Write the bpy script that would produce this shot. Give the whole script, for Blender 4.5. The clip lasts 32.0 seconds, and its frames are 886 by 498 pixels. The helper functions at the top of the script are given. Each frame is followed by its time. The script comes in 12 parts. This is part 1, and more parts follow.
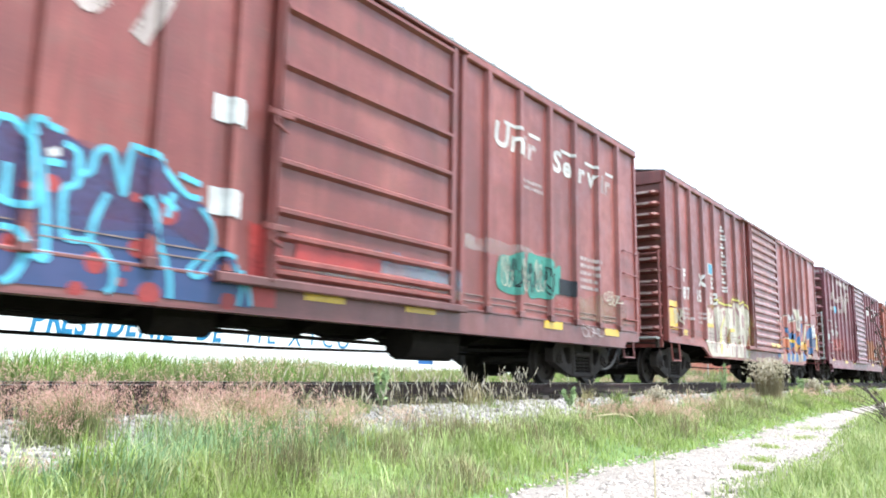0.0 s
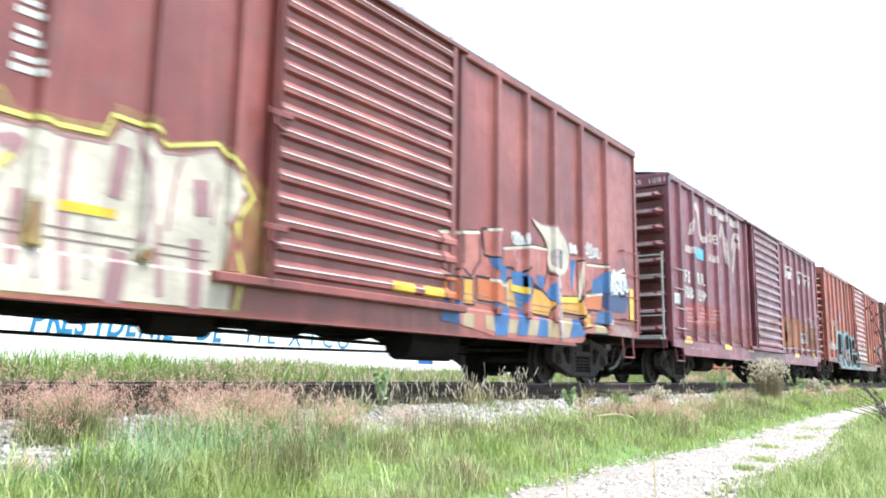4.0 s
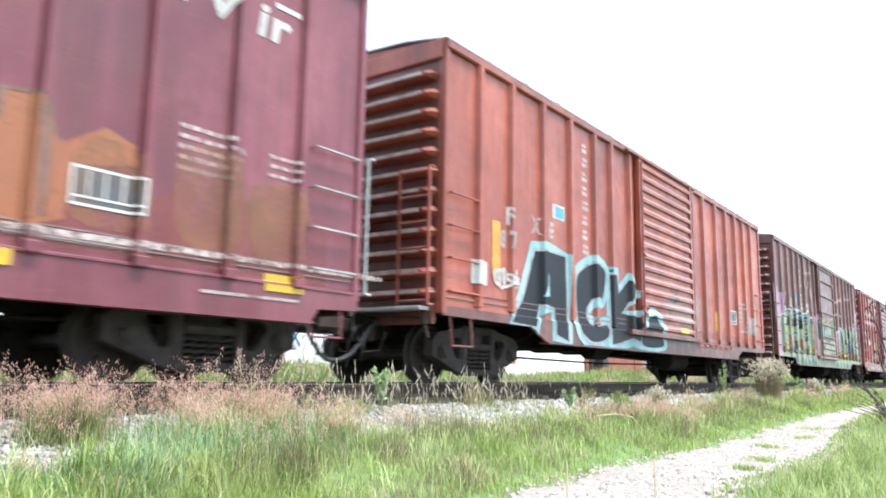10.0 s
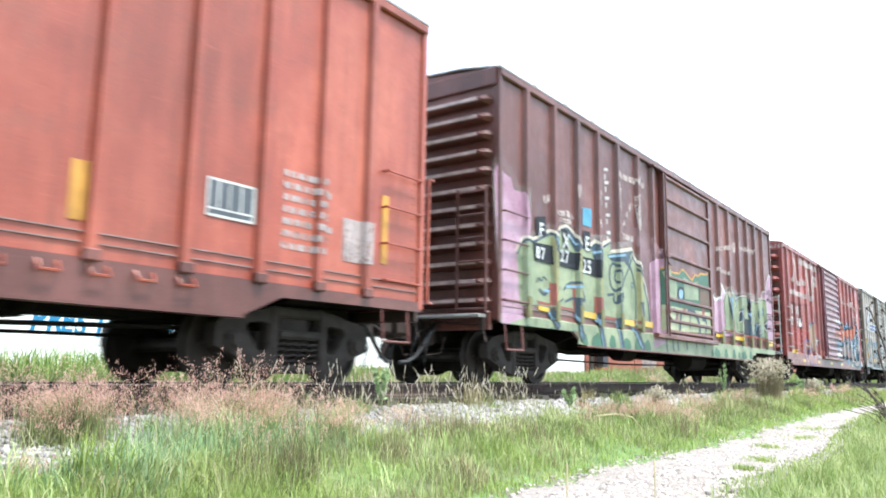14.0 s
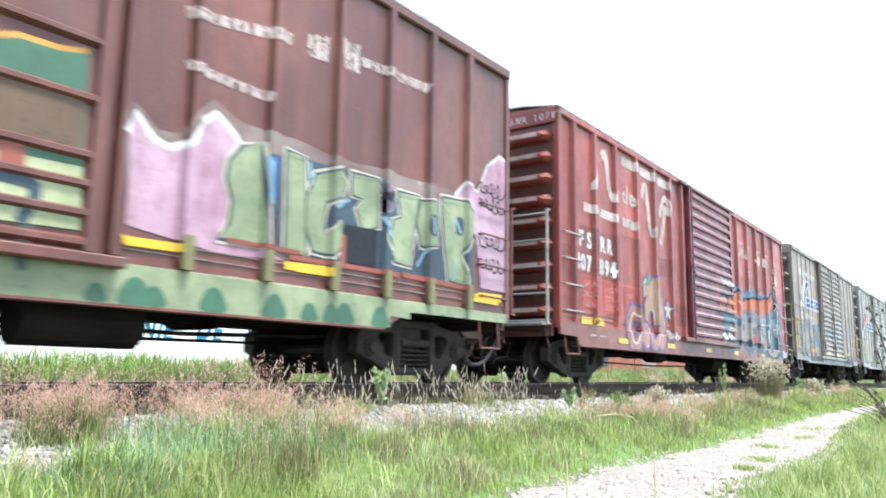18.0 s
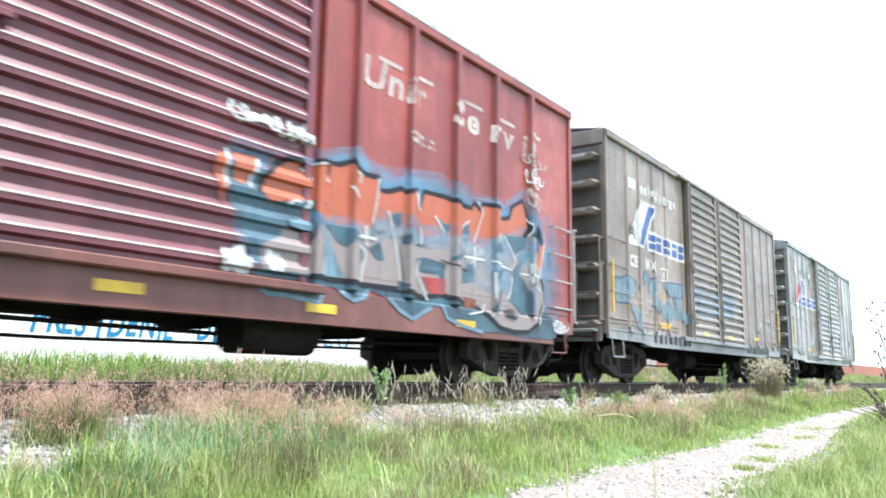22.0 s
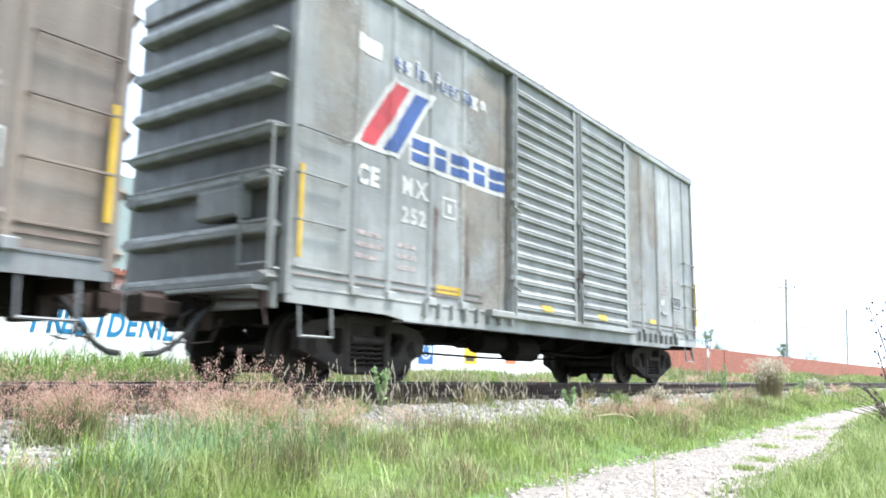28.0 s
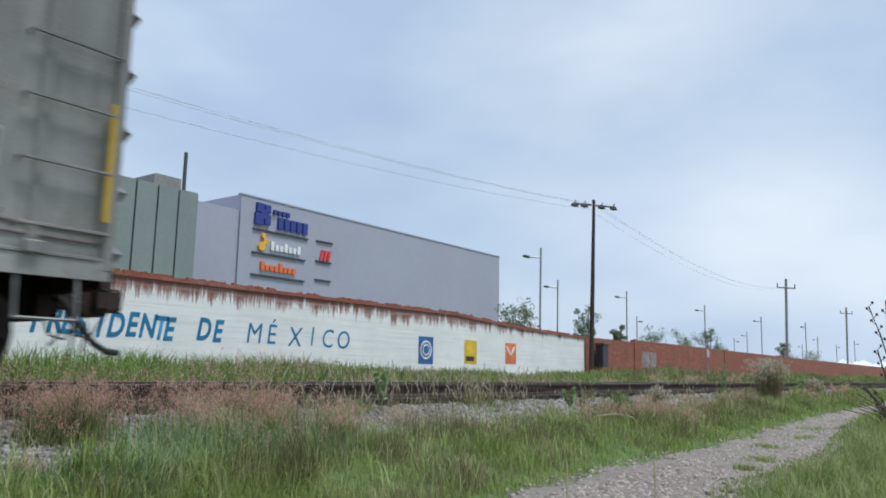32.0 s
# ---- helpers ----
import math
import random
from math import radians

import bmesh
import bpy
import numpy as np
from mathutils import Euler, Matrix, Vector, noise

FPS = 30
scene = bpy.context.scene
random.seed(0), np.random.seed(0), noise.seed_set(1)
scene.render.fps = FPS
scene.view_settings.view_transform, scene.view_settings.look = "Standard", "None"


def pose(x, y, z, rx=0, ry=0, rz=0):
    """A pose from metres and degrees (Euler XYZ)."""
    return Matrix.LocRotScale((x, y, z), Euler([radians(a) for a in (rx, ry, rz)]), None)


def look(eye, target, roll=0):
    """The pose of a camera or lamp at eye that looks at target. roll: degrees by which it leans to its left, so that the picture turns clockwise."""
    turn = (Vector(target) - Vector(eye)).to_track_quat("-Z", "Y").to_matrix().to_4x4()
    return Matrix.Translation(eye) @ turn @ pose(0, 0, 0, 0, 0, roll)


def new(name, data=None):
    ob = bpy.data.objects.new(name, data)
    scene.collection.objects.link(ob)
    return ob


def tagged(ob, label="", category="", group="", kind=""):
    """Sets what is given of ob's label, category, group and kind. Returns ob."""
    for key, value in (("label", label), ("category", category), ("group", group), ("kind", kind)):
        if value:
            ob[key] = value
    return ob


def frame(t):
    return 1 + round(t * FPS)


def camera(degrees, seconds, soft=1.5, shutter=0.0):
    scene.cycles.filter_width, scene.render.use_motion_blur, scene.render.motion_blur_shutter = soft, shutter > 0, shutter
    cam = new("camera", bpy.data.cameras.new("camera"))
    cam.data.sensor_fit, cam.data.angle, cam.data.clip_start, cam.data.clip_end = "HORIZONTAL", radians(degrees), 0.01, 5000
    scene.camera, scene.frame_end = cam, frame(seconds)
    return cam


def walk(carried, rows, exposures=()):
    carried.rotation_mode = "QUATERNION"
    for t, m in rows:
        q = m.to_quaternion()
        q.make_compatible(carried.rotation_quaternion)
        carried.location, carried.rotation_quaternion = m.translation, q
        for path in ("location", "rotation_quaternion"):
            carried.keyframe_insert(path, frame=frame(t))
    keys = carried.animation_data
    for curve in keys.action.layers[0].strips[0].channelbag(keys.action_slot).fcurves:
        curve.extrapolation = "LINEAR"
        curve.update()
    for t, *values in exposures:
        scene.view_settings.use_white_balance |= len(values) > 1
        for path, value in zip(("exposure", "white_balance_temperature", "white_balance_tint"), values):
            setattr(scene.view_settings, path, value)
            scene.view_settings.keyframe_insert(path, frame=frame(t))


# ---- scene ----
# world: x runs along the track (the train comes from +x), y across it, z = 0 at the eye; the land falls slightly away from the path
# ---- camera and light ----
cam = camera(60.2, 32.0, soft=1.8, shutter=0.6)
EYE = pose(0.0, 0.0, 0.0, 99.26, 0.0, -53.554) @ pose(0, 0, 0, 0, 0, 0.936)
walk(cam, [(0.0, EYE), (32.0, EYE)],
     exposures=[(t, stops, 6250, 8) for t, stops in ((0.0, 2.35), (27.5, 2.3), (29.0, 2.0), (30.0, 1.65), (30.5, 1.3), (31.0, 0.88), (31.5, 0.58), (32.0, 0.46))])

world = bpy.data.worlds.new("overcast_sky")
scene.world = world
world.use_nodes = True
wn, wl = world.node_tree.nodes, world.node_tree.links
wn.clear()
SUN_EL, SUN_ROT = 68.5, 163.0
sky = wn.new("ShaderNodeTexSky")
sky.sky_type, sky.sun_disc = "NISHITA", False
sky.sun_elevation, sky.sun_rotation = radians(SUN_EL), radians(SUN_ROT)
coord = wn.new("ShaderNodeTexCoord")
stretch = wn.new("ShaderNodeMapping")
stretch.inputs["Scale"].default_value = (1.0, 1.0, 2.3)
cl = wn.new("ShaderNodeTexNoise")
cl.inputs["Scale"].default_value, cl.inputs["Detail"].default_value, cl.inputs["Roughness"].default_value = 1.9, 5.0, 0.48
cl.inputs["Distortion"].default_value = 0.35
cover = wn.new("ShaderNodeValToRGB")
cover.color_ramp.elements[0].position, cover.color_ramp.elements[1].position = 0.18, 0.62
cover.color_ramp.elements[0].color = (0.70, 0.70, 0.70, 1)
cl2 = wn.new("ShaderNodeTexNoise")
cl2.inputs["Scale"].default_value, cl2.inputs["Detail"].default_value, cl2.inputs["Roughness"].default_value = 2.2, 5.0, 0.45
tone = wn.new("ShaderNodeValToRGB")
tone.color_ramp.elements[0].position, tone.color_ramp.elements[0].color = 0.30, (0.45, 0.57, 0.75, 1)
tone.color_ramp.elements[1].position, tone.color_ramp.elements[1].color = 0.70, (0.74, 0.81, 0.90, 1)
dim = wn.new("ShaderNodeVectorMath")
dim.operation = "SCALE"
dim.inputs["Scale"].default_value = 0.11
mixer = wn.new("ShaderNodeMix")
mixer.data_type = "RGBA"
back = wn.new("ShaderNodeBackground")
back.inputs["Strength"].default_value = 0.76
wout = wn.new("ShaderNodeOutputWorld")
wl.new(coord.outputs["Generated"], stretch.inputs["Vector"])
wl.new(stretch.outputs["Vector"], cl.inputs["Vector"])
wl.new(stretch.outputs["Vector"], cl2.inputs["Vector"])
wl.new(cl.outputs["Fac"], cover.inputs["Fac"])
wl.new(cl2.outputs["Fac"], tone.inputs["Fac"])
wl.new(sky.outputs["Color"], dim.inputs[0])
wl.new(cover.outputs["Color"], mixer.inputs["Factor"])
wl.new(dim.outputs["Vector"], mixer.inputs["A"])
wl.new(tone.outputs["Color"], mixer.inputs["B"])
wl.new(mixer.outputs["Result"], back.inputs["Color"])
wl.new(back.outputs["Background"], wout.inputs["Surface"])

sun = new("sun", bpy.data.lights.new("sun", "SUN"))
sun.data.energy, sun.data.angle, sun.data.color = 2.25, radians(14), (1.0, 0.985, 0.955)
# high, behind the standpoint and a little ahead of the train's ends, which lie in their own shade
sun.matrix_world = look((0, 0, 20), (-1.6, 5.2, 20 - 13.8))


# ---- materials ----
def nodes_of(name):
    m = bpy.data.materials.new(name)
    m.use_nodes = True
    nt = m.node_tree
    return m, nt.nodes, nt.links, nt.nodes["Principled BSDF"]


def noise_node(n, l, vec, scale, detail=4.0, rough=0.6):
    t = n.new("ShaderNodeTexNoise")
    t.inputs["Scale"].default_value, t.inputs["Detail"].default_value, t.inputs["Roughness"].default_value = scale, detail, rough
    l.new(vec, t.inputs["Vector"])
    return t.outputs["Fac"]


def ramp(n, l, fac, stops):
    r = n.new("ShaderNodeValToRGB")
    while len(r.color_ramp.elements) < len(stops):
        r.color_ramp.elements.new(0.5)
    for e, (p, c) in zip(r.color_ramp.elements, stops):
        e.position, e.color = p, (*c, 1) if len(c) == 3 else c
    l.new(fac, r.inputs["Fac"])
    return r.outputs["Color"]


def mix(n, l, fac, a, b, kind="MIX"):
    x = n.new("ShaderNodeMix")
    x.data_type, x.blend_type = "RGBA", kind
    for key, v in (("Factor", fac), ("A", a), ("B", b)):
        if hasattr(v, "is_linked"):
            l.new(v, x.inputs[key])
        elif key == "Factor":
            x.inputs[key].default_value = v
        else:
            x.inputs[key].default_value = (*v, 1)
    return x.outputs["Result"]


def mapped(n, l, scale=(1, 1, 1), which="Object"):
    c = n.new("ShaderNodeTexCoord")
    m = n.new("ShaderNodeMapping")
    m.inputs["Scale"].default_value = scale
    l.new(c.outputs[which], m.inputs["Vector"])
    return m.outputs["Vector"]


def bump(n, l, bsdf, height, strength=0.3, dist=0.01):
    b = n.new("ShaderNodeBump")
    b.inputs["Strength"].default_value, b.inputs["Distance"].default_value = strength, dist
    l.new(height, b.inputs["Height"])
    l.new(b.outputs["Normal"], bsdf.inputs["Normal"])


def shade(c, k):
    return tuple(min(1.0, v * k) for v in c)


def plain(name, col, rough=0.6, metal=0.0, vary=0.25, scale=6.0, bumps=0.15, dist=0.004, spec=0.5):
    """A surface with variation at two scales and a fine relief."""
    m, n, l, b = nodes_of(name)
    v = mapped(n, l)
    big, fine = noise_node(n, l, v, scale), noise_node(n, l, v, scale * 14, 3.0)
    c = ramp(n, l, big, [(0.3, shade(col, 1 - vary)), (0.7, shade(col, 1 + vary))])
    c = mix(n, l, 0.35, c, ramp(n, l, fine, [(0.35, shade(col, 1 - vary)), (0.65, shade(col, 1 + vary))]))
    l.new(c, b.inputs["Base Color"])
    b.inputs["Roughness"].default_value, b.inputs["Metallic"].default_value = rough, metal
    b.inputs["Specular IOR Level"].default_value = spec
    bump(n, l, b, fine, bumps, dist)
    return m


def car_paint(name, col, faded, rust=(0.075, 0.026, 0.016), dirt=(0.105, 0.062, 0.054), wear=0.5, stain=0.5):
    """Old freight-car paint: chalky fading, rust streaks that run down, soot and scuffs."""
    m, n, l, b = nodes_of(name)
    v = mapped(n, l)
    big, fine = noise_node(n, l, v, 0.55, 6.0, 0.62), noise_node(n, l, v, 38.0, 3.0)
    c = ramp(n, l, big, [(0.36, shade(col, 0.66)), (0.50, col), (0.64, shade(faded, 1.15))])
    # wide chalky runs and narrow rust runs
    chalk = noise_node(n, l, mapped(n, l, (1.3, 1.3, 0.16)), 2.1, 6.0, 0.66)
    c = mix(n, l, ramp(n, l, chalk, [(0.50, (0, 0, 0)), (0.70, (0.55, 0.55, 0.55))]), c, shade(faded, 1.35))
    streak = noise_node(n, l, mapped(n, l, (4.5, 4.5, 0.20)), 2.8, 6.0, 0.70)
    c = mix(n, l, ramp(n, l, streak, [(0.52, (0, 0, 0)), (0.70, (min(1.0, wear * 1.5),) * 3)]), c, rust)
    mid = noise_node(n, l, v, 2.6, 7.0, 0.72)
    c = mix(n, l, ramp(n, l, mid, [(0.52, (0, 0, 0)), (0.70, (stain,) * 3)]), c, dirt)
    # scuffs along the car where the sheets have been rubbed
    scr = noise_node(n, l, mapped(n, l, (0.6, 0.6, 7.0)), 3.4, 6.0, 0.78)
    c = mix(n, l, ramp(n, l, scr, [(0.60, (0, 0, 0)), (0.74, (0.42, 0.42, 0.42))]), c, shade(faded, 1.9))
    chip = noise_node(n, l, v, 15.0, 6.0, 0.8)
    c = mix(n, l, ramp(n, l, chip, [(0.64, (0, 0, 0)), (0.69, (0.55, 0.55, 0.55))]), c, rust)
    c = mix(n, l, 0.22, c, ramp(n, l, fine, [(0.3, shade(col, 0.6)), (0.7, shade(faded, 1.25))]))
    info = n.new("ShaderNodeObjectInfo")
    c = mix(n, l, 1.0, c, ramp(n, l, info.outputs["Random"], [(0.0, (0.80, 0.80, 0.80)), (1.0, (1.12, 1.10, 1.08))]), "MULTIPLY")
    l.new(c, b.inputs["Base Color"])
    l.new(ramp(n, l, mid, [(0.3, (0.30,) * 3), (0.7, (0.60,) * 3)]), b.inputs["Roughness"])
    b.inputs["Specular IOR Level"].default_value = 0.5
    wave = noise_node(n, l, mapped(n, l, (1.2, 1.2, 0.7)), 1.6, 3.0)
    bump(n, l, b, mix(n, l, 0.25, wave, mid), 0.45, 0.03)
    return m


def worn_paint(name, col, worn=0.35, rough=0.55, second=None, misty=False, dust=(0.10, 0.075, 0.065), spec=0.5):
    """Lettering and spray paint on steel: uneven, faded and flaked so that what lies beneath shows through."""
    m, n, l, b = nodes_of(name)
    v = mapped(n, l)
    big, mid = noise_node(n, l, v, 1.7, 4.0), noise_node(n, l, v, 7.0, 5.0, 0.7)
    c = ramp(n, l, big, [(0.36, shade(col, 0.74)), (0.64, second or shade(col, 1.16))])
    c = mix(n, l, ramp(n, l, mid, [(0.50, (0, 0, 0)), (0.72, (0.45, 0.45, 0.45))]), c, shade(col, 0.5))
    run = noise_node(n, l, mapped(n, l, (5, 5, 0.35)), 4.0, 5.0, 0.7)
    c = mix(n, l, ramp(n, l, run, [(0.55, (0, 0, 0)), (0.75, (0.4, 0.4, 0.4))]), c, dust)
    l.new(c, b.inputs["Base Color"])
    b.inputs["Roughness"].default_value = rough
    b.inputs["Specular IOR Level"].default_value = spec
    if misty:
        a = ramp(n, l, mix(n, l, 0.45, noise_node(n, l, v, 1.5, 5.0, 0.6), noise_node(n, l, v, 22.0, 4.0, 0.8)), [(0.40, (0.0,) * 3), (0.66, (0.50,) * 3)])
    else:
        flake = mix(n, l, 0.5, noise_node(n, l, v, 26.0, 5.0, 0.75), noise_node(n, l, mapped(n, l, (3, 3, 0.5)), 4.0, 5.0, 0.7))
        a = ramp(n, l, flake, [(0.36 + 0.10 * worn, (1 - worn,) * 3), (0.42 + 0.10 * worn, (1, 1, 1))])
    l.new(a, b.inputs["Alpha"])
    return m


RED = car_paint("weathered_oxide_red", (0.152, 0.031, 0.027), (0.218, 0.062, 0.050))
PLUM = car_paint("weathered_plum_red", (0.116, 0.020, 0.031), (0.168, 0.046, 0.060), dirt=(0.10, 0.042, 0.044), stain=0.35)
BROWN = car_paint("weathered_brown_red", (0.088, 0.027, 0.021), (0.145, 0.050, 0.039), stain=0.6)
ORANGE = car_paint("faded_orange_red", (0.232, 0.046, 0.026), (0.305, 0.082, 0.050), stain=0.3, wear=0.35)
SCARLET = car_paint("faded_scarlet", (0.180, 0.026, 0.021), (0.248, 0.054, 0.041), wear=0.35, stain=0.4)
# ground between end ribs; the shade of the recesses is in its colour
SHADED_GREY = car_paint("shaded_grey_end", (0.070, 0.069, 0.066), (0.105, 0.104, 0.100), dirt=(0.05, 0.045, 0.04))
TAUPE = car_paint("grimy_taupe_grey", (0.142, 0.110, 0.089), (0.208, 0.170, 0.141), dirt=(0.15, 0.105, 0.08), wear=0.3)
SLATE = car_paint("bluish_grey_sill", (0.135, 0.140, 0.145), (0.190, 0.196, 0.200), dirt=(0.12, 0.10, 0.09), wear=0.3)
GREY = car_paint("dusty_light_grey", (0.192, 0.193, 0.186), (0.276, 0.280, 0.272), dirt=(0.17, 0.145, 0.120), wear=0.25, stain=0.65)
# grimy sills, and end walls whose recess shade is put into the colour
GRIMY_SHADED_RED = car_paint("grimy_shaded_red", (0.088, 0.026, 0.019), (0.135, 0.048, 0.038), dirt=(0.05, 0.032, 0.026), stain=0.8)
DARK_RED = car_paint("dusty_dark_red", (0.095, 0.028, 0.028), (0.135, 0.050, 0.047))
TRUCK = plain("sooty_cast_steel", (0.036, 0.030, 0.027), 0.85, 0.0, 0.5, 5.0, spec=0.15)
# grimy steel, its colour taken near black to hold the shade beneath the cars
UNDER = plain("grimy_shaded_underframe", (0.016, 0.0135, 0.012), 0.95, 0.0, 0.4, 3.0, spec=0.05)
WHEEL = plain("rusty_wheel_steel", (0.028, 0.022, 0.019), 0.6, 0.2, 0.4, 8.0, spec=0.3)
TREAD = plain("polished_tread_steel", (0.42, 0.41, 0.40), 0.3, 0.9, 0.15, 8.0)
RUSTY = plain("rusty_steel", (0.035, 0.021, 0.016), 0.8, 0.2, 0.45, 9.0)
RUBBER = plain("black_rubber", (0.018, 0.018, 0.018), 0.65, 0.0, 0.3, 12.0)
BARE = plain("galvanised_steel", (0.27, 0.265, 0.255), 0.55, 0.2, 0.3, 8.0)
# pale and glossy: the gleam on the rib crests is put into these colours
HIGHLIGHT_RED = plain("red_rib_highlight", (0.36, 0.27, 0.255), 0.25, 0.0, 0.45, 5.0, spec=0.7)
HIGHLIGHT_GREY = plain("grey_rib_highlight", (0.31, 0.31, 0.305), 0.25, 0.0, 0.4, 5.0, spec=0.7)
ROOF = plain("galvanised_roof_sheet", (0.20, 0.19, 0.185), 0.6, 0.2, 0.35, 1.2)
LAP = plain("dusty_lap", (0.17, 0.12, 0.11), 0.8, 0.0, 0.5, 7.0)
FADED = worn_paint("chalky_faded_white", (0.36, 0.285, 0.265), 0.55)
WHITE = worn_paint("worn_white_lettering", (0.409, 0.391, 0.372), 0.35)
GHOST = worn_paint("faded_white_lettering", (0.310, 0.248, 0.236), 0.7)
FLAKED = worn_paint("flaked_white_lettering", (0.36, 0.285, 0.265), 0.92)
CLEAN = worn_paint("white_plate", (0.434, 0.434, 0.428), 0.05)
WALL_WHITE = worn_paint("white_wall_paint", (0.78, 0.77, 0.75), 0.05)
YELLOW = worn_paint("yellow_reflective_tape", (0.496, 0.310, 0.012), 0.18, 0.35)
CYAN = worn_paint("sky_blue_spray", (0.074, 0.347, 0.459), 0.18)
NAVY = worn_paint("navy_spray", (0.012, 0.026, 0.090), 0.15, 0.5, (0.022, 0.044, 0.125), dust=(0.03, 0.03, 0.06))
BLUE = worn_paint("blue_spray", (0.022, 0.087, 0.223), 0.30)
PALE_BLUE = worn_paint("pale_blue_spray", (0.155, 0.260, 0.341), 0.3)
REDSPRAY = worn_paint("red_spray", (0.235, 0.022, 0.020), 0.3)
ORANGE_P = worn_paint("orange_spray", (0.409, 0.124, 0.022), 0.30, 0.5, (0.372, 0.081, 0.031))
AMBER = worn_paint("amber_spray", (0.434, 0.205, 0.031), 0.30)
RUST_P = worn_paint("burnt_orange_spray", (0.186, 0.053, 0.011), 0.5, 0.7, (0.124, 0.037, 0.019))
CREAM = worn_paint("cream_spray", (0.422, 0.372, 0.298), 0.30)
LEMON = worn_paint("lemon_spray", (0.459, 0.409, 0.099), 0.3)
BLACK_P = worn_paint("black_spray", (0.011, 0.012, 0.016), 0.22, dust=(0.035, 0.030, 0.030), spec=0.22)
GREEN_P = worn_paint("sage_green_spray", (0.150, 0.190, 0.098), 0.35, 0.5, (0.205, 0.235, 0.140))
INK = worn_paint("inky_blue_spray", (0.012, 0.026, 0.042), 0.3, 0.5, (0.022, 0.045, 0.065))
DEEP_G = worn_paint("deep_green_spray", (0.028, 0.093, 0.053), 0.2)
TEAL = worn_paint("teal_spray", (0.028, 0.161, 0.124), 0.45)
PINK = worn_paint("pink_spray", (0.310, 0.140, 0.190), 0.35, 0.5, (0.36, 0.22, 0.26))
ROSE = worn_paint("dusty_rose_spray", (0.260, 0.136, 0.143), 0.2)
LOGO_RED = worn_paint("logo_red", (0.341, 0.025, 0.031), 0.30)
LOGO_BLUE = worn_paint("logo_blue", (0.022, 0.056, 0.186), 0.30)
PANEL_BLUE = worn_paint("sky_blue_panel", (0.062, 0.248, 0.372), 0.18)

MIST_BLUE = worn_paint("blue_overspray", (0.13, 0.27, 0.40), misty=True)
MIST_PINK = worn_paint("pink_overspray", (0.45, 0.30, 0.34), misty=True)
MIST_WHITE = worn_paint("white_overspray", (0.42, 0.40, 0.38), misty=True)
MIST_YELLOW = worn_paint("yellow_overspray", (0.44, 0.38, 0.10), misty=True)
INK_GREY = worn_paint("slate_panel_field", (0.050, 0.058, 0.068), 0.2)
OLIVE = plain("olive_tab", (0.13, 0.12, 0.05), 0.6)


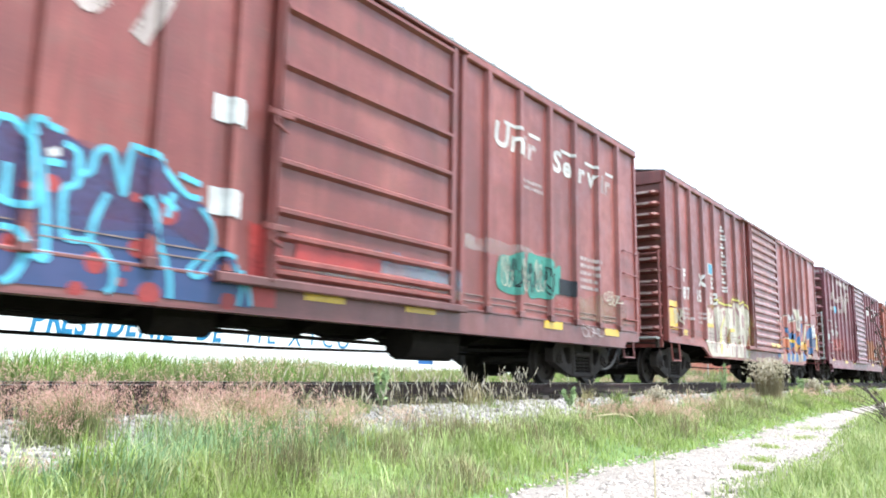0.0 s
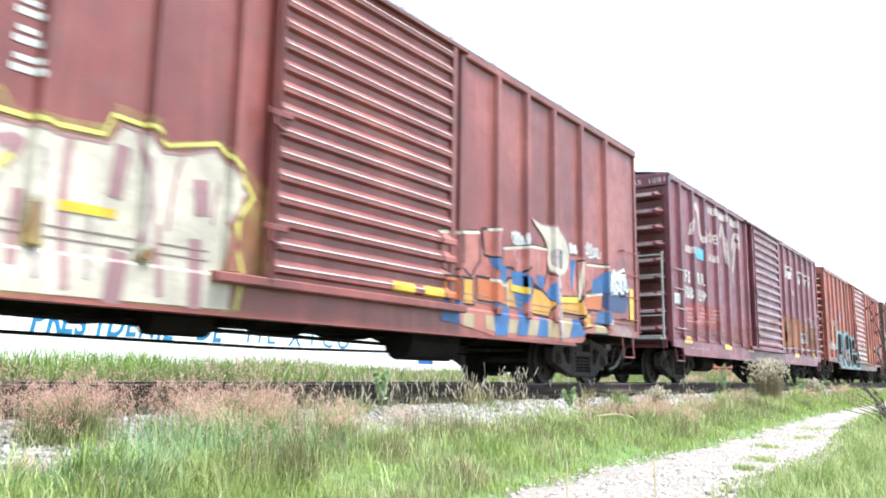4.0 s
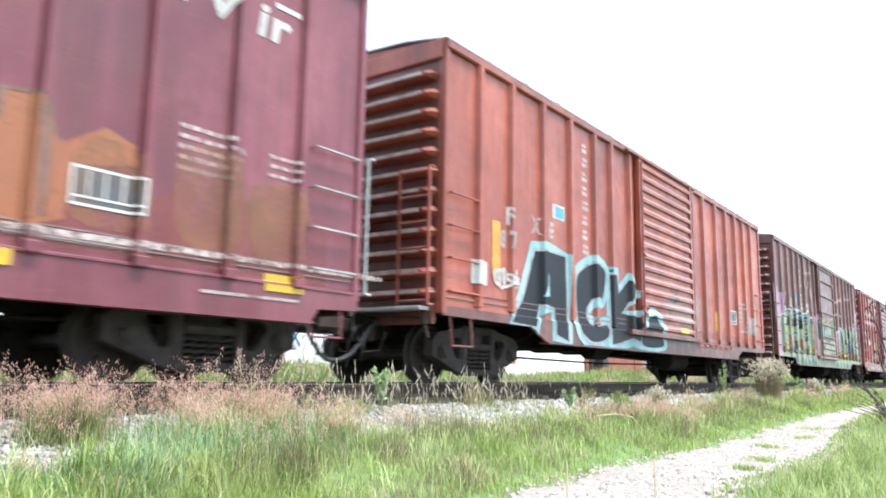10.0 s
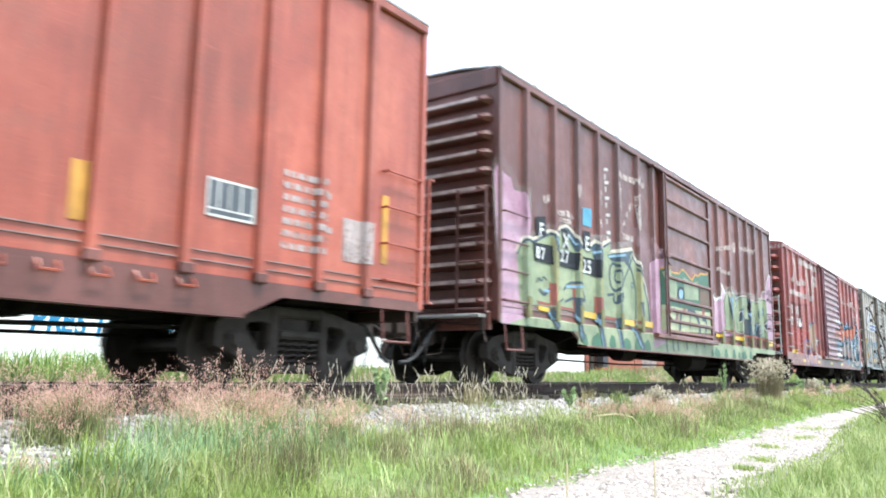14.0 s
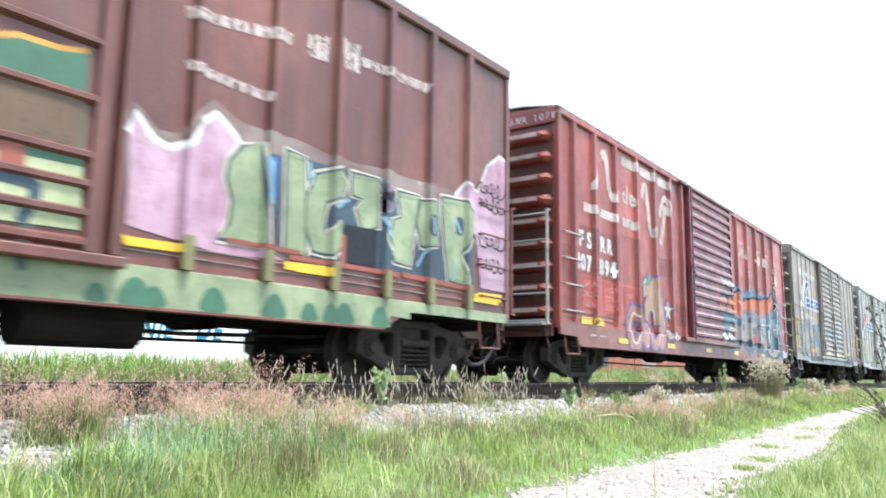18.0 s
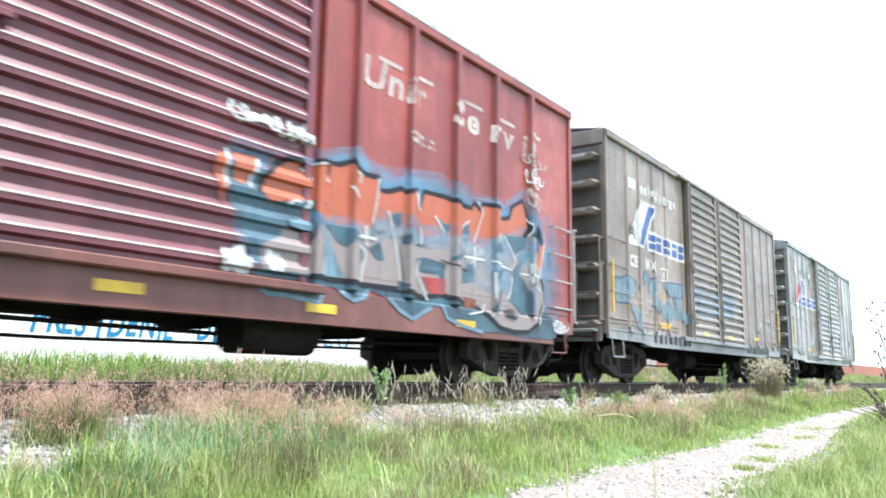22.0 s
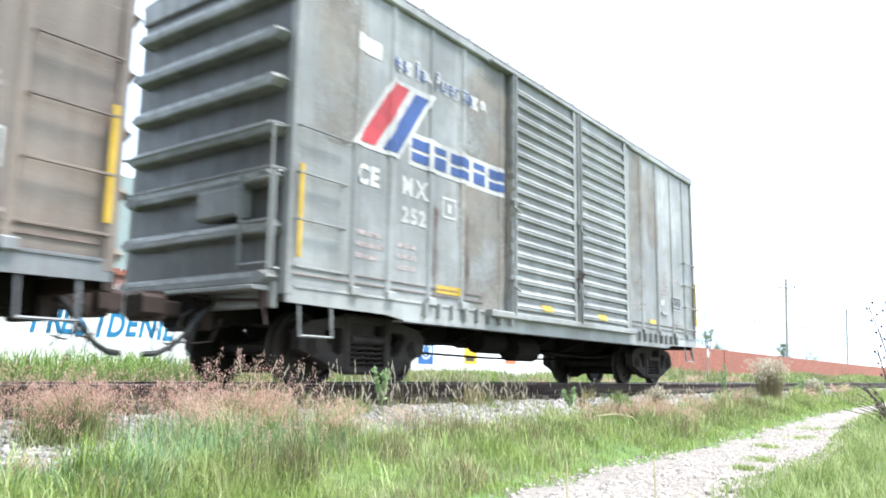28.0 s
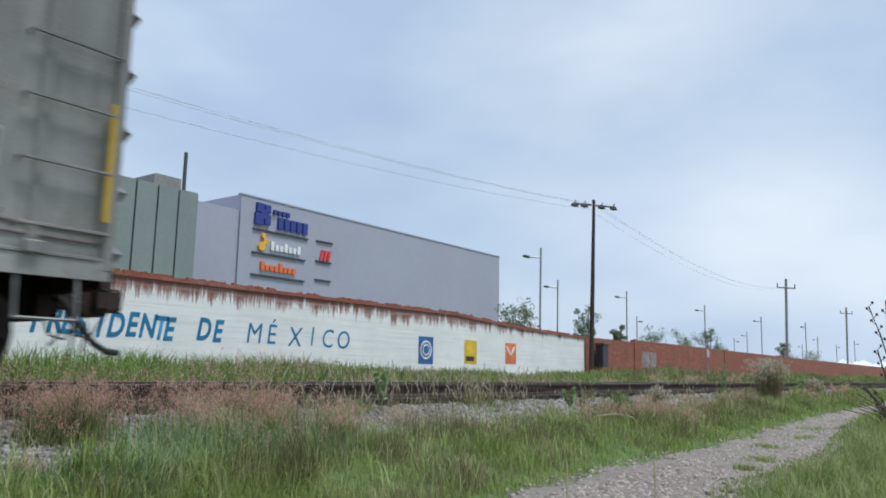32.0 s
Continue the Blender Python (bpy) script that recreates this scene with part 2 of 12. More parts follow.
# ---- mesh helpers ----
class Geo:
    """Collects faces for one mesh."""

    def __init__(self):
        self.v, self.f = [], []

    def add(self, verts, faces):
        k = len(self.v)
        self.v += [tuple(p) for p in verts]
        self.f += [tuple(k + i for i in f) for f in faces]
        return self

    def box(self, x0, x1, y0, y1, z0, z1, b=0.0):
        """A box; b cuts its long edges so that they catch the light."""
        if b <= 0:
            return self.add([(x, y, z) for x in (x0, x1) for y in (y0, y1) for z in (z0, z1)],
                            [(0, 1, 3, 2), (4, 6, 7, 5), (0, 4, 5, 1), (2, 3, 7, 6), (0, 2, 6, 4), (1, 5, 7, 3)])
        dims = [x1 - x0, y1 - y0, z1 - z0]
        ax = dims.index(max(dims))
        lo, hi = [(x0, x1), (y0, y1), (z0, z1)][ax]
        (a0, a1), (c0, c1) = [((x0, x1), (y0, y1), (z0, z1))[i] for i in range(3) if i != ax]
        ring = [(a0 + b, c0), (a1 - b, c0), (a1, c0 + b), (a1, c1 - b), (a1 - b, c1), (a0 + b, c1), (a0, c1 - b), (a0, c0 + b)]
        return self.prism(ring, ax, lo, hi)

    def prism(self, ring, ax, lo, hi):
        """A ring of points in the plane across axis ax, drawn out from lo to hi."""
        vs = []
        for e in (lo, hi):
            for a, c in ring:
                p = [a, c]
                p.insert(ax, e)
                vs.append(p)
        k = len(ring)
        return self.add(vs, [tuple(range(k))[::-1], tuple(range(k, 2 * k))] + [(i, (i + 1) % k, k + (i + 1) % k, k + i) for i in range(k)])

    def tube(self, pts, r, sides=6):
        """A bent bar along the points."""
        pts = [Vector(p) for p in pts]
        vs, fs = [], []
        for i, p in enumerate(pts):
            d = (pts[min(i + 1, len(pts) - 1)] - pts[max(i - 1, 0)]).normalized()
            u = d.orthogonal().normalized() if abs(d.z) > 0.95 else Vector((0, 0, 1)).cross(d).normalized()
            w = d.cross(u)
            vs += [p + (u * math.cos(a) + w * math.sin(a)) * r for a in (math.tau * j / sides for j in range(sides))]
        for i in range(len(pts) - 1):
            fs += [(i * sides + j, i * sides + (j + 1) % sides, (i + 1) * sides + (j + 1) % sides, (i + 1) * sides + j) for j in range(sides)]
        fs += [tuple(range(sides))[::-1], tuple(range(len(vs) - sides, len(vs)))]
        return self.add(vs, fs)

    def disc(self, c, r, t, ax=1, sides=20):
        """A round plate with its axis along ax, centred at c."""
        ring = []
        o = [c[i] for i in range(3) if i != ax]
        for j in range(sides):
            a = math.tau * j / sides
            ring.append((o[0] + r * math.cos(a), o[1] + r * math.sin(a)))
        return self.prism(ring, ax, c[ax] - t / 2, c[ax] + t / 2)

    def lathe(self, profile, cx, cz, sides=28):
        """Turns (radius, y) pairs round an axis along y."""
        vs, fs, k = [], [], len(profile)
        for j in range(sides):
            a = math.tau * j / sides
            vs += [(cx + r * math.cos(a), y, cz + r * math.sin(a)) for r, y in profile]
        for j in range(sides):
            j2 = (j + 1) % sides
            fs += [(j * k + i, j * k + i + 1, j2 * k + i + 1, j2 * k + i) for i in range(k - 1)]
        return self.add(vs, fs)

    def mesh(self, name, material, smooth=False):
        me = bpy.data.meshes.new(name)
        me.from_pydata(self.v, [], self.f)
        if material:
            me.materials.append(material)
        bm = bmesh.new()
        bm.from_mesh(me)
        bmesh.ops.recalc_face_normals(bm, faces=bm.faces)
        bm.to_mesh(me)
        bm.free()
        if smooth:
            me.polygons.foreach_set("use_smooth", [True] * len(me.polygons))
        return me


def part(name, geo, material, parent, label="", smooth=False):
    me = geo.mesh(name, material, smooth) if isinstance(geo, Geo) else geo
    ob = new(name, me)
    ob.parent = parent
    return tagged(ob, label)


def thing(name, label, category, group="", kind="", at=(0, 0, 0)):
    ob = new(name)
    ob.location = at
    return tagged(ob, label, category, group, kind)


def stuff_mesh(name, verts, faces, material, label, category, kind="stuff"):
    """One mesh from arrays of corners and of equal-sided faces."""
    verts, faces = np.asarray(verts, dtype=np.float32), np.asarray(faces, dtype=np.int32)
    me = bpy.data.meshes.new(name)
    me.vertices.add(len(verts))
    me.vertices.foreach_set("co", verts.ravel())
    k = faces.shape[1]
    me.loops.add(faces.size)
    me.loops.foreach_set("vertex_index", faces.ravel())
    me.polygons.add(len(faces))
    me.polygons.foreach_set("loop_start", np.arange(len(faces), dtype=np.int32) * k)
    me.update(calc_edges=True)
    me.materials.append(material)
    return tagged(new(name, me), label, category, kind=kind)


rng = np.random.default_rng(7)
TRACK_Y = 7.54
FALL = 0.02
TRACK_Z = -FALL * 7.5


# ---- ground ----
PROFILE_Y = [-400, -30, 0, 1.5, 3.3, 4.0, 4.8, 5.9, 6.25, 8.75, 9.3, 10.5, 14, 18, 60, 300, 1500]
PROFILE_Z = [-1.6, -1.0, -0.95, -0.91, -0.866, -0.68, -0.536, -0.445, -0.425, -0.425, -0.506, -0.57, -0.33, -0.06, -0.7, -1.0, -1.0]


def wobble(x, y):
    return (np.sin(x * 1.7 + y * 0.9) * np.cos(y * 2.3 - x * 0.6) * 0.5 + np.sin(x * 0.53 - y * 0.71) * 0.5)


def ground_z(x, y):
    x, y = np.asarray(x, float), np.asarray(y, float)
    calm = np.where((y > 6.0) & (y < 9.0), 0.25, 1.0)
    return np.interp(y, PROFILE_Y, PROFILE_Z) + 0.028 * calm * wobble(x, y)


def path_edges(x):
    """The near and far edge of the footpath at x."""
    x = np.asarray(x, float)
    return np.interp(x, [-30, 0, 5.0, 6.4, 8.4, 11.0, 15.8, 22.0, 28.6, 60, 160], [-2.2, 0.2, 1.74, 1.87, 1.88, 1.96, 2.55, 2.98, 3.25, 3.4, 3.4]), \
        np.interp(x, [-30, 0, 4.8, 6.6, 8.0, 10.2, 11.6, 17.3, 25.6, 60, 160], [0.0, 1.9, 3.03, 3.22, 3.18, 3.25, 3.34, 3.56, 3.66, 3.9, 3.9])


def patchy(x, y, size, seed):
    """Soft uneven patches of about that size in metres, 0 to 1."""
    g = np.random.default_rng(seed).random((64, 64))
    fx, fy = np.asarray(x) / size + 31.0, np.asarray(y) / size + 17.0
    ix, iy = np.floor(fx).astype(int), np.floor(fy).astype(int)
    u, v = fx - ix, fy - iy
    u, v = u * u * (3 - 2 * u), v * v * (3 - 2 * v)
    a, b, c, d = (g[(ix + p) % 64, (iy + q) % 64] for p, q in ((0, 0), (1, 0), (0, 1), (1, 1)))
    return (a * (1 - u) + b * u) * (1 - v) + (c * (1 - u) + d * u) * v


def ground_material():
    m, n, l, b = nodes_of("soil_and_short_grass")
    v = mapped(n, l)
    big, mid, fine = noise_node(n, l, v, 0.5, 5.0), noise_node(n, l, v, 3.5, 6.0, 0.7), noise_node(n, l, v, 40.0, 4.0)
    soil = ramp(n, l, fine, [(0.3, (0.09, 0.07, 0.05)), (0.7, (0.21, 0.17, 0.13))])
    green = ramp(n, l, mid, [(0.3, (0.055, 0.10, 0.025)), (0.7, (0.13, 0.20, 0.055))])
    c = mix(n, l, ramp(n, l, mix(n, l, 0.5, big, mid), [(0.36, (0, 0, 0)), (0.5, (1, 1, 1))]), soil, green)
    # crushed stone under the track
    sep = n.new("ShaderNodeSeparateXYZ")
    l.new(v, sep.inputs[0])
    bed = n.new("ShaderNodeMapRange")
    bed.interpolation_type = "SMOOTHSTEP"
    bed.inputs["From Min"].default_value, bed.inputs["From Max"].default_value = 4.6, 5.2
    l.new(sep.outputs["Y"], bed.inputs["Value"])
    off = n.new("ShaderNodeMapRange")
    off.inputs["From Min"].default_value, off.inputs["From Max"].default_value = 9.0, 9.8
    off.inputs["To Min"].default_value, off.inputs["To Max"].default_value = 1.0, 0.0
    l.new(sep.outputs["Y"], off.inputs["Value"])
    both = n.new("ShaderNodeMath")
    both.operation = "MULTIPLY"
    l.new(bed.outputs["Result"], both.inputs[0]), l.new(off.outputs["Result"], both.inputs[1])
    c = mix(n, l, both.outputs["Value"], c, ramp(n, l, fine, [(0.35, (0.075, 0.068, 0.064)), (0.65, (0.24, 0.22, 0.21))]))
    l.new(c, b.inputs["Base Color"])
    b.inputs["Roughness"].default_value = 0.95
    bump(n, l, b, fine, 0.8, 0.03)
    return m


def build_ground():
    xs = np.concatenate([[-1500, -300, -80, -30], np.arange(-12, 48, 0.3), [50, 55, 60, 70, 85, 110, 150, 220, 400, 900, 1800]])
    ys = np.concatenate([[-400, -100, -40, -15, -6, -2], np.arange(0, 19, 0.3), [20, 24, 30, 45, 70, 110, 200, 400, 900, 1500]])
    gx, gy = np.meshgrid(xs, ys, indexing="ij")
    verts = np.stack([gx, gy, ground_z(gx, gy)], -1).reshape(-1, 3)
    k = len(ys)
    i, j = np.meshgrid(np.arange(len(xs) - 1), np.arange(k - 1), indexing="ij")
    a = (i * k + j).ravel()
    ob = stuff_mesh("ground", verts, np.stack([a, a + k, a + k + 1, a + 1], -1), ground_material(), "uneven soil with short green grass", "ground", "structure")
    ob.data.polygons.foreach_set("use_smooth", [True] * len(ob.data.polygons))


def stone_material(name, a, b_, dusty=0.5):
    m, n, l, b = nodes_of(name)
    geo = n.new("ShaderNodeNewGeometry")
    c = ramp(n, l, geo.outputs["Random Per Island"], [(0.0, a), (0.55, b_), (1.0, shade(b_, 1.35))])
    v = mapped(n, l)
    f = noise_node(n, l, v, 55.0, 4.0)
    c = mix(n, l, dusty * 0.5, c, ramp(n, l, f, [(0.3, shade(a, 0.7)), (0.7, shade(b_, 1.2))]))
    l.new(c, b.inputs["Base Color"])
    b.inputs["Roughness"].default_value = 0.9
    bump(n, l, b, f, 0.5, 0.006)
    return m


# a rough stone: eight corners of a cube, squeezed and cut
CUBE = np.array([(x, y, z) for x in (-1, 1) for y in (-1, 1) for z in (-1, 1)], float)
CUBE_F = np.array([(0, 1, 3, 2), (4, 6, 7, 5), (0, 4, 5, 1), (2, 3, 7, 6), (0, 2, 6, 4), (1, 5, 7, 3)])


def stones(name, px, py, size, material, label):
    k = len(px)
    pts = CUBE[None] * (0.5 + 0.35 * rng.random((k, 8, 1))) * (0.55 + 0.6 * rng.random((k, 1, 3)))
    a, t = rng.random(k) * 6.28, (rng.random(k) - 0.5) * 1.6
    ca, sa, ct, st = np.cos(a), np.sin(a), np.cos(t), np.sin(t)
    rx = np.stack([np.stack([ca, -sa * ct, sa * st], -1), np.stack([sa, ca * ct, -ca * st], -1), np.stack([0 * a, st, ct], -1)], 1)
    pts = np.einsum("kij,knj->kni", rx, pts) * size[:, None, None]
    pts += np.stack([px, py, ground_z(px, py) + size * 0.18], -1)[:, None]
    faces = (CUBE_F[None] + 8 * np.arange(k)[:, None, None]).reshape(-1, 4)
    return stuff_mesh(name, pts.reshape(-1, 3), faces, material, label, "gravel")


def build_stones():
    grey = stone_material("pale_ballast_stone", (0.090, 0.082, 0.078), (0.270, 0.252, 0.238))
    xs, ys, sz = [], [], []
    for k, x0, x1, s0, s1 in ((13000, 1.5, 7.0, 0.013, 0.020), (11000, 7.0, 15.0, 0.018, 0.024), (7000, 15.0, 36.0, 0.028, 0.034)):
        x, y = x0 + (x1 - x0) * rng.random(k), 4.5 + 4.7 * rng.random(k) ** 1.35
        keep = (y > 4.85 + 0.4 * wobble(x * 0.8, y)) | (rng.random(k) < 0.12)
        xs.append(x[keep]), ys.append(y[keep]), sz.append(s0 + s1 * rng.random(keep.sum()) ** 1.6)
    stones("ballast_stones", np.concatenate(xs), np.concatenate(ys), np.concatenate(sz), grey, "loose grey ballast stones along the rails")
    tan = stone_material("path_pebble", (0.13, 0.115, 0.105), (0.33, 0.288, 0.255))
    k = 46000
    x = -6 + 9.5 * rng.random(k)
    x = np.where(np.arange(k) < 6000, x, 3.5 + 27 * rng.random(k) ** 1.8)
    a, b = path_edges(x)
    u = rng.random(k)
    y = a - 0.15 + (b - a + 0.23) * u
    # fewer on the trodden line along the far edge
    keep = rng.random(k) < np.where((u > 0.72) & (u < 0.92), 0.30, 1.0) * np.clip(0.75 + 0.6 * wobble(x * 2.1, y * 3), 0.15, 1) * np.where(u > 0.92, 0.22, 1.0)
    stones("path_pebbles", x[keep], y[keep], 0.007 + 0.020 * rng.random(keep.sum()) ** 2.0, tan, "small grey pebbles strewn over the footpath")


def build_path():
    m, n, l, b = nodes_of("trodden_gravel")
    v = mapped(n, l)
    big, fine = noise_node(n, l, v, 1.3, 5.0), noise_node(n, l, v, 46.0, 5.0, 0.75)
    c = ramp(n, l, fine, [(0.3, (0.120, 0.098, 0.084)), (0.7, (0.285, 0.248, 0.220))])
    c = mix(n, l, 0.45, c, ramp(n, l, big, [(0.35, (0.20, 0.175, 0.152)), (0.65, (0.31, 0.28, 0.255))]))
    l.new(c, b.inputs["Base Color"])
    b.inputs["Roughness"].default_value = 0.95
    mid = noise_node(n, l, v, 11.0, 5.0, 0.7)
    c = mix(n, l, ramp(n, l, mid, [(0.5, (0, 0, 0)), (0.66, (0.55, 0.55, 0.55))]), c, (0.10, 0.082, 0.068))
    l.new(c, b.inputs["Base Color"])
    bump(n, l, b, fine, 0.9, 0.02)
    xs = np.arange(-6, 46, 0.2)
    a, c2 = path_edges(xs)
    ragged = 0.09 * np.sin(xs * 2.9) + 0.07 * np.sin(xs * 7.3 + 1) + 0.05 * np.sin(xs * 13.7)
    rows = 9
    verts = []
    for i in range(rows):
        u = i / (rows - 1)
        yy = (a + ragged) * (1 - u) + (c2 + ragged * 0.8) * u
        verts.append(np.stack([xs, yy, ground_z(xs, yy) + 0.012 - 0.05 * (i in (0, rows - 1))], -1))
    verts = np.stack(verts, 1).reshape(-1, 3)
    i, j = np.meshgrid(np.arange(len(xs) - 1), np.arange(rows - 1), indexing="ij")
    q = (i * rows + j).ravel()
    stuff_mesh("footpath", verts, np.stack([q, q + rows, q + rows + 1, q + 1], -1), m, "trodden gravel footpath between grass verges", "path", "structure")


def rail_ring(c):
    """The section of a rail, foot to head, round the line y = c."""
    half = [(0.070, -0.17), (0.070, -0.155), (0.012, -0.135), (0.010, -0.045), (0.036, -0.038), (0.036, -0.006), (0.030, 0.0)]
    return [(c + y, z) for y, z in half] + [(c - y, z) for y, z in half[::-1]]


def build_track():
    track = thing("railway_track", "rusty rails on weathered wooden sleepers in stone ballast", "railway", kind="structure", at=(0, 0, TRACK_Z))
    side = plain("rust_brown_rail", (0.040, 0.021, 0.017), 0.8, 0.1, 0.4, 7.0)
    for s in (-0.7525, 0.7525):
        ring = rail_ring(TRACK_Y + s)
        cuts = [-24, -12, 0, 12, 24, 36, 48, 60, 216]
        for x0, x1 in zip(cuts, cuts[1:]):
            piece = part("rail", Geo().prism(ring, 0, x0, x1 - 0.006), side, track)
            rail = piece if x0 == 0 else rail if x0 > 0 else piece
        part("running_surface", Geo().box(-24, 216, TRACK_Y + s - 0.027, TRACK_Y + s + 0.027, 0.0, 0.002), TREAD, rail, "polished running surface")
        for x0 in np.arange(0, 36, 12.0):
            f = Geo().box(x0 - 0.3, x0 + 0.3, TRACK_Y + s - 0.036, TRACK_Y + s - 0.012, -0.13, -0.05, 0.006)
            for d in (-0.2, -0.07, 0.07, 0.2):
                f.disc((x0 + d, TRACK_Y + s - 0.045, -0.09), 0.018, 0.03, 1, 6)
            part("joint_bar", f, side, rail)
    wood = plain("weathered_sleeper_wood", (0.050, 0.040, 0.033), 0.9, 0.0, 0.45, 4.0, 0.5, 0.01)
    tie = Geo().box(-0.11, 0.11, -1.27, 1.27, -0.17, 0.0, 0.012).mesh("sleeper", wood)
    for x in np.arange(-2.0, 46.0, 0.56):
        ob = part("sleeper", tie, wood, track)
        ob.location = (x + 0.03 * rng.standard_normal(), TRACK_Y + 0.04 * rng.standard_normal(), -0.172 - 0.012 * rng.random())
    g = Geo()
    for x in np.arange(46.2, 130, 0.56):
        g.box(x - 0.11, x + 0.11, TRACK_Y - 1.27, TRACK_Y + 1.27, -0.35, -0.18)
    tagged(part("far_sleepers", g, wood, track), kind="stuff")


# ---- grasses ----
def leaf_material(name, stops, trans=0.25, rough=0.7):
    m, n, l, b = nodes_of(name)
    geo = n.new("ShaderNodeNewGeometry")
    c = ramp(n, l, geo.outputs["Random Per Island"], stops)
    v = mapped(n, l)
    c = mix(n, l, 0.5, c, ramp(n, l, noise_node(n, l, v, 1.1, 4.0, 0.6), [(0.32, shade(stops[0][1], 0.75)), (0.52, stops[len(stops) // 2][1]), (0.72, shade(stops[-1][1], 1.05))]))
    l.new(c, b.inputs["Base Color"])
    b.inputs["Roughness"].default_value = rough
    b.inputs["Specular IOR Level"].default_value = 0.25
    t = n.new("ShaderNodeBsdfTranslucent")
    l.new(c, t.inputs["Color"])
    s = n.new("ShaderNodeMixShader")
    s.inputs["Fac"].default_value = trans
    l.new(b.outputs["BSDF"], s.inputs[1])
    l.new(t.outputs["BSDF"], s.inputs[2])
    l.new(s.outputs["Shader"], n["Material Output"].inputs["Surface"])
    return m


def blades(x, y, z, h, lean, width, droop=0.5):
    """Bent blades of four corners below and a tip: corners and triangles."""
    k = len(x)
    a = rng.random(k) * math.tau
    d = np.stack([np.cos(a), np.sin(a)], -1)
    w = np.stack([-d[:, 1], d[:, 0]], -1) * width[:, None] * 0.5
    root = np.stack([x, y], -1)
    mid, tip = root + d * (lean * h * 0.35)[:, None], root + d * (lean * h)[:, None]
    v = np.zeros((k, 5, 3))
    v[:, 0, :2], v[:, 1, :2] = root - w, root + w
    v[:, 2, :2], v[:, 3, :2] = mid + w * 0.8, mid - w * 0.8
    v[:, 4, :2] = tip
    v[:, 0, 2] = v[:, 1, 2] = z - 0.02
    v[:, 2, 2] = v[:, 3, 2] = z + h * 0.58
    v[:, 4, 2] = z + h * (1 - droop * lean * 0.5)
    f = np.array([(0, 1, 2), (0, 2, 3), (3, 2, 4)])[None] + 5 * np.arange(k)[:, None, None]
    return v.reshape(-1, 3), f.reshape(-1, 3)


def scatter(k, x0, x1, y0, y1, power=1.6):
    return x0 + (x1 - x0) * rng.random(k) ** power, y0 + (y1 - y0) * rng.random(k)


def clear_of_path(x, y, margin=0.0):
    a, b = path_edges(x)
    return (y < a - margin) | (y > b + margin)


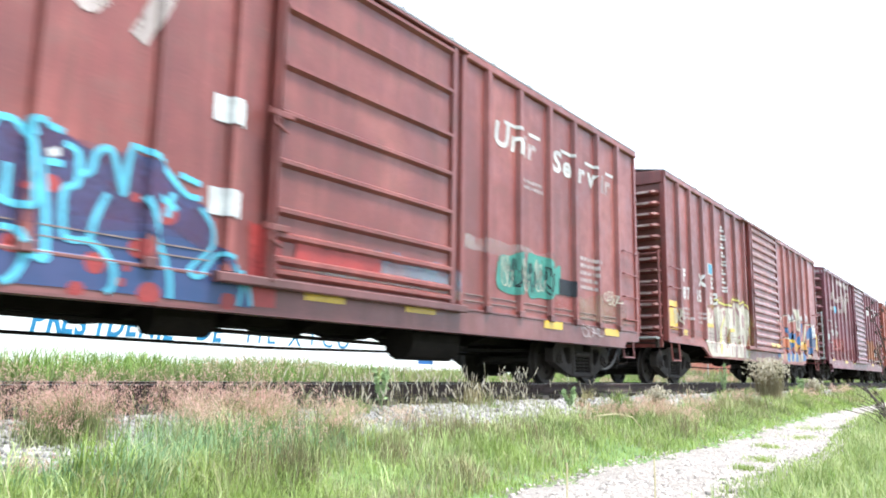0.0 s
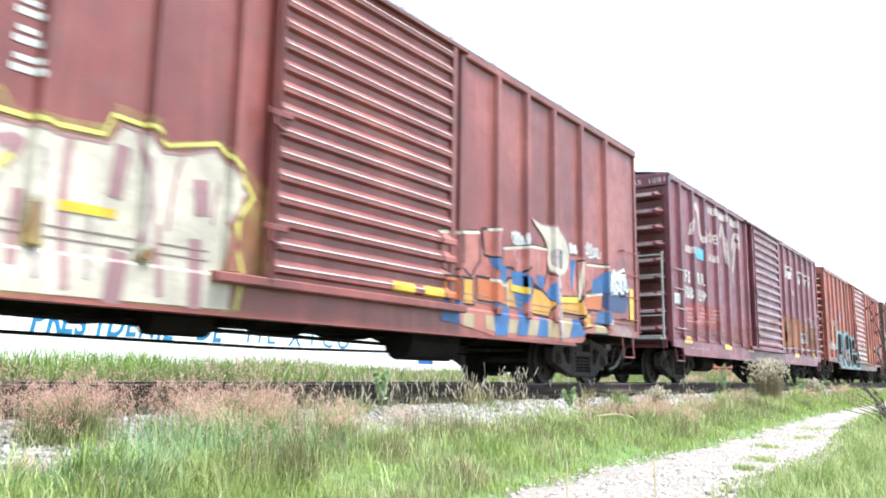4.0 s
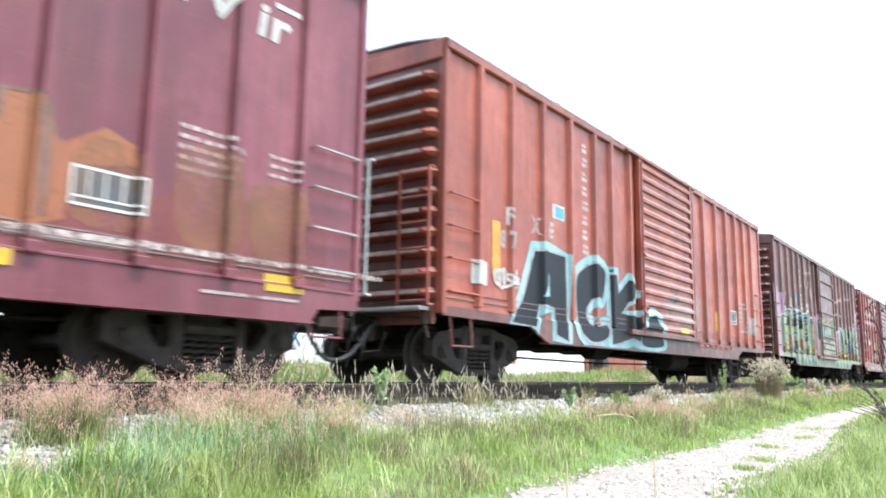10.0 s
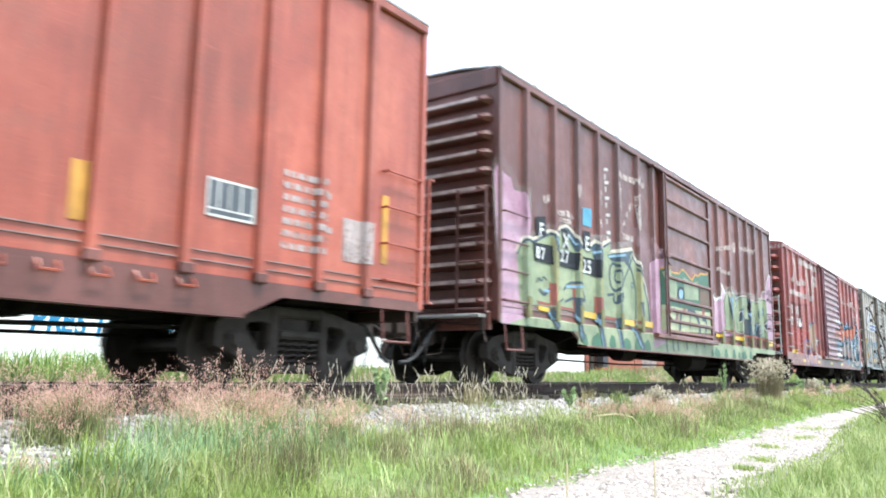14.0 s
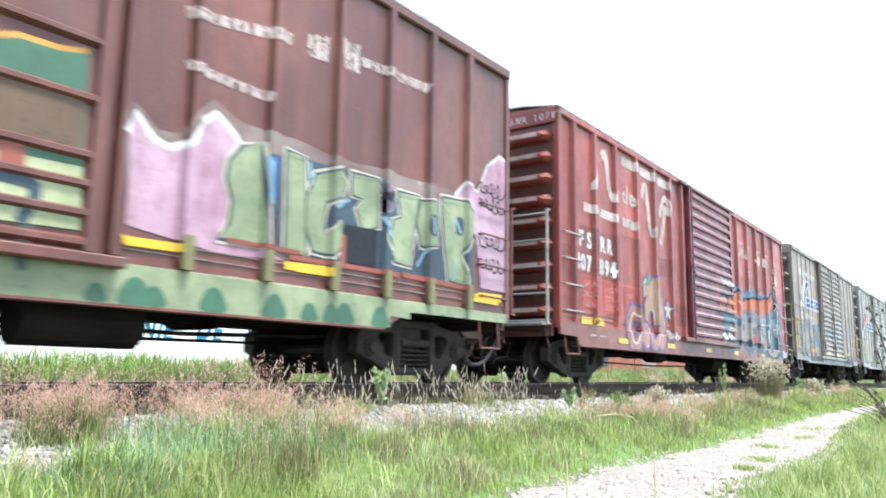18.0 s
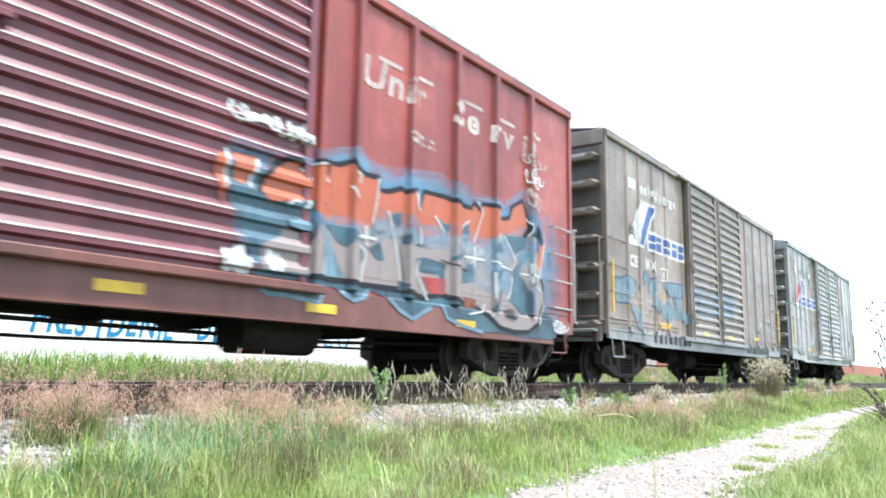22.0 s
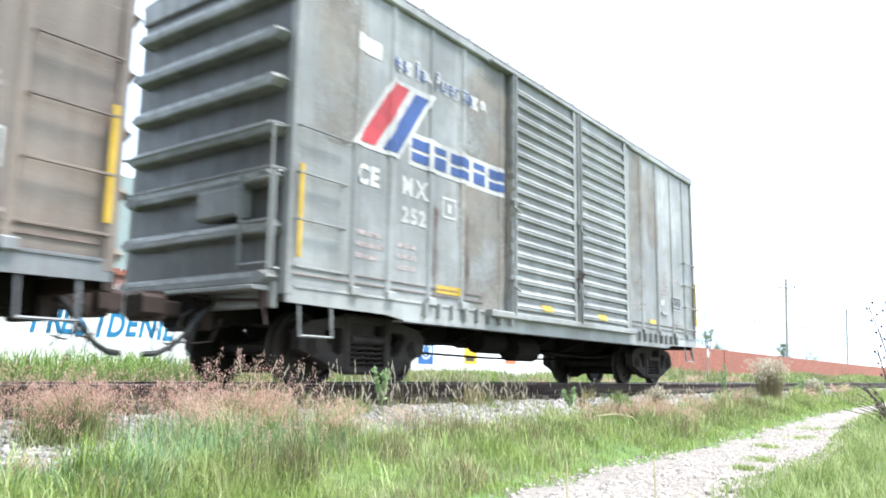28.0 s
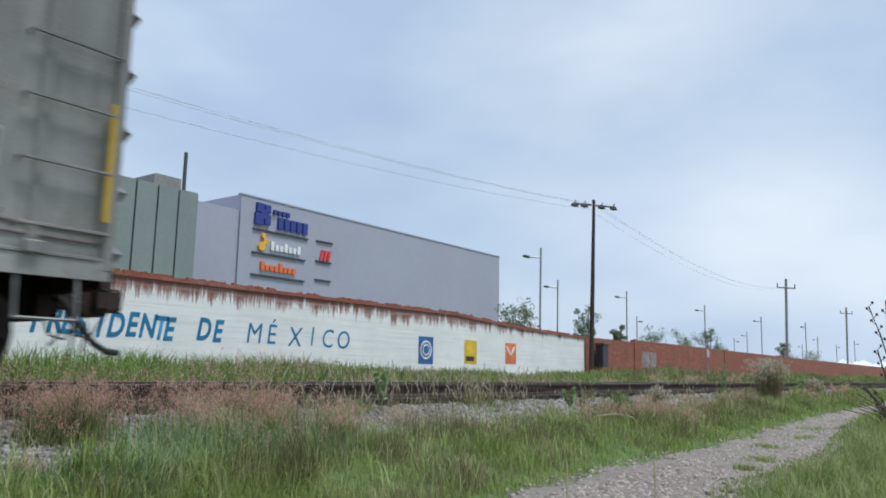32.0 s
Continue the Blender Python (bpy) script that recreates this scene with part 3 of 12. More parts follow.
def build_grass():
    green = leaf_material("fresh_grass", [(0.0, (0.065, 0.120, 0.030)), (0.45, (0.170, 0.228, 0.066)), (0.8, (0.255, 0.292, 0.108)), (1.0, (0.44, 0.43, 0.27))], 0.35)
    bright = leaf_material("bright_turf", [(0.0, (0.115, 0.195, 0.040)), (0.6, (0.228, 0.300, 0.072)), (1.0, (0.33, 0.375, 0.125))], 0.35)
    blue = leaf_material("blue_green_blades", [(0.0, (0.100, 0.170, 0.075)), (0.6, (0.180, 0.285, 0.135)), (1.0, (0.28, 0.38, 0.21))], 0.4)
    olive = leaf_material("olive_grass", [(0.0, (0.085, 0.100, 0.042)), (0.6, (0.190, 0.195, 0.095)), (1.0, (0.35, 0.31, 0.20))], 0.35)
    dry = leaf_material("straw_grass", [(0.0, (0.13, 0.125, 0.05)), (0.6, (0.26, 0.22, 0.11)), (1.0, (0.44, 0.38, 0.24))])
    reed = leaf_material("brown_rush", [(0.0, (0.055, 0.075, 0.022)), (0.5, (0.12, 0.125, 0.05)), (0.8, (0.19, 0.145, 0.08)), (1.0, (0.34, 0.26, 0.17))])
    pink = leaf_material("pink_seed_heads", [(0.0, (0.56, 0.240, 0.215)), (0.45, (0.66, 0.360, 0.315)), (0.8, (0.70, 0.48, 0.40)), (1.0, (0.73, 0.60, 0.48))], 0.55)
    tawny = leaf_material("tawny_seed_heads", [(0.0, (0.36, 0.255, 0.160)), (0.5, (0.50, 0.395, 0.260)), (1.0, (0.62, 0.54, 0.39))], 0.5)
    corners = np.array([(0, 1, 2), (0, 2, 3), (3, 2, 4)])

    def sort_out(v, which, kinds):
        """Splits blades among several materials."""
        v = v.reshape(-1, 5, 3)
        for i, (name, material, label) in enumerate(kinds):
            idx = np.where(which == i)[0]
            stuff_mesh(name, v[idx].reshape(-1, 3), (corners[None] + 5 * np.arange(len(idx))[:, None, None]).reshape(-1, 3), material, label, "grass")

    def tangle(x, y, s=1.0):
        """Uneven growth at two scales, about -1 to 1."""
        return 0.6 * wobble(x * 1.1 * s + 2, y * 1.9 * s) + 0.4 * wobble(x * 3.7 * s, y * 4.3 * s + 5)

    # short turf on the verges, brightest along the path's far edge
    x, y = scatter(100000, 1.5, 48, 0.0, 4.6, 1.9)
    a, b = path_edges(x)
    near = y < a
    keep = clear_of_path(x, y, -0.06) & (rng.random(len(x)) < np.where(tangle(x, y) > 0.35, 0.35, 1.0))
    x, y, near, b = x[keep], y[keep], near[keep], b[keep]
    h = (0.025 + 0.085 * rng.random(len(x)) ** 2.0) * (1 + 0.5 * tangle(x, y)) * (1 + 0.015 * x)
    h = h * np.where(near, 1.2 + 1.6 * np.clip((a[keep] - y) / 0.5, 0, 1) * (0.6 + 0.6 * patchy(x, y, 0.5, 9)), 0.8 + 0.5 * patchy(x, y, 0.4, 10))
    v, f = blades(x, y, ground_z(x, y), h, 0.3 + 0.9 * rng.random(len(x)), 0.0035 + 0.004 * rng.random(len(x)) + 0.0004 * x)
    strip = ~near & (y < b + 0.50 + 0.35 * tangle(x, y))
    which = np.where(strip, (rng.random(len(x)) < 0.15).astype(int), (rng.random(len(x)) < 0.88).astype(int))
    sort_out(v, which, [("bright_turf", bright, "short bright green turf along the footpath"), ("verge_grass", green, "green grass on the verges of the footpath")])

    # the verges go on round and behind the standpoint
    x, y = -9 + 11 * rng.random(42000), -4 + 9 * rng.random(42000)
    keep = clear_of_path(x, y, 0.0) & ((x < 1.5) | (y < 0.0)) & (rng.random(len(x)) < np.clip(0.8 + 0.6 * tangle(x, y), 0.1, 1)) & (np.hypot(x, y) > 0.35)
    x, y = x[keep], y[keep]
    v, f = blades(x, y, ground_z(x, y), (0.04 + 0.14 * rng.random(len(x)) ** 1.6) * (1 + 0.5 * tangle(x, y)), 0.2 + 0.8 * rng.random(len(x)), 0.004 + 0.005 * rng.random(len(x)))
    sort_out(v, (rng.random(len(x)) < 0.25).astype(int), [("verge_grass_behind", green, "green grass on the verge behind the standpoint"), ("dry_verge_grass_behind", dry, "dry blades in the verge behind the standpoint")])

    # mixed grass between the path and the ballast, in uneven tufts: low in front of the open ballast, rank elsewhere
    x, y = scatter(125000, 1.4, 46, 3.0, 5.15, 1.75)
    a, b = path_edges(x)
    rough, fine = patchy(x, y, 0.55, 3), patchy(x, y, 0.16, 4)
    edge = np.clip((y - b - 0.03 - 0.16 * (patchy(x, y, 0.4, 5) - 0.5)) / 0.30, 0, 1)
    ballast = np.clip((np.interp(x, [1.4, 2.6, 3.4, 4.0, 5.2, 7.0, 12, 46], [4.30, 4.36, 4.62, 5.05, 5.0, 4.85, 5.0, 5.1]) + 0.5 * (patchy(x, y, 0.5, 6) - 0.5) - y) / 0.30, 0, 1)
    keep = rng.random(len(x)) < edge * ballast * np.clip(0.15 + 1.3 * rough * (0.4 + fine), 0.08, 1.0)
    x, y, edge, rough, fine = x[keep], y[keep], edge[keep], rough[keep], fine[keep]
    h = (0.05 + 0.24 * rng.random(len(x)) ** 1.3) * (0.45 + 0.75 * rough + 0.35 * fine) * (0.35 + 0.65 * edge)
    h = h * np.interp(x, [1.4, 2.6, 3.2, 5.0, 5.6, 9.5, 11.0, 18.0], [0.62, 0.66, 0.95, 0.90, 0.64, 0.60, 0.68, 0.75])
    v, f = blades(x, y, ground_z(x, y), np.clip(h, 0.02, 0.5), 0.2 + 1.15 * rng.random(len(x)) ** 0.8, 0.0022 + 0.0026 * rng.random(len(x)) + 0.0003 * x)
    hue = 1.5 * patchy(x, y, 0.75, 7) + 0.7 * patchy(x, y, 0.22, 8) + 0.22 * rng.standard_normal(len(x))
    which = np.where(hue > 1.58, 2, np.where(hue > 1.16, 1, np.where(hue < 0.92, 3, 0)))
    sort_out(v, which, [("tall_grass", green, "tall green grass at the foot of the ballast"), ("olive_grass", olive, "olive green grass going to seed"), ("dry_grass", dry, "straw-coloured dry grass among the green"), ("lush_patches", bright, "fresh yellow-green patches in the grass")])

    # tufts with broad leaves, some on the ballast itself
    cx, cy = scatter(150, 1.8, 40, 3.9, 5.0, 1.6)
    cx = np.concatenate([cx, [2.75, 2.62, 2.95, 3.5, 4.1, 2.25, 2.55, 6.2, 6.5, 7.4, 8.8, 11.0, 13.0], 4 + 36 * rng.random(34)])
    cy = np.concatenate([cy, [5.25, 5.05, 5.45, 5.3, 5.2, 4.45, 4.35, 5.75, 5.85, 5.3, 5.6, 5.4, 5.5], 5.0 + 1.2 * rng.random(34)])
    k = 95
    size = np.repeat(0.35 + 0.85 * rng.random(len(cx)) ** 1.5, k)
    x = np.repeat(cx, k) + 0.09 * size * rng.standard_normal(len(size))
    y = np.repeat(cy, k) + 0.09 * size * rng.standard_normal(len(size))
    keep = clear_of_path(x, y, 0.2) & ~((x < 3.15) & (y > 4.4) & (y < 5.1))
    x, y, size = x[keep], y[keep], size[keep]
    tint = np.repeat(rng.random(len(cx)), k)[keep]
    h = size * (0.06 + 0.36 * rng.random(len(x)) ** 1.2) * np.where((x > 5.2) & (x < 10.6) & (y > 4.05) & (y < 5.65), 0.4, 1.0)
    v, f = blades(x, y, ground_z(x, y), h, 0.25 + 0.8 * rng.random(len(x)), 0.004 + 0.005 * rng.random(len(x)) + 0.0003 * x)
    sort_out(v, np.where(tint < 0.6, 0, np.where(tint < 0.85, 1, 2)), [("grass_tufts", green, "leafy green tufts in and beside the ballast"), ("bright_tufts", bright, "fresh yellow-green tufts beside the ballast"), ("dry_tufts", dry, "withered straw tufts beside the ballast")])

    # long pale stems that lean through the rest
    x, y = scatter(1100, 1.8, 34, 3.3, 5.2, 1.6)
    a, b = path_edges(x)
    keep = (y > b + 0.25) & (rng.random(len(x)) < 0.75 + 0.5 * tangle(x, y))
    x, y = x[keep], y[keep]
    v, f = blades(x, y, ground_z(x, y), (0.20 + 0.36 * rng.random(len(x)) ** 1.5) * np.where((x > 5.2) & (x < 10.6), 0.6, 1.0), 0.3 + 1.0 * rng.random(len(x)), 0.0028 + 0.0025 * rng.random(len(x)) + 0.0002 * x, 0.7)
    stuff_mesh("pale_grass_stems", v, f, leaf_material("bleached_stems", [(0.0, (0.17, 0.17, 0.08)), (0.6, (0.30, 0.27, 0.15)), (1.0, (0.46, 0.41, 0.28))]), "long bleached grass stems leaning through the green", "grass")

    x, y = scatter(2400, 1.8, 14, 3.2, 4.7, 1.5)
    a, b = path_edges(x)
    keep = (y > b + 0.15) & (patchy(x, y, 0.4, 31) > 0.38)
    x, y = x[keep], y[keep]
    v, f = blades(x, y, ground_z(x, y), 0.10 + 0.22 * rng.random(len(x)), 0.3 + 0.9 * rng.random(len(x)), 0.004 + 0.005 * rng.random(len(x)), 0.7)
    stuff_mesh("bright_blades", v, f, leaf_material("sunlit_blades", [(0.0, (0.24, 0.33, 0.10)), (0.6, (0.34, 0.42, 0.16)), (1.0, (0.48, 0.50, 0.28))], 0.4), "broad fresh blades catching the light", "grass")

    # upright brown rushes
    spots = [(3.60, 3.84, 0.13, 0.40), (3.42, 3.80, 0.13, 0.38), (3.75, 3.95, 0.12, 0.40), (3.3, 4.0, 0.10, 0.32), (4.80, 3.99, 0.10, 0.24), (5.1, 4.2, 0.12, 0.22), (5.85, 4.45, 0.20, 0.34), (6.25, 4.35, 0.16, 0.30), (4.5, 4.35, 0.14, 0.30), (10.6, 3.72, 0.20, 0.42), (8.0, 3.95, 0.15, 0.22),
             (13.5, 4.2, 0.2, 0.4), (2.45, 4.25, 0.12, 0.22), (2.78, 5.22, 0.16, 0.36), (16.5, 4.3, 0.25, 0.4), (7.2, 4.2, 0.2, 0.26)]
    k = 170
    x = np.concatenate([sx + r * rng.standard_normal(k) * 0.75 for sx, sy, r, hh in spots])
    y = np.concatenate([sy + r * rng.standard_normal(k) * 0.75 for sx, sy, r, hh in spots])
    h = np.concatenate([hh * (0.2 + 0.8 * rng.random(k)) for sx, sy, r, hh in spots])
    v, f = blades(x, y, ground_z(x, y), h, 0.05 + 0.45 * rng.random(len(x)), 0.0022 + 0.002 * rng.random(len(x)) + 0.0003 * x)
    stuff_mesh("brown_rushes", v, f, reed, "upright brown rushes in dense clumps", "grass")

    # flowering grass with loose pink heads, in clumps of uneven height
    spots = [(2.72, 5.25, 8, 1.08), (2.95, 5.5, 6, 1.0), (2.5, 5.6, 5, 0.95), (2.75, 5.9, 4, 1.0), (3.3, 6.0, 4, 0.9), (1.95, 4.55, 2, 0.40), (3.25, 5.65, 3, 0.9), (3.6, 5.5, 4, 1.10), (3.9, 5.3, 5, 1.12), (4.2, 5.5, 6, 1.15), (4.5, 5.35, 6, 1.15), (4.8, 5.5, 5, 1.05), (5.1, 5.3, 3, 0.9),
             (5.4, 5.15, 3, 0.7), (3.75, 4.9, 3, 0.76), (4.1, 4.8, 3, 0.78), (4.5, 4.8, 3, 0.74), (3.9, 4.4, 1, 0.55), (4.9, 4.75, 2, 0.6), (6.1, 4.9, 2, 0.5), (9.7, 4.45, 3, 0.50), (10.3, 4.4, 4, 0.60), (11.0, 4.3, 5, 0.64),
             (11.7, 4.25, 5, 0.62), (12.4, 4.15, 3, 0.55), (14.0, 4.6, 3, 0.6), (17.0, 4.7, 4, 0.6), (24.0, 4.8, 4, 0.7), (31.0, 5.0, 5, 0.8), (11.0, 9.8, 7, 1.0), (10.4, 9.9, 5, 0.9), (14.2, 10.0, 6, 1.1), (16.0, 9.9, 6, 1.0), (18.5, 10.4, 8, 1.1), (21.0, 10.3, 7, 1.0), (24.0, 11.0, 6, 1.2), (30.0, 11.5, 8, 1.2),
             (36.0, 12.0, 8, 1.3), (44.0, 12.5, 8, 1.3), (4.2, 9.6, 3, 0.9), (8.4, 10.6, 4, 1.1)]
    per = 22
    x, y, tall, rosy = [], [], [], []
    for sx, sy, count, hh in spots:
        for i in range(count):
            ox, oy = sx + 0.20 * (1 + 0.05 * sx) * rng.standard_normal(), sy + 0.12 * rng.standard_normal()
            lift = hh * (0.50 + 0.62 * rng.random())
            x.append(ox + 0.075 * rng.standard_normal(per)), y.append(oy + 0.075 * rng.standard_normal(per)), tall.append(np.full(per, lift))
            rosy.append(np.full(per, np.clip(1.0 * hh - 0.08 + 0.35 * (rng.random() - 0.5), 0.3, 1.0)))
    x, y, tall, rosy = (np.concatenate(c) for c in (x, y, tall, rosy))
    h = tall * (0.20 + 0.42 * rng.random(len(x)))
    v, f = blades(x, y, ground_z(x, y), h, 0.15 + 0.6 * rng.random(len(x)), np.full(len(x), 0.0026) + 0.0003 * x)
    sort_out(v, (rng.random(len(x)) < 0.5).astype(int), [("flowering_grass_stems", reed, "thin olive stems of flowering grass"), ("green_flowering_stems", green, "thin green stems of flowering grass")])
    tips = v.reshape(-1, 5, 3)
    top, low = tips[:, 4], tips[:, 2]
    k = 26
    u = rng.random((len(x), k, 1))
    c = top[:, None] * (0.15 + 0.85 * u) + low[:, None] * (0.85 - 0.85 * u)
    c = (c + rng.standard_normal(c.shape) * 0.019 * (1.35 - u)).reshape(-1, 3)
    is_pink = rng.random(len(c)) < (rosy[:, None] * (0.5 + 0.9 * u[:, :, 0])).ravel()
    d = rng.standard_normal((len(c), 3)) * 0.8
    d[:, 2] = np.abs(d[:, 2]) + 0.9
    d /= np.linalg.norm(d, axis=1, keepdims=True)
    s = np.cross(d, rng.standard_normal((len(c), 3)))
    s /= np.linalg.norm(s, axis=1, keepdims=True)
    ln = 0.008 + 0.014 * rng.random((len(c), 1))
    wd = 0.0022 + 0.0002 * c[:, :1]
    v = np.stack([c - s * wd, c + s * wd, c + d * ln], 1)
    for name, pick, material, label in (("flowering_grass_heads", is_pink, pink, "loose pink seed heads of flowering grass"), ("tawny_grass_heads", ~is_pink, tawny, "loose tawny seed heads of flowering grass")):
        w = v[pick].reshape(-1, 3)
        stuff_mesh(name, w, np.arange(len(w)).reshape(-1, 3), material, label, "grass")

    # the green bush of blades under the foremost flowering clump, and broad blue-green leaves at the ballast's foot
    k = 1100
    r = 0.17 * rng.standard_normal((2, k))
    x, y = 2.84 + r[0], 5.28 + r[1]
    v, f = blades(x, y, ground_z(x, y), (0.50 - 0.9 * np.hypot(r[0], r[1])).clip(0.08) * (0.4 + 0.6 * rng.random(k)), 0.15 + 0.6 * rng.random(k), 0.004 + 0.003 * rng.random(k))
    sort_out(v, (rng.random(k) < 0.4).astype(int), [("bushy_green_blades", green, "bushy green grass clump on the ballast"), ("bushy_olive_blades", olive, "olive blades in the grass clump on the ballast")])
    beds = [(3.5, 4.5, 0.22, 300, 0.34), (3.9, 4.55, 0.22, 260, 0.34), (3.15, 4.6, 0.14, 140, 0.30), (4.4, 4.4, 0.2, 200, 0.28), (2.50, 4.12, 0.16, 260, 0.30), (2.30, 4.10, 0.12, 130, 0.24), (2.72, 4.15, 0.12, 150, 0.30), (1.95, 4.30, 0.14, 140, 0.20), (3.05, 4.3, 0.12, 110, 0.28), (2.98, 4.75, 0.08, 70, 0.26)]
    x = np.concatenate([bx + r * rng.standard_normal(k) for bx, by, r, k, hh in beds])
    y = np.concatenate([by + r * rng.standard_normal(k) for bx, by, r, k, hh in beds])
    h = np.concatenate([hh * (0.35 + 0.65 * rng.random(k)) for bx, by, r, k, hh in beds])
    v, f = blades(x, y, ground_z(x, y), h, 0.2 + 0.8 * rng.random(len(x)), 0.005 + 0.005 * rng.random(len(x)))
    stuff_mesh("blue_green_grass", v, f, blue, "broad blue-green grass blades at the foot of the ballast", "grass")

    # pale seed spikes standing by the rail
    n1 = 330
    x, y = np.concatenate([4.9 + 5.3 * rng.random(250), 9.4 + 22 * rng.random(80)]), 5.6 + 0.65 * rng.random(n1)
    h = 0.16 + 0.44 * rng.random(n1) ** 1.8
    v, f = blades(x, y, ground_z(x, y), h, 0.05 + 0.35 * rng.random(n1), np.full(n1, 0.004))
    tip = v.reshape(-1, 5, 3)
    sp, low = [], tip[:, 2] * 0.5 + tip[:, 3] * 0.5
    for u in np.linspace(0.35, 1.0, 10):
        c = low * (1 - u) + tip[:, 4] * u
        d = rng.standard_normal(c.shape)
        d /= np.linalg.norm(d, axis=1, keepdims=True)
        up = np.array([0, 0, 0.036])
        sp.append(np.stack([c - d * 0.008, c + d * 0.008, c + up], 1).reshape(-1, 3))
    sp = np.concatenate(sp)
    stuff_mesh("seed_spike_stems", v, f, dry, "thin stems of pale seed spikes by the rail", "grass")
    stuff_mesh("seed_spikes", sp, np.arange(len(sp)).reshape(-1, 3), leaf_material("pale_spikes", [(0.0, (0.34, 0.28, 0.19)), (1.0, (0.58, 0.52, 0.42))], 0.3), "pale straw seed spikes by the rail", "grass")

    # rank growth behind the track
    lush = leaf_material("lush_grass", [(0.0, (0.075, 0.14, 0.025)), (0.5, (0.15, 0.235, 0.05)), (1.0, (0.26, 0.31, 0.10))])
    x, y = scatter(80000, 0.5, 90, 9.5, 18.0, 1.5)
    t = tangle(x, y, 0.45)
    keep = rng.random(len(x)) < np.clip(0.75 + 0.6 * t, 0.15, 1)
    x, y, t = x[keep], y[keep], t[keep]
    h = (0.10 + 0.36 * rng.random(len(x)) ** 1.2) * (1 + 0.55 * t) * np.interp(x, [0, 13, 20, 90], [1.75, 1.5, 1.0, 1.3])
    v, f = blades(x, y, ground_z(x, y), h, 0.2 + 0.8 * rng.random(len(x)), 0.006 + 0.010 * rng.random(len(x)) + 0.0007 * x)
    hue = wobble(x * 0.35 + 1, y * 0.8) + 0.45 * rng.standard_normal(len(x)) + np.interp(x, [10, 13, 30], [-0.35, 0.15, 0.2])
    sort_out(v, np.where(hue > 0.75, 2, np.where(hue > 0.35, 1, 0)), [("rank_grass", lush, "rank bright green grass between the track and the wall"), ("rank_olive_grass", olive, "olive grass between the track and the wall"), ("rank_dry_grass", dry, "dry grass between the track and the wall")])
    x, y = scatter(5200, 4.2, 26, 4.9, 6.3, 1.4)
    t = patchy(x, y, 0.45, 21)
    keep = rng.random(len(x)) < np.clip(2.2 * t - 0.75, 0.0, 1)
    x, y, t = x[keep], y[keep], t[keep]
    v, f = blades(x, y, ground_z(x, y), (0.05 + 0.17 * rng.random(len(x))) * (0.6 + 0.6 * t), 0.3 + 0.8 * rng.random(len(x)), 0.0028 + 0.003 * rng.random(len(x)) + 0.0003 * x)
    hue = patchy(x, y, 0.5, 22) + 0.2 * rng.standard_normal(len(x))
    sort_out(v, np.where(hue > 0.62, 2, np.where(hue > 0.42, 1, 0)), [("ballast_greens", green, "thin green blades growing through the ballast"), ("ballast_olive", olive, "olive blades growing through the ballast"), ("ballast_straw", dry, "withered blades growing through the ballast")])
    # high weeds along the foot of the walls
    x, y = scatter(26000, 20, 130, 13.0, 17.6, 1.5)
    t = tangle(x, y, 0.30)
    keep = rng.random(len(x)) < np.clip(0.45 + 0.9 * t, 0.05, 1)
    x, y, t = x[keep], y[keep], t[keep]
    h = (0.35 + 0.75 * rng.random(len(x))) * (0.8 + 0.5 * t) * np.interp(x, [20, 36, 40, 130], [0.5, 0.6, 1.0, 1.2])
    v, f = blades(x, y, ground_z(x, y), h, 0.2 + 0.7 * rng.random(len(x)), 0.012 + 0.010 * rng.random(len(x)) + 0.0007 * x)
    hue = wobble(x * 0.3 + 4, y * 0.7) + 0.4 * rng.standard_normal(len(x))
    sort_out(v, np.where(hue > 0.3, 1, 0), [("wall_foot_weeds", green, "high green weeds along the foot of the wall"), ("wall_foot_straw", olive, "olive and straw weeds along the foot of the wall")])
    x, y = scatter(7000, 4, 60, 6.4, 9.5, 1.4)
    keep = rng.random(len(x)) < np.clip(0.5 + tangle(x, y), 0.05, 1)
    x, y = x[keep], y[keep]
    h = 0.08 + 0.15 * rng.random(len(x))
    v, f = blades(x, y, ground_z(x, y), h, 0.2 + 0.6 * rng.random(len(x)), 0.006 + 0.008 * rng.random(len(x)))
    stuff_mesh("weeds_in_the_track", v, f, green, "low weeds growing between the sleepers", "grass")
    # small tufts that grow in the path
    spots = [(9.1, 2.30, 0.16), (7.9, 2.15, 0.10), (10.6, 2.6, 0.14), (12.8, 2.65, 0.2), (15.0, 2.9, 0.25)]
    x = np.concatenate([sx + r * rng.standard_normal(220) for sx, sy, r in spots])
    y = np.concatenate([sy + r * 0.6 * rng.standard_normal(220) for sx, sy, r in spots])
    v, f = blades(x, y, ground_z(x, y) + 0.01, 0.02 + 0.06 * rng.random(len(x)), 0.3 + 0.8 * rng.random(len(x)), 0.004 + 0.005 * rng.random(len(x)))
    stuff_mesh("tufts_in_the_path", v, f, bright, "low green tufts growing in the gravel path", "grass")


# ---- behind the track: wall, mall, poles ----
WALL_Y = 18.1


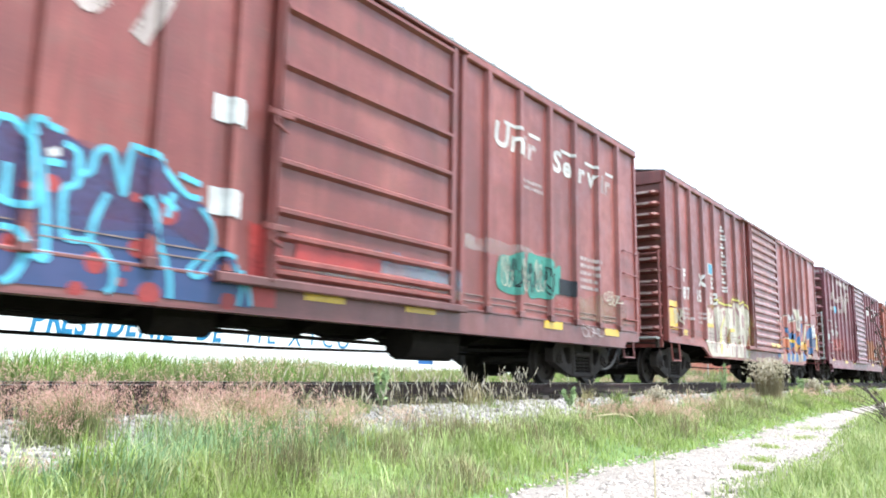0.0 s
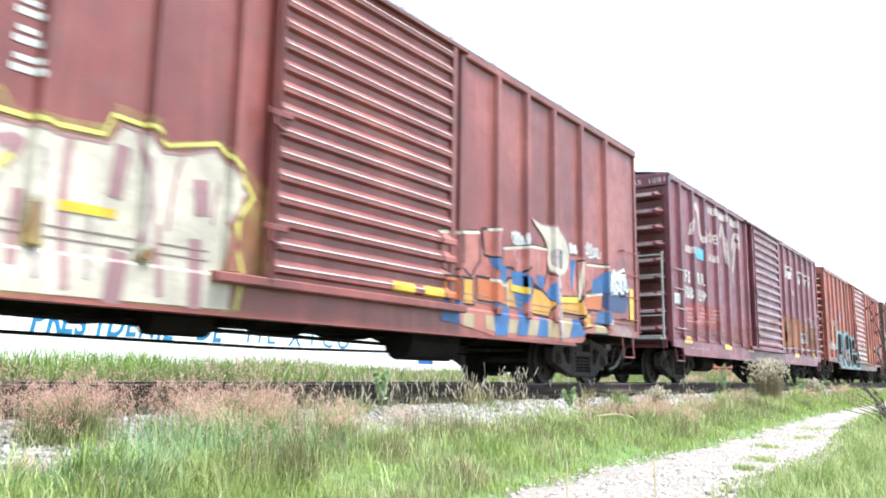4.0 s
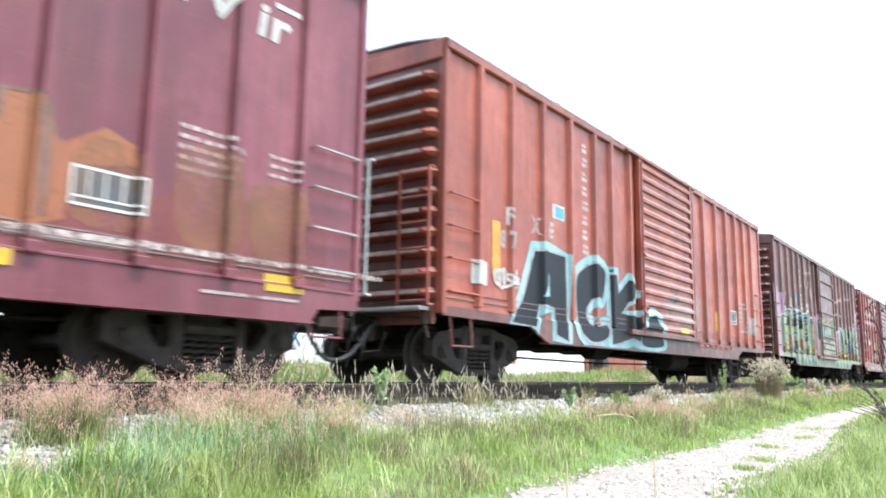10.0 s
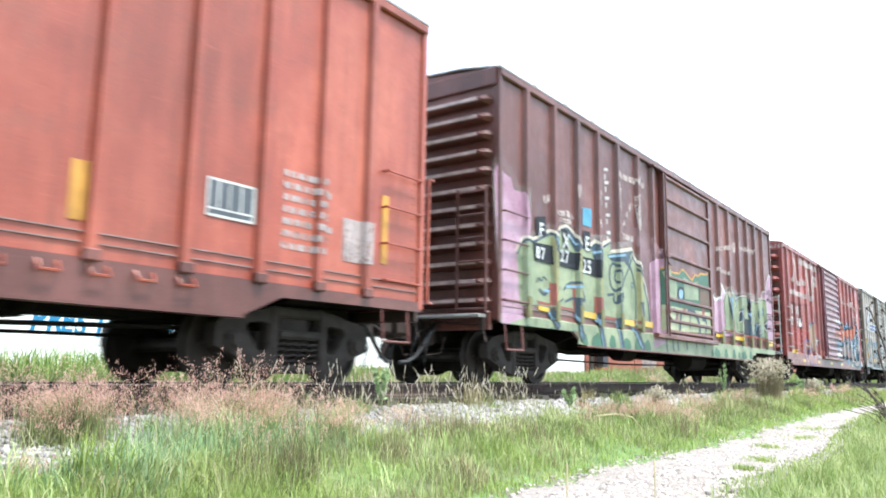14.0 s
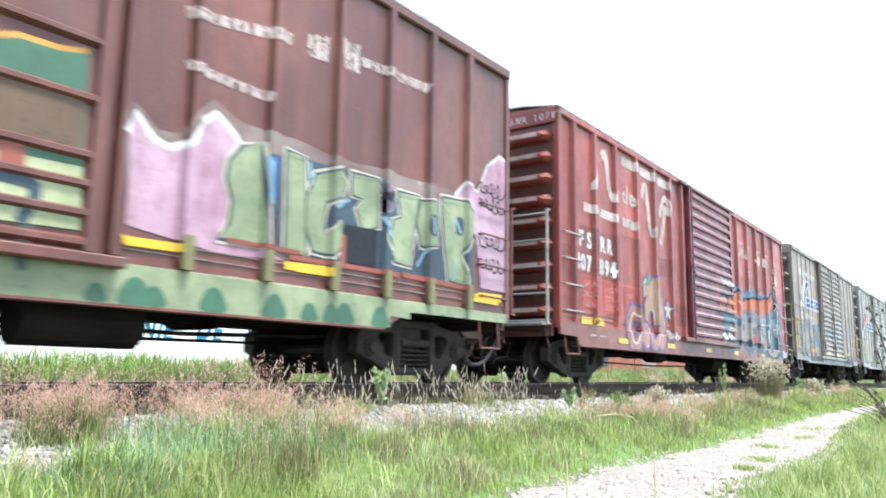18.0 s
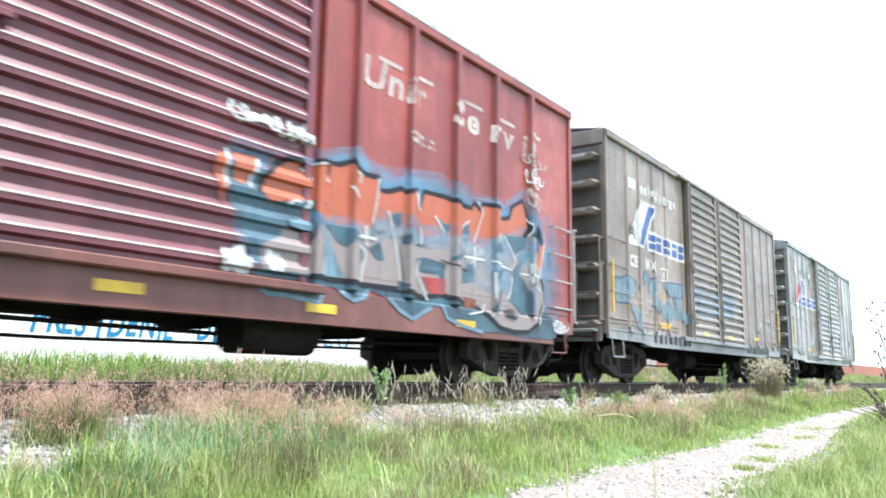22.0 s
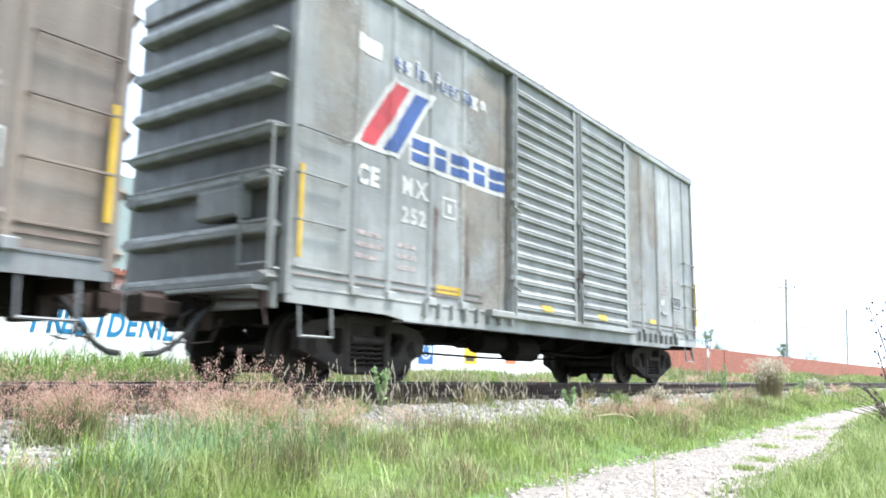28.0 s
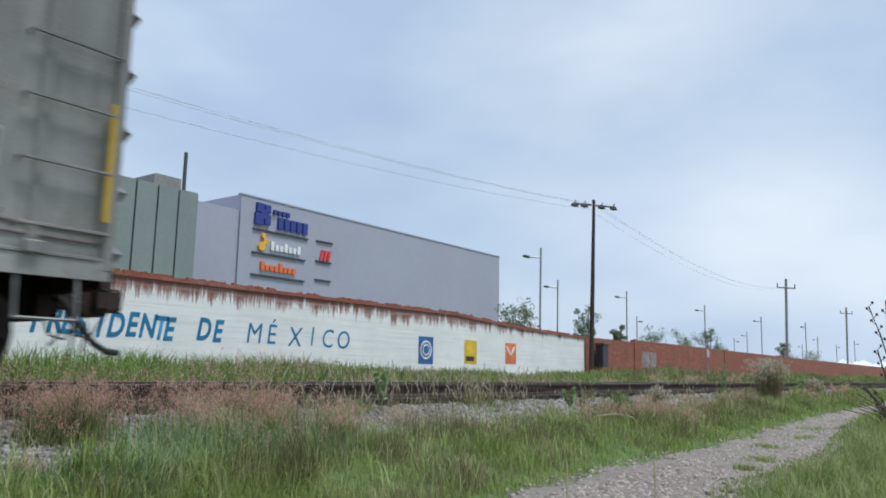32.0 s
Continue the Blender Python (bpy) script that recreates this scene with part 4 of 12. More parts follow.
def painted_wall_material():
    m, n, l, b = nodes_of("whitewash_on_brick")
    v = mapped(n, l)
    big, fine = noise_node(n, l, v, 0.8, 5.0), noise_node(n, l, v, 18.0, 5.0, 0.7)
    c = ramp(n, l, big, [(0.3, (0.70, 0.70, 0.70)), (0.7, (0.82, 0.82, 0.81))])
    run = mix(n, l, 0.5, noise_node(n, l, mapped(n, l, (1.2, 1.2, 0.10)), 2.2, 6.0, 0.7), noise_node(n, l, mapped(n, l, (6.0, 6.0, 0.5)), 2.4, 6.0, 0.8))
    # where the wash has run off towards the top, the brick shows
    geo = n.new("ShaderNodeSeparateXYZ")
    l.new(v, geo.inputs[0])
    up = n.new("ShaderNodeMapRange")
    up.inputs["From Min"].default_value, up.inputs["From Max"].default_value = 1.55, 2.75
    up.inputs["To Min"].default_value, up.inputs["To Max"].default_value = -0.20, 0.22
    l.new(geo.outputs["Z"], up.inputs["Value"])
    s = n.new("ShaderNodeMath")
    s.operation = "ADD"
    l.new(run, s.inputs[0]), l.new(up.outputs["Result"], s.inputs[1])
    c = mix(n, l, ramp(n, l, s.outputs["Value"], [(0.55, (0, 0, 0)), (0.58, (0.55, 0.55, 0.55)), (0.64, (0.95, 0.95, 0.95))]), c, (0.20, 0.065, 0.045))
    # the courses of the brickwork under the wash
    course = noise_node(n, l, mapped(n, l, (0.35, 0.35, 11.0)), 1.0, 3.0, 0.6)
    c = mix(n, l, ramp(n, l, course, [(0.50, (0, 0, 0)), (0.66, (0.30, 0.30, 0.30))]), c, (0.52, 0.53, 0.55))
    c = mix(n, l, ramp(n, l, fine, [(0.6, (0, 0, 0)), (0.75, (0.35, 0.35, 0.35))]), c, (0.42, 0.40, 0.38))
    l.new(c, b.inputs["Base Color"])
    b.inputs["Roughness"].default_value = 0.9
    bump(n, l, b, mix(n, l, 0.6, fine, course), 0.7, 0.02)
    return m


def brick_material():
    m, n, l, b = nodes_of("red_brick")
    v = mapped(n, l)
    big = noise_node(n, l, v, 0.5, 5.0)
    obj = n.new("ShaderNodeTexBrick")
    obj.inputs["Scale"].default_value = 4.0
    obj.inputs["Color1"].default_value, obj.inputs["Color2"].default_value = (0.235, 0.062, 0.040, 1), (0.315, 0.095, 0.060, 1)
    obj.inputs["Mortar"].default_value = (0.27, 0.15, 0.11, 1)
    obj.inputs["Mortar Size"].default_value = 0.012
    swap = n.new("ShaderNodeCombineXYZ")
    sep = n.new("ShaderNodeSeparateXYZ")
    l.new(v, sep.inputs[0]), l.new(sep.outputs["X"], swap.inputs["X"]), l.new(sep.outputs["Z"], swap.inputs["Y"])
    l.new(swap.outputs["Vector"], obj.inputs["Vector"])
    c = mix(n, l, ramp(n, l, big, [(0.4, (0, 0, 0)), (0.7, (0.6, 0.6, 0.6))]), obj.outputs["Color"], (0.17, 0.070, 0.052))
    c = mix(n, l, ramp(n, l, noise_node(n, l, mapped(n, l, (0.8, 0.8, 2.5)), 2.2, 6.0, 0.75), [(0.52, (0, 0, 0)), (0.70, (0.55, 0.55, 0.55))]), c, (0.40, 0.26, 0.20))
    l.new(c, b.inputs["Base Color"])
    b.inputs["Roughness"].default_value = 0.92
    bump(n, l, b, obj.outputs["Fac"], -0.3, 0.01)
    return m


def flat_text(name, body, size, material, parent, at, turn=(90, 0, 0), sx=1.0, label="", bold=0.0, slant=0.0):
    """Letters of the built-in font as a mesh, standing upright at a place."""
    cu = bpy.data.curves.new(name, "FONT")
    cu.body, cu.size, cu.extrude, cu.resolution_u = body, size, 0.0, 4
    cu.offset, cu.shear = bold, slant
    tmp = bpy.data.objects.new(name, cu)
    scene.collection.objects.link(tmp)
    bpy.context.view_layer.update()
    me = bpy.data.meshes.new_from_object(tmp.evaluated_get(bpy.context.evaluated_depsgraph_get()))
    bpy.data.objects.remove(tmp)
    bpy.data.curves.remove(cu)
    me.transform(pose(*at, *turn) @ Matrix.Diagonal((sx, 1, 1, 1)))
    me.materials.clear()
    me.materials.append(material)
    ob = new(name, me)
    ob.parent = parent
    return tagged(ob, label)


def build_wall():
    white, brick = painted_wall_material(), brick_material()
    wall = thing("wall_white", "whitewashed brick wall with a red coping and running stains", "wall", kind="structure", at=(0, 0, -FALL * 18.1))
    g = Geo()
    top = [(-24.0, 2.70), (25.5, 2.70), (31.0, 2.42), (37.2, 2.30)]
    for (xa, za), (xb, zb) in zip(top, top[1:]):
        g.add([(xa, WALL_Y, -0.3), (xb, WALL_Y, -0.3), (xb, WALL_Y, zb), (xa, WALL_Y, za), (xa, WALL_Y + 0.2, -0.3), (xb, WALL_Y + 0.2, -0.3), (xb, WALL_Y + 0.2, zb), (xa, WALL_Y + 0.2, za)],
              [(0, 1, 2, 3), (5, 4, 7, 6), (3, 2, 6, 7)])
    part("wall_face", g, white, wall)
    for (xa, za), (xb, zb) in zip(top, top[1:]):
        c = Geo().add([(x, y, z + d) for d in (0.0, 0.11) for x, z in ((xa, za), (xb, zb)) for y in (WALL_Y - 0.05, WALL_Y + 0.25)],
                      [(0, 1, 3, 2), (4, 6, 7, 5), (0, 2, 6, 4), (1, 5, 7, 3), (0, 4, 5, 1), (2, 3, 7, 6)])
        part("coping", c, brick, wall)
    bit = Geo().box(-0.11, 0.11, -0.06, 0.06, 0.0, 0.07, 0.01).mesh("brick", brick)
    for i in range(130):
        x = 5.0 + 32.0 * rng.random()
        z = float(np.interp(x, [t[0] for t in top], [t[1] for t in top]))
        ob = part("brick", bit, brick, wall)
        ob.location, ob.rotation_euler = (x, WALL_Y + 0.02 + 0.1 * rng.random(), z + 0.085 + 0.02 * rng.random()), (0, 0.15 * rng.standard_normal(), 0.3 * rng.standard_normal())
    ink = worn_paint("blue_wall_paint", (0.014, 0.19, 0.38), 0.25, 0.8)
    # letters of the slogan, one by one, as they were brushed
    word = "PRESIDENTE DE MÉXICO"
    xs = [8.55, 8.92, 9.26, 9.60, 10.14, 10.42, 10.93, 11.30, 11.72, 12.02, 0, 13.06, 13.60, 0, 14.78, 15.56, 16.44, 17.36, 17.88, 18.58]
    for ch, x in zip(word, xs):
        if ch != " ":
            flat_text("letter", ch, 0.86, ink, wall, (x, WALL_Y - 0.006, 1.16 + 0.03 * math.sin(x * 3)), (90, 0, 0), 0.72 if x < 14 else 0.92, "blue brush-painted capital letter", 0.026 if x < 14 else 0.0, 0.22 if x < 14 else 0.12)
    # three painted party panels
    pb, py_, po = worn_paint("panel_blue", (0.03, 0.13, 0.36), 0.1), worn_paint("panel_yellow", (0.72, 0.47, 0.03), 0.1), worn_paint("panel_orange", (0.72, 0.20, 0.08), 0.15)
    for x, w, z0, h, mt in ((23.04, 0.93, 0.71, 1.05, pb), (26.10, 0.92, 0.77, 0.98, py_), (29.30, 0.92, 0.83, 0.93, po)):
        part("painted_panel", Geo().box(x, x + w, WALL_Y - 0.005, WALL_Y - 0.001, z0, z0 + h), mt, wall)
        if mt == pb:
            for r, dz, m2 in ((0.36, 0.009, WALL_WHITE), (0.29, 0.013, pb), (0.22, 0.017, WALL_WHITE), (0.17, 0.021, pb)):
                part("emblem", Geo().disc((x + w / 2, WALL_Y - dz, z0 + h * 0.52), r, 0.003, 1, 20), m2, wall)
        elif mt == py_:
            part("emblem", Geo().box(x + 0.12, x + 0.72, WALL_Y - 0.009, WALL_Y - 0.006, z0 + 0.12, z0 + 0.32), plain("ink_black", (0.05, 0.04, 0.03), 0.8), wall, "dark bar of unreadable writing")
        else:
            for a, b, za, zb in ((0.12, 0.46, 0.80, 0.40), (0.80, 0.46, 0.80, 0.40)):
                part("emblem", Geo().prism([(x + a - 0.06, z0 + za), (x + a + 0.06, z0 + za), (x + b + 0.06, z0 + zb), (x + b - 0.06, z0 + zb)], 1, WALL_Y - 0.009, WALL_Y - 0.006), WALL_WHITE, wall)
    # the bare brick wall that goes on
    red = thing("wall_red", "long bare red brick boundary wall", "wall", kind="structure", at=(0, 0, -FALL * 18.1))
    g = Geo()
    tops = [(37.2, 2.42), (44.0, 2.42), (44.0, 2.55), (80.0, 2.55), (150.0, 2.6), (260.0, 3.0)]
    for (xa, za), (xb, zb) in zip(tops, tops[1:]):
        if xb > xa:
            ya, yb = (WALL_Y + 0.05 + (0.0 if x < 100 else (100 - x) * 0.012) for x in (xa, xb))
            g.add([(xa, ya, -0.3), (xb, yb, -0.3), (xb, yb, zb), (xa, ya, za), (xa, ya + 0.2, -0.3), (xb, yb + 0.2, -0.3), (xb, yb + 0.2, zb), (xa, ya + 0.2, za)],
                  [(0, 1, 2, 3), (5, 4, 7, 6), (3, 2, 6, 7), (0, 3, 7, 4), (1, 5, 6, 2)])
    part("wall_face", g, brick, red)
    for x in (44.0, 62.0, 80.0, 98.0):
        part("pier", Geo().box(x, x + 0.28, WALL_Y - 0.02, WALL_Y + 0.04, -0.3, 2.6, 0.02), brick, red)
    part("faded_panel", Geo().box(45.2, 47.6, WALL_Y + 0.042, WALL_Y + 0.046, 0.9, 1.9), GHOST, red, "faded whitish painted panel")
    # meter box on its post beside the wall's end
    box = thing("meter_box", "dark metal meter cabinet fixed to a brick stub", "cabinet", at=(38.6, WALL_Y - 0.45, -0.08))
    part("stub", Geo().box(-0.4, 0.55, -0.15, 0.35, -0.4, 0.55, 0.03), brick, box)
    part("housing", Geo().box(-0.3, 0.4, -0.12, 0.3, 0.55, 1.75, 0.03), plain("dark_cabinet", (0.04, 0.04, 0.045), 0.5), box)
    part("lid", Geo().box(-0.36, 0.46, -0.18, 0.34, 1.75, 1.83, 0.02), plain("cabinet_lid", (0.09, 0.07, 0.06), 0.6), box)
    sign = thing("marker_sign", "small white round marker on a thin post", "sign", at=(49.5, 15.5, -0.21))
    part("post", Geo().tube([(0, 0, -0.2), (0, 0, 1.6)], 0.035), BARE, sign)
    part("plate", Geo().disc((0, -0.04, 1.75), 0.26, 0.02, 1, 16), CLEAN, sign)


def build_mall():
    clad = plain("grey_violet_cladding", (0.36, 0.365, 0.45), 0.7, 0.0, 0.06, 0.15, 0.05)
    clad2 = plain("darker_cladding", (0.27, 0.275, 0.33), 0.7, 0.0, 0.06, 0.15, 0.05)
    mall = thing("shopping_mall", "large windowless grey shopping mall with mounted signs", "building", at=(0, 0.2, -FALL * 45.6))
    part("wall", Geo().box(36.3, 72.8, 45.6, 62.0, 0.3, 14.05), clad, mall)
    part("parapet", Geo().box(36.25, 72.85, 45.55, 45.95, 14.05, 14.16), clad, mall)
    part("side_wing", Geo().box(30.2, 36.3, 45.75, 61.8, 0.3, 12.85), clad, mall)
    part("roof", Geo().box(36.6, 72.5, 46.0, 61.8, 14.02, 14.09), clad2, mall)
    dark = plain("sign_bar", (0.05, 0.05, 0.07), 0.6)
    sb = plain("sign_blue", (0.03, 0.045, 0.26), 0.5)
    so = plain("sign_orange", (0.75, 0.17, 0.05), 0.5)
    sy = plain("sign_amber", (0.80, 0.42, 0.05), 0.5)
    sw = plain("sign_white", (0.75, 0.75, 0.78), 0.5)
    sr = plain("sign_red", (0.65, 0.05, 0.06), 0.5)
    Y = 45.6
    for x0, x1, z in ((37.5, 43.2, 11.55), (37.5, 43.0, 9.75), (37.5, 43.0, 8.05), (44.2, 46.1, 11.6), (44.2, 46.0, 9.9), (44.2, 46.0, 8.35)):
        part("sign_rail", Geo().box(x0, x1, Y - 0.12, Y - 0.004, z, z + 0.13), dark, mall)
    # the signs are drawn as plain shapes in their colours
    for dx, dz, w, h in ((0.0, 0.0, 0.8, 0.9), (0.9, 0.1, 0.6, 0.8), (0.1, 1.0, 0.7, 0.7), (0.95, 1.0, 0.5, 0.65), (0.45, 0.5, 0.7, 0.8)):
        part("sign_block", Geo().box(37.6 + dx, 37.6 + dx + w, Y - 0.2 - dz * 0.02, Y - 0.004, 12.0 + dz, 12.0 + dz + h), sb, mall)
    for i in range(5):
        part("sign_stroke", Geo().box(39.9 + i * 0.66, 40.4 + i * 0.66, Y - 0.2, Y - 0.004, 11.95, 12.85), sb, mall)
    for i in range(4):
        part("sign_stroke", Geo().box(39.4 + i * 0.45, 39.7 + i * 0.45, Y - 0.2, Y - 0.004, 13.05, 13.4), sb, mall)
    for dx, dz, r in ((0.0, 0.0, 0.36), (0.35, 0.45, 0.25), (0.1, 0.85, 0.2)):
        part("sign_emblem", Geo().disc((38.4 + dx, Y - 0.1, 10.35 + dz), r, 0.19, 1, 8), sy, mall, "amber rounded emblem")
    for i in range(7):
        part("sign_stroke", Geo().box(39.3 + i * 0.46, 39.62 + i * 0.46, Y - 0.16, Y - 0.004, 10.2, 10.66 + 0.22 * (i % 3 == 0)), sw, mall)
    for i in range(8):
        part("sign_stroke", Geo().box(38.4 + i * 0.46, 38.74 + i * 0.46, Y - 0.16, Y - 0.004, 8.55, 8.98 + 0.25 * (i % 4 == 0)), so, mall)
    for i in range(3):
        part("sign_stroke", Geo().prism([(44.6 + i * 0.42, 10.1), (44.85 + i * 0.42, 10.1), (45.05 + i * 0.42, 10.95), (44.8 + i * 0.42, 10.95)], 1, Y - 0.16, Y - 0.004), sr, mall)
    hall = thing("panelled_hall", "tall grey-green hall clad in vertical metal panels", "building", at=(0, 0.2, -FALL * 42.0))
    pan = plain("grey_green_panel", (0.22, 0.255, 0.25), 0.5, 0.1, 0.1, 0.3, 0.05)
    dark2 = plain("panel_joint", (0.06, 0.075, 0.075), 0.6)
    part("core", Geo().box(-6.0, 30.0, 42.1, 58.0, 0.3, 12.2), dark2, hall)
    w = 1.5
    for i in range(23):
        x = 30.0 - (i + 1) * w
        part("cladding_panel", Geo().box(x + 0.06, x + w - 0.06, 42.0, 42.1, 0.4, 12.3, 0.02), pan, hall)
    part("roof_unit", Geo().box(27.6, 29.6, 43.5, 46.0, 12.2, 13.4, 0.05), BARE, hall, "pale rooftop plant box")
    part("mast", Geo().tube([(29.2, 42.6, 12.1), (29.2, 42.6, 15.0)], 0.13), dark2, hall)


def leaning(ob, angle, h):
    """Tips a pole over a little about its top, across the line from the path."""
    ob.location += Vector((-0.592, 0.806, 0.0)) * math.sin(angle) * h
    ob.rotation_euler = Matrix.Rotation(angle, 4, Vector((0.806, 0.592, 0.0))).to_euler()
    return ob


def build_poles():
    wood = plain("creosoted_pole", (0.045, 0.035, 0.03), 0.85, 0.0, 0.4, 3.0)
    steel = plain("pale_lamp_steel", (0.30, 0.31, 0.32), 0.5, 0.3, 0.2, 3.0)
    dark = plain("dark_fitting", (0.05, 0.05, 0.055), 0.5)
    conc = plain("concrete_pole", (0.27, 0.26, 0.25), 0.85, 0.0, 0.25, 3.0)
    lab = "floodlight pole with four lamps on a cross-arm"
    p = thing("floodlight_pole", lab, "light pole", at=(37.6, 17.6, 0.1 - FALL * 17.6))
    leaning(p, 0.03, 9.5)
    g = Geo()
    sides = 10
    for i in range(6):
        za, zb = i * 1.62, (i + 1) * 1.62
        ra, rb = 0.135 - 0.009 * i, 0.135 - 0.009 * (i + 1)
        g.add([(r * math.cos(a), r * math.sin(a), z) for r, z in ((ra, za), (rb, zb)) for a in (math.tau * j / sides for j in range(sides))],
              [(j, (j + 1) % sides, sides + (j + 1) % sides, sides + j) for j in range(sides)])
    part("mast", g, wood, p)
    across = Vector((0.75, -0.66, 0.0))
    part("cross_arm", Geo().tube([-across * 1.15 + Vector((0, 0, 9.45)), across * 1.15 + Vector((0, 0, 9.45))], 0.055), dark, p)
    for d in (-1.1, -0.55, 0.45, 1.15):
        c = across * d
        g = Geo()
        g.tube([c + Vector((0, 0, 9.45)), c + Vector((0, -0.05, 9.62))], 0.03)
        g.add([(c.x + sx * a, c.y + sy * b, 9.30 + z) for z, a, b in ((0.0, 0.22, 0.14), (0.16, 0.14, 0.10)) for sx, sy in ((-1, -1), (1, -1), (1, 1), (-1, 1))],
              [(0, 1, 2, 3), (4, 5, 6, 7), (0, 1, 5, 4), (1, 2, 6, 5), (2, 3, 7, 6), (3, 0, 4, 7)])
        part("lamp_head", g, dark, p)
    part("insulator", Geo().lathe([(0.0, 0), (0.06, 0.0), (0.05, 0.1), (0.0, 0.1)], 0, 9.72, 8), steel, p)
    # street lamps of the car park behind the wall
    for x, y, h, arm in ((65.0, 36.1, 13.0, -0.9), (84.2, 44.4, 12.6, -0.9), (103.6, 43.6, 13.0, -0.9), (130.7, 41.1, 13.0, -0.9), (157.7, 38.7, 12.8, -0.9), (163.0, 31.8, 11.7, -0.5), (133.7, 54.4, 12.0, 0.5),
                         (190, 50, 12, -0.8), (215, 60, 12, 0.8), (230, 42, 12.5, -0.8), (260, 52, 12, -0.8), (250, 36, 12, 0.8), (240, 75, 12, 0.8), (196, 72, 11, -0.6), (205, 46, 10, 0.6), (270, 44, 12, 0.6)):
        lamp = thing("street_lamp", "slim grey car-park lamp with a flat head", "street lamp", "car park lamps", at=(x, y, 0.5 - FALL * y))
        leaning(lamp, 0.015, h)
        part("pole", Geo().tube([(0, 0, -0.3), (0, 0, h * 0.5), (0, 0, h - 0.5)], 0.10, 6), steel, lamp)
        part("arm", Geo().tube([(0, 0, h - 1.5), (arm * 1.3, -arm, h - 1.45)], 0.07, 5), steel, lamp)
        part("lamp_head", Geo().box(arm * 1.3 - 0.45, arm * 1.3 + 0.45, -arm - 0.2, -arm + 0.2, h - 1.55, h - 1.35, 0.04), dark, lamp)
    # power poles along the wall
    for x, y, h in ((100.9, 21.6, 12.4), (156.0, 23.4, 13.3), (215.0, 22.5, 13.5)):
        q = thing("power_pole", "concrete power pole with a cross-arm and insulators", "power pole", "power poles", at=(x, y, 0.3 - FALL * y))
        leaning(q, 0.04, h)
        part("mast", Geo().tube([(0, 0, -0.3), (0, 0, h * 0.5), (0, 0, h)], 0.16, 8), conc, q)
        part("cross_arm", Geo().tube([(-0.8, 0.9, h - 1.1), (0.8, -0.9, h - 1.1)], 0.09, 5), conc, q)
        for d in (-0.75, 0.0, 0.75):
            part("insulator", Geo().tube([(d, -d * 1.12, h - 1.1), (d, -d * 1.12, h - 0.6)], 0.07, 6), dark, q)
    wire = plain("wire", (0.50, 0.52, 0.56), 0.5)
    run = thing("overhead_wires", "thin overhead wires strung between the poles", "wires", kind="structure", at=(0, 0, -FALL * 19.0))
    for k, (dz, dy) in enumerate(((0.0, -0.5), (0.12, 0.0), (-0.12, 0.5))):
        g = Geo()
        a, b, c2 = Vector((-18, 20 + dy, 8.2 + dz * 3.0)), Vector((37.6, 17.6 + dy * 0.6, 9.5 + dz)), Vector((100.9, 21.6 + dy, 11.6 + dz))
        for p0, p1, sag in ((a, b, 1.15), (b, c2, 1.6)):
            pts = [p0.lerp(p1, u / 14) - Vector((0, 0, sag * 4 * (u / 14) * (1 - u / 14))) for u in range(15)]
            g.tube(pts, 0.008 if p0 is a else 0.007, 4)
        part("wire", g, wire, run)


def build_tents():
    cloth = plain("white_canvas", (0.70, 0.71, 0.72), 0.8)
    for x, y, w in ((175.0, 27.5, 5.0), (184.0, 25.0, 6.0), (196.0, 28.0, 7.0), (190.0, 22.5, 5.0)):
        t = thing("white_canopy", "white peaked canvas canopy in the car park", "canopy", "car park canopies", at=(x, y, 0.4 - FALL * y))
        g = Geo().add([(-w / 2, -w / 2, 2.6), (w / 2, -w / 2, 2.6), (w / 2, w / 2, 2.6), (-w / 2, w / 2, 2.6), (0, 0, 4.4)], [(0, 1, 4), (1, 2, 4), (2, 3, 4), (3, 0, 4), (3, 2, 1, 0)])
        part("canvas", g, cloth, t)
        for sx in (-0.47, 0.47):
            for sy in (-0.47, 0.47):
                part("leg", Geo().tube([(sx * w, sy * w, 0), (sx * w, sy * w, 2.6)], 0.05, 5), BARE, t)


# ---- trees and shrubs ----
def leaf_cluster(c, r, k, size):
    d = rng.standard_normal((k, 3))
    d /= np.linalg.norm(d, axis=1, keepdims=True)
    p = np.asarray(c) + d * r * rng.random((k, 1)) ** 0.5
    a, b = rng.standard_normal((k, 3)), rng.standard_normal((k, 3))
    a /= np.linalg.norm(a, axis=1, keepdims=True)
    b = np.cross(a, b)
    b /= np.linalg.norm(b, axis=1, keepdims=True)
    s = size * (0.6 + 0.8 * rng.random((k, 1)))
    return np.stack([p - a * s, p + b * s * 0.45, p + a * s, p - b * s * 0.45], 1).reshape(-1, 3)


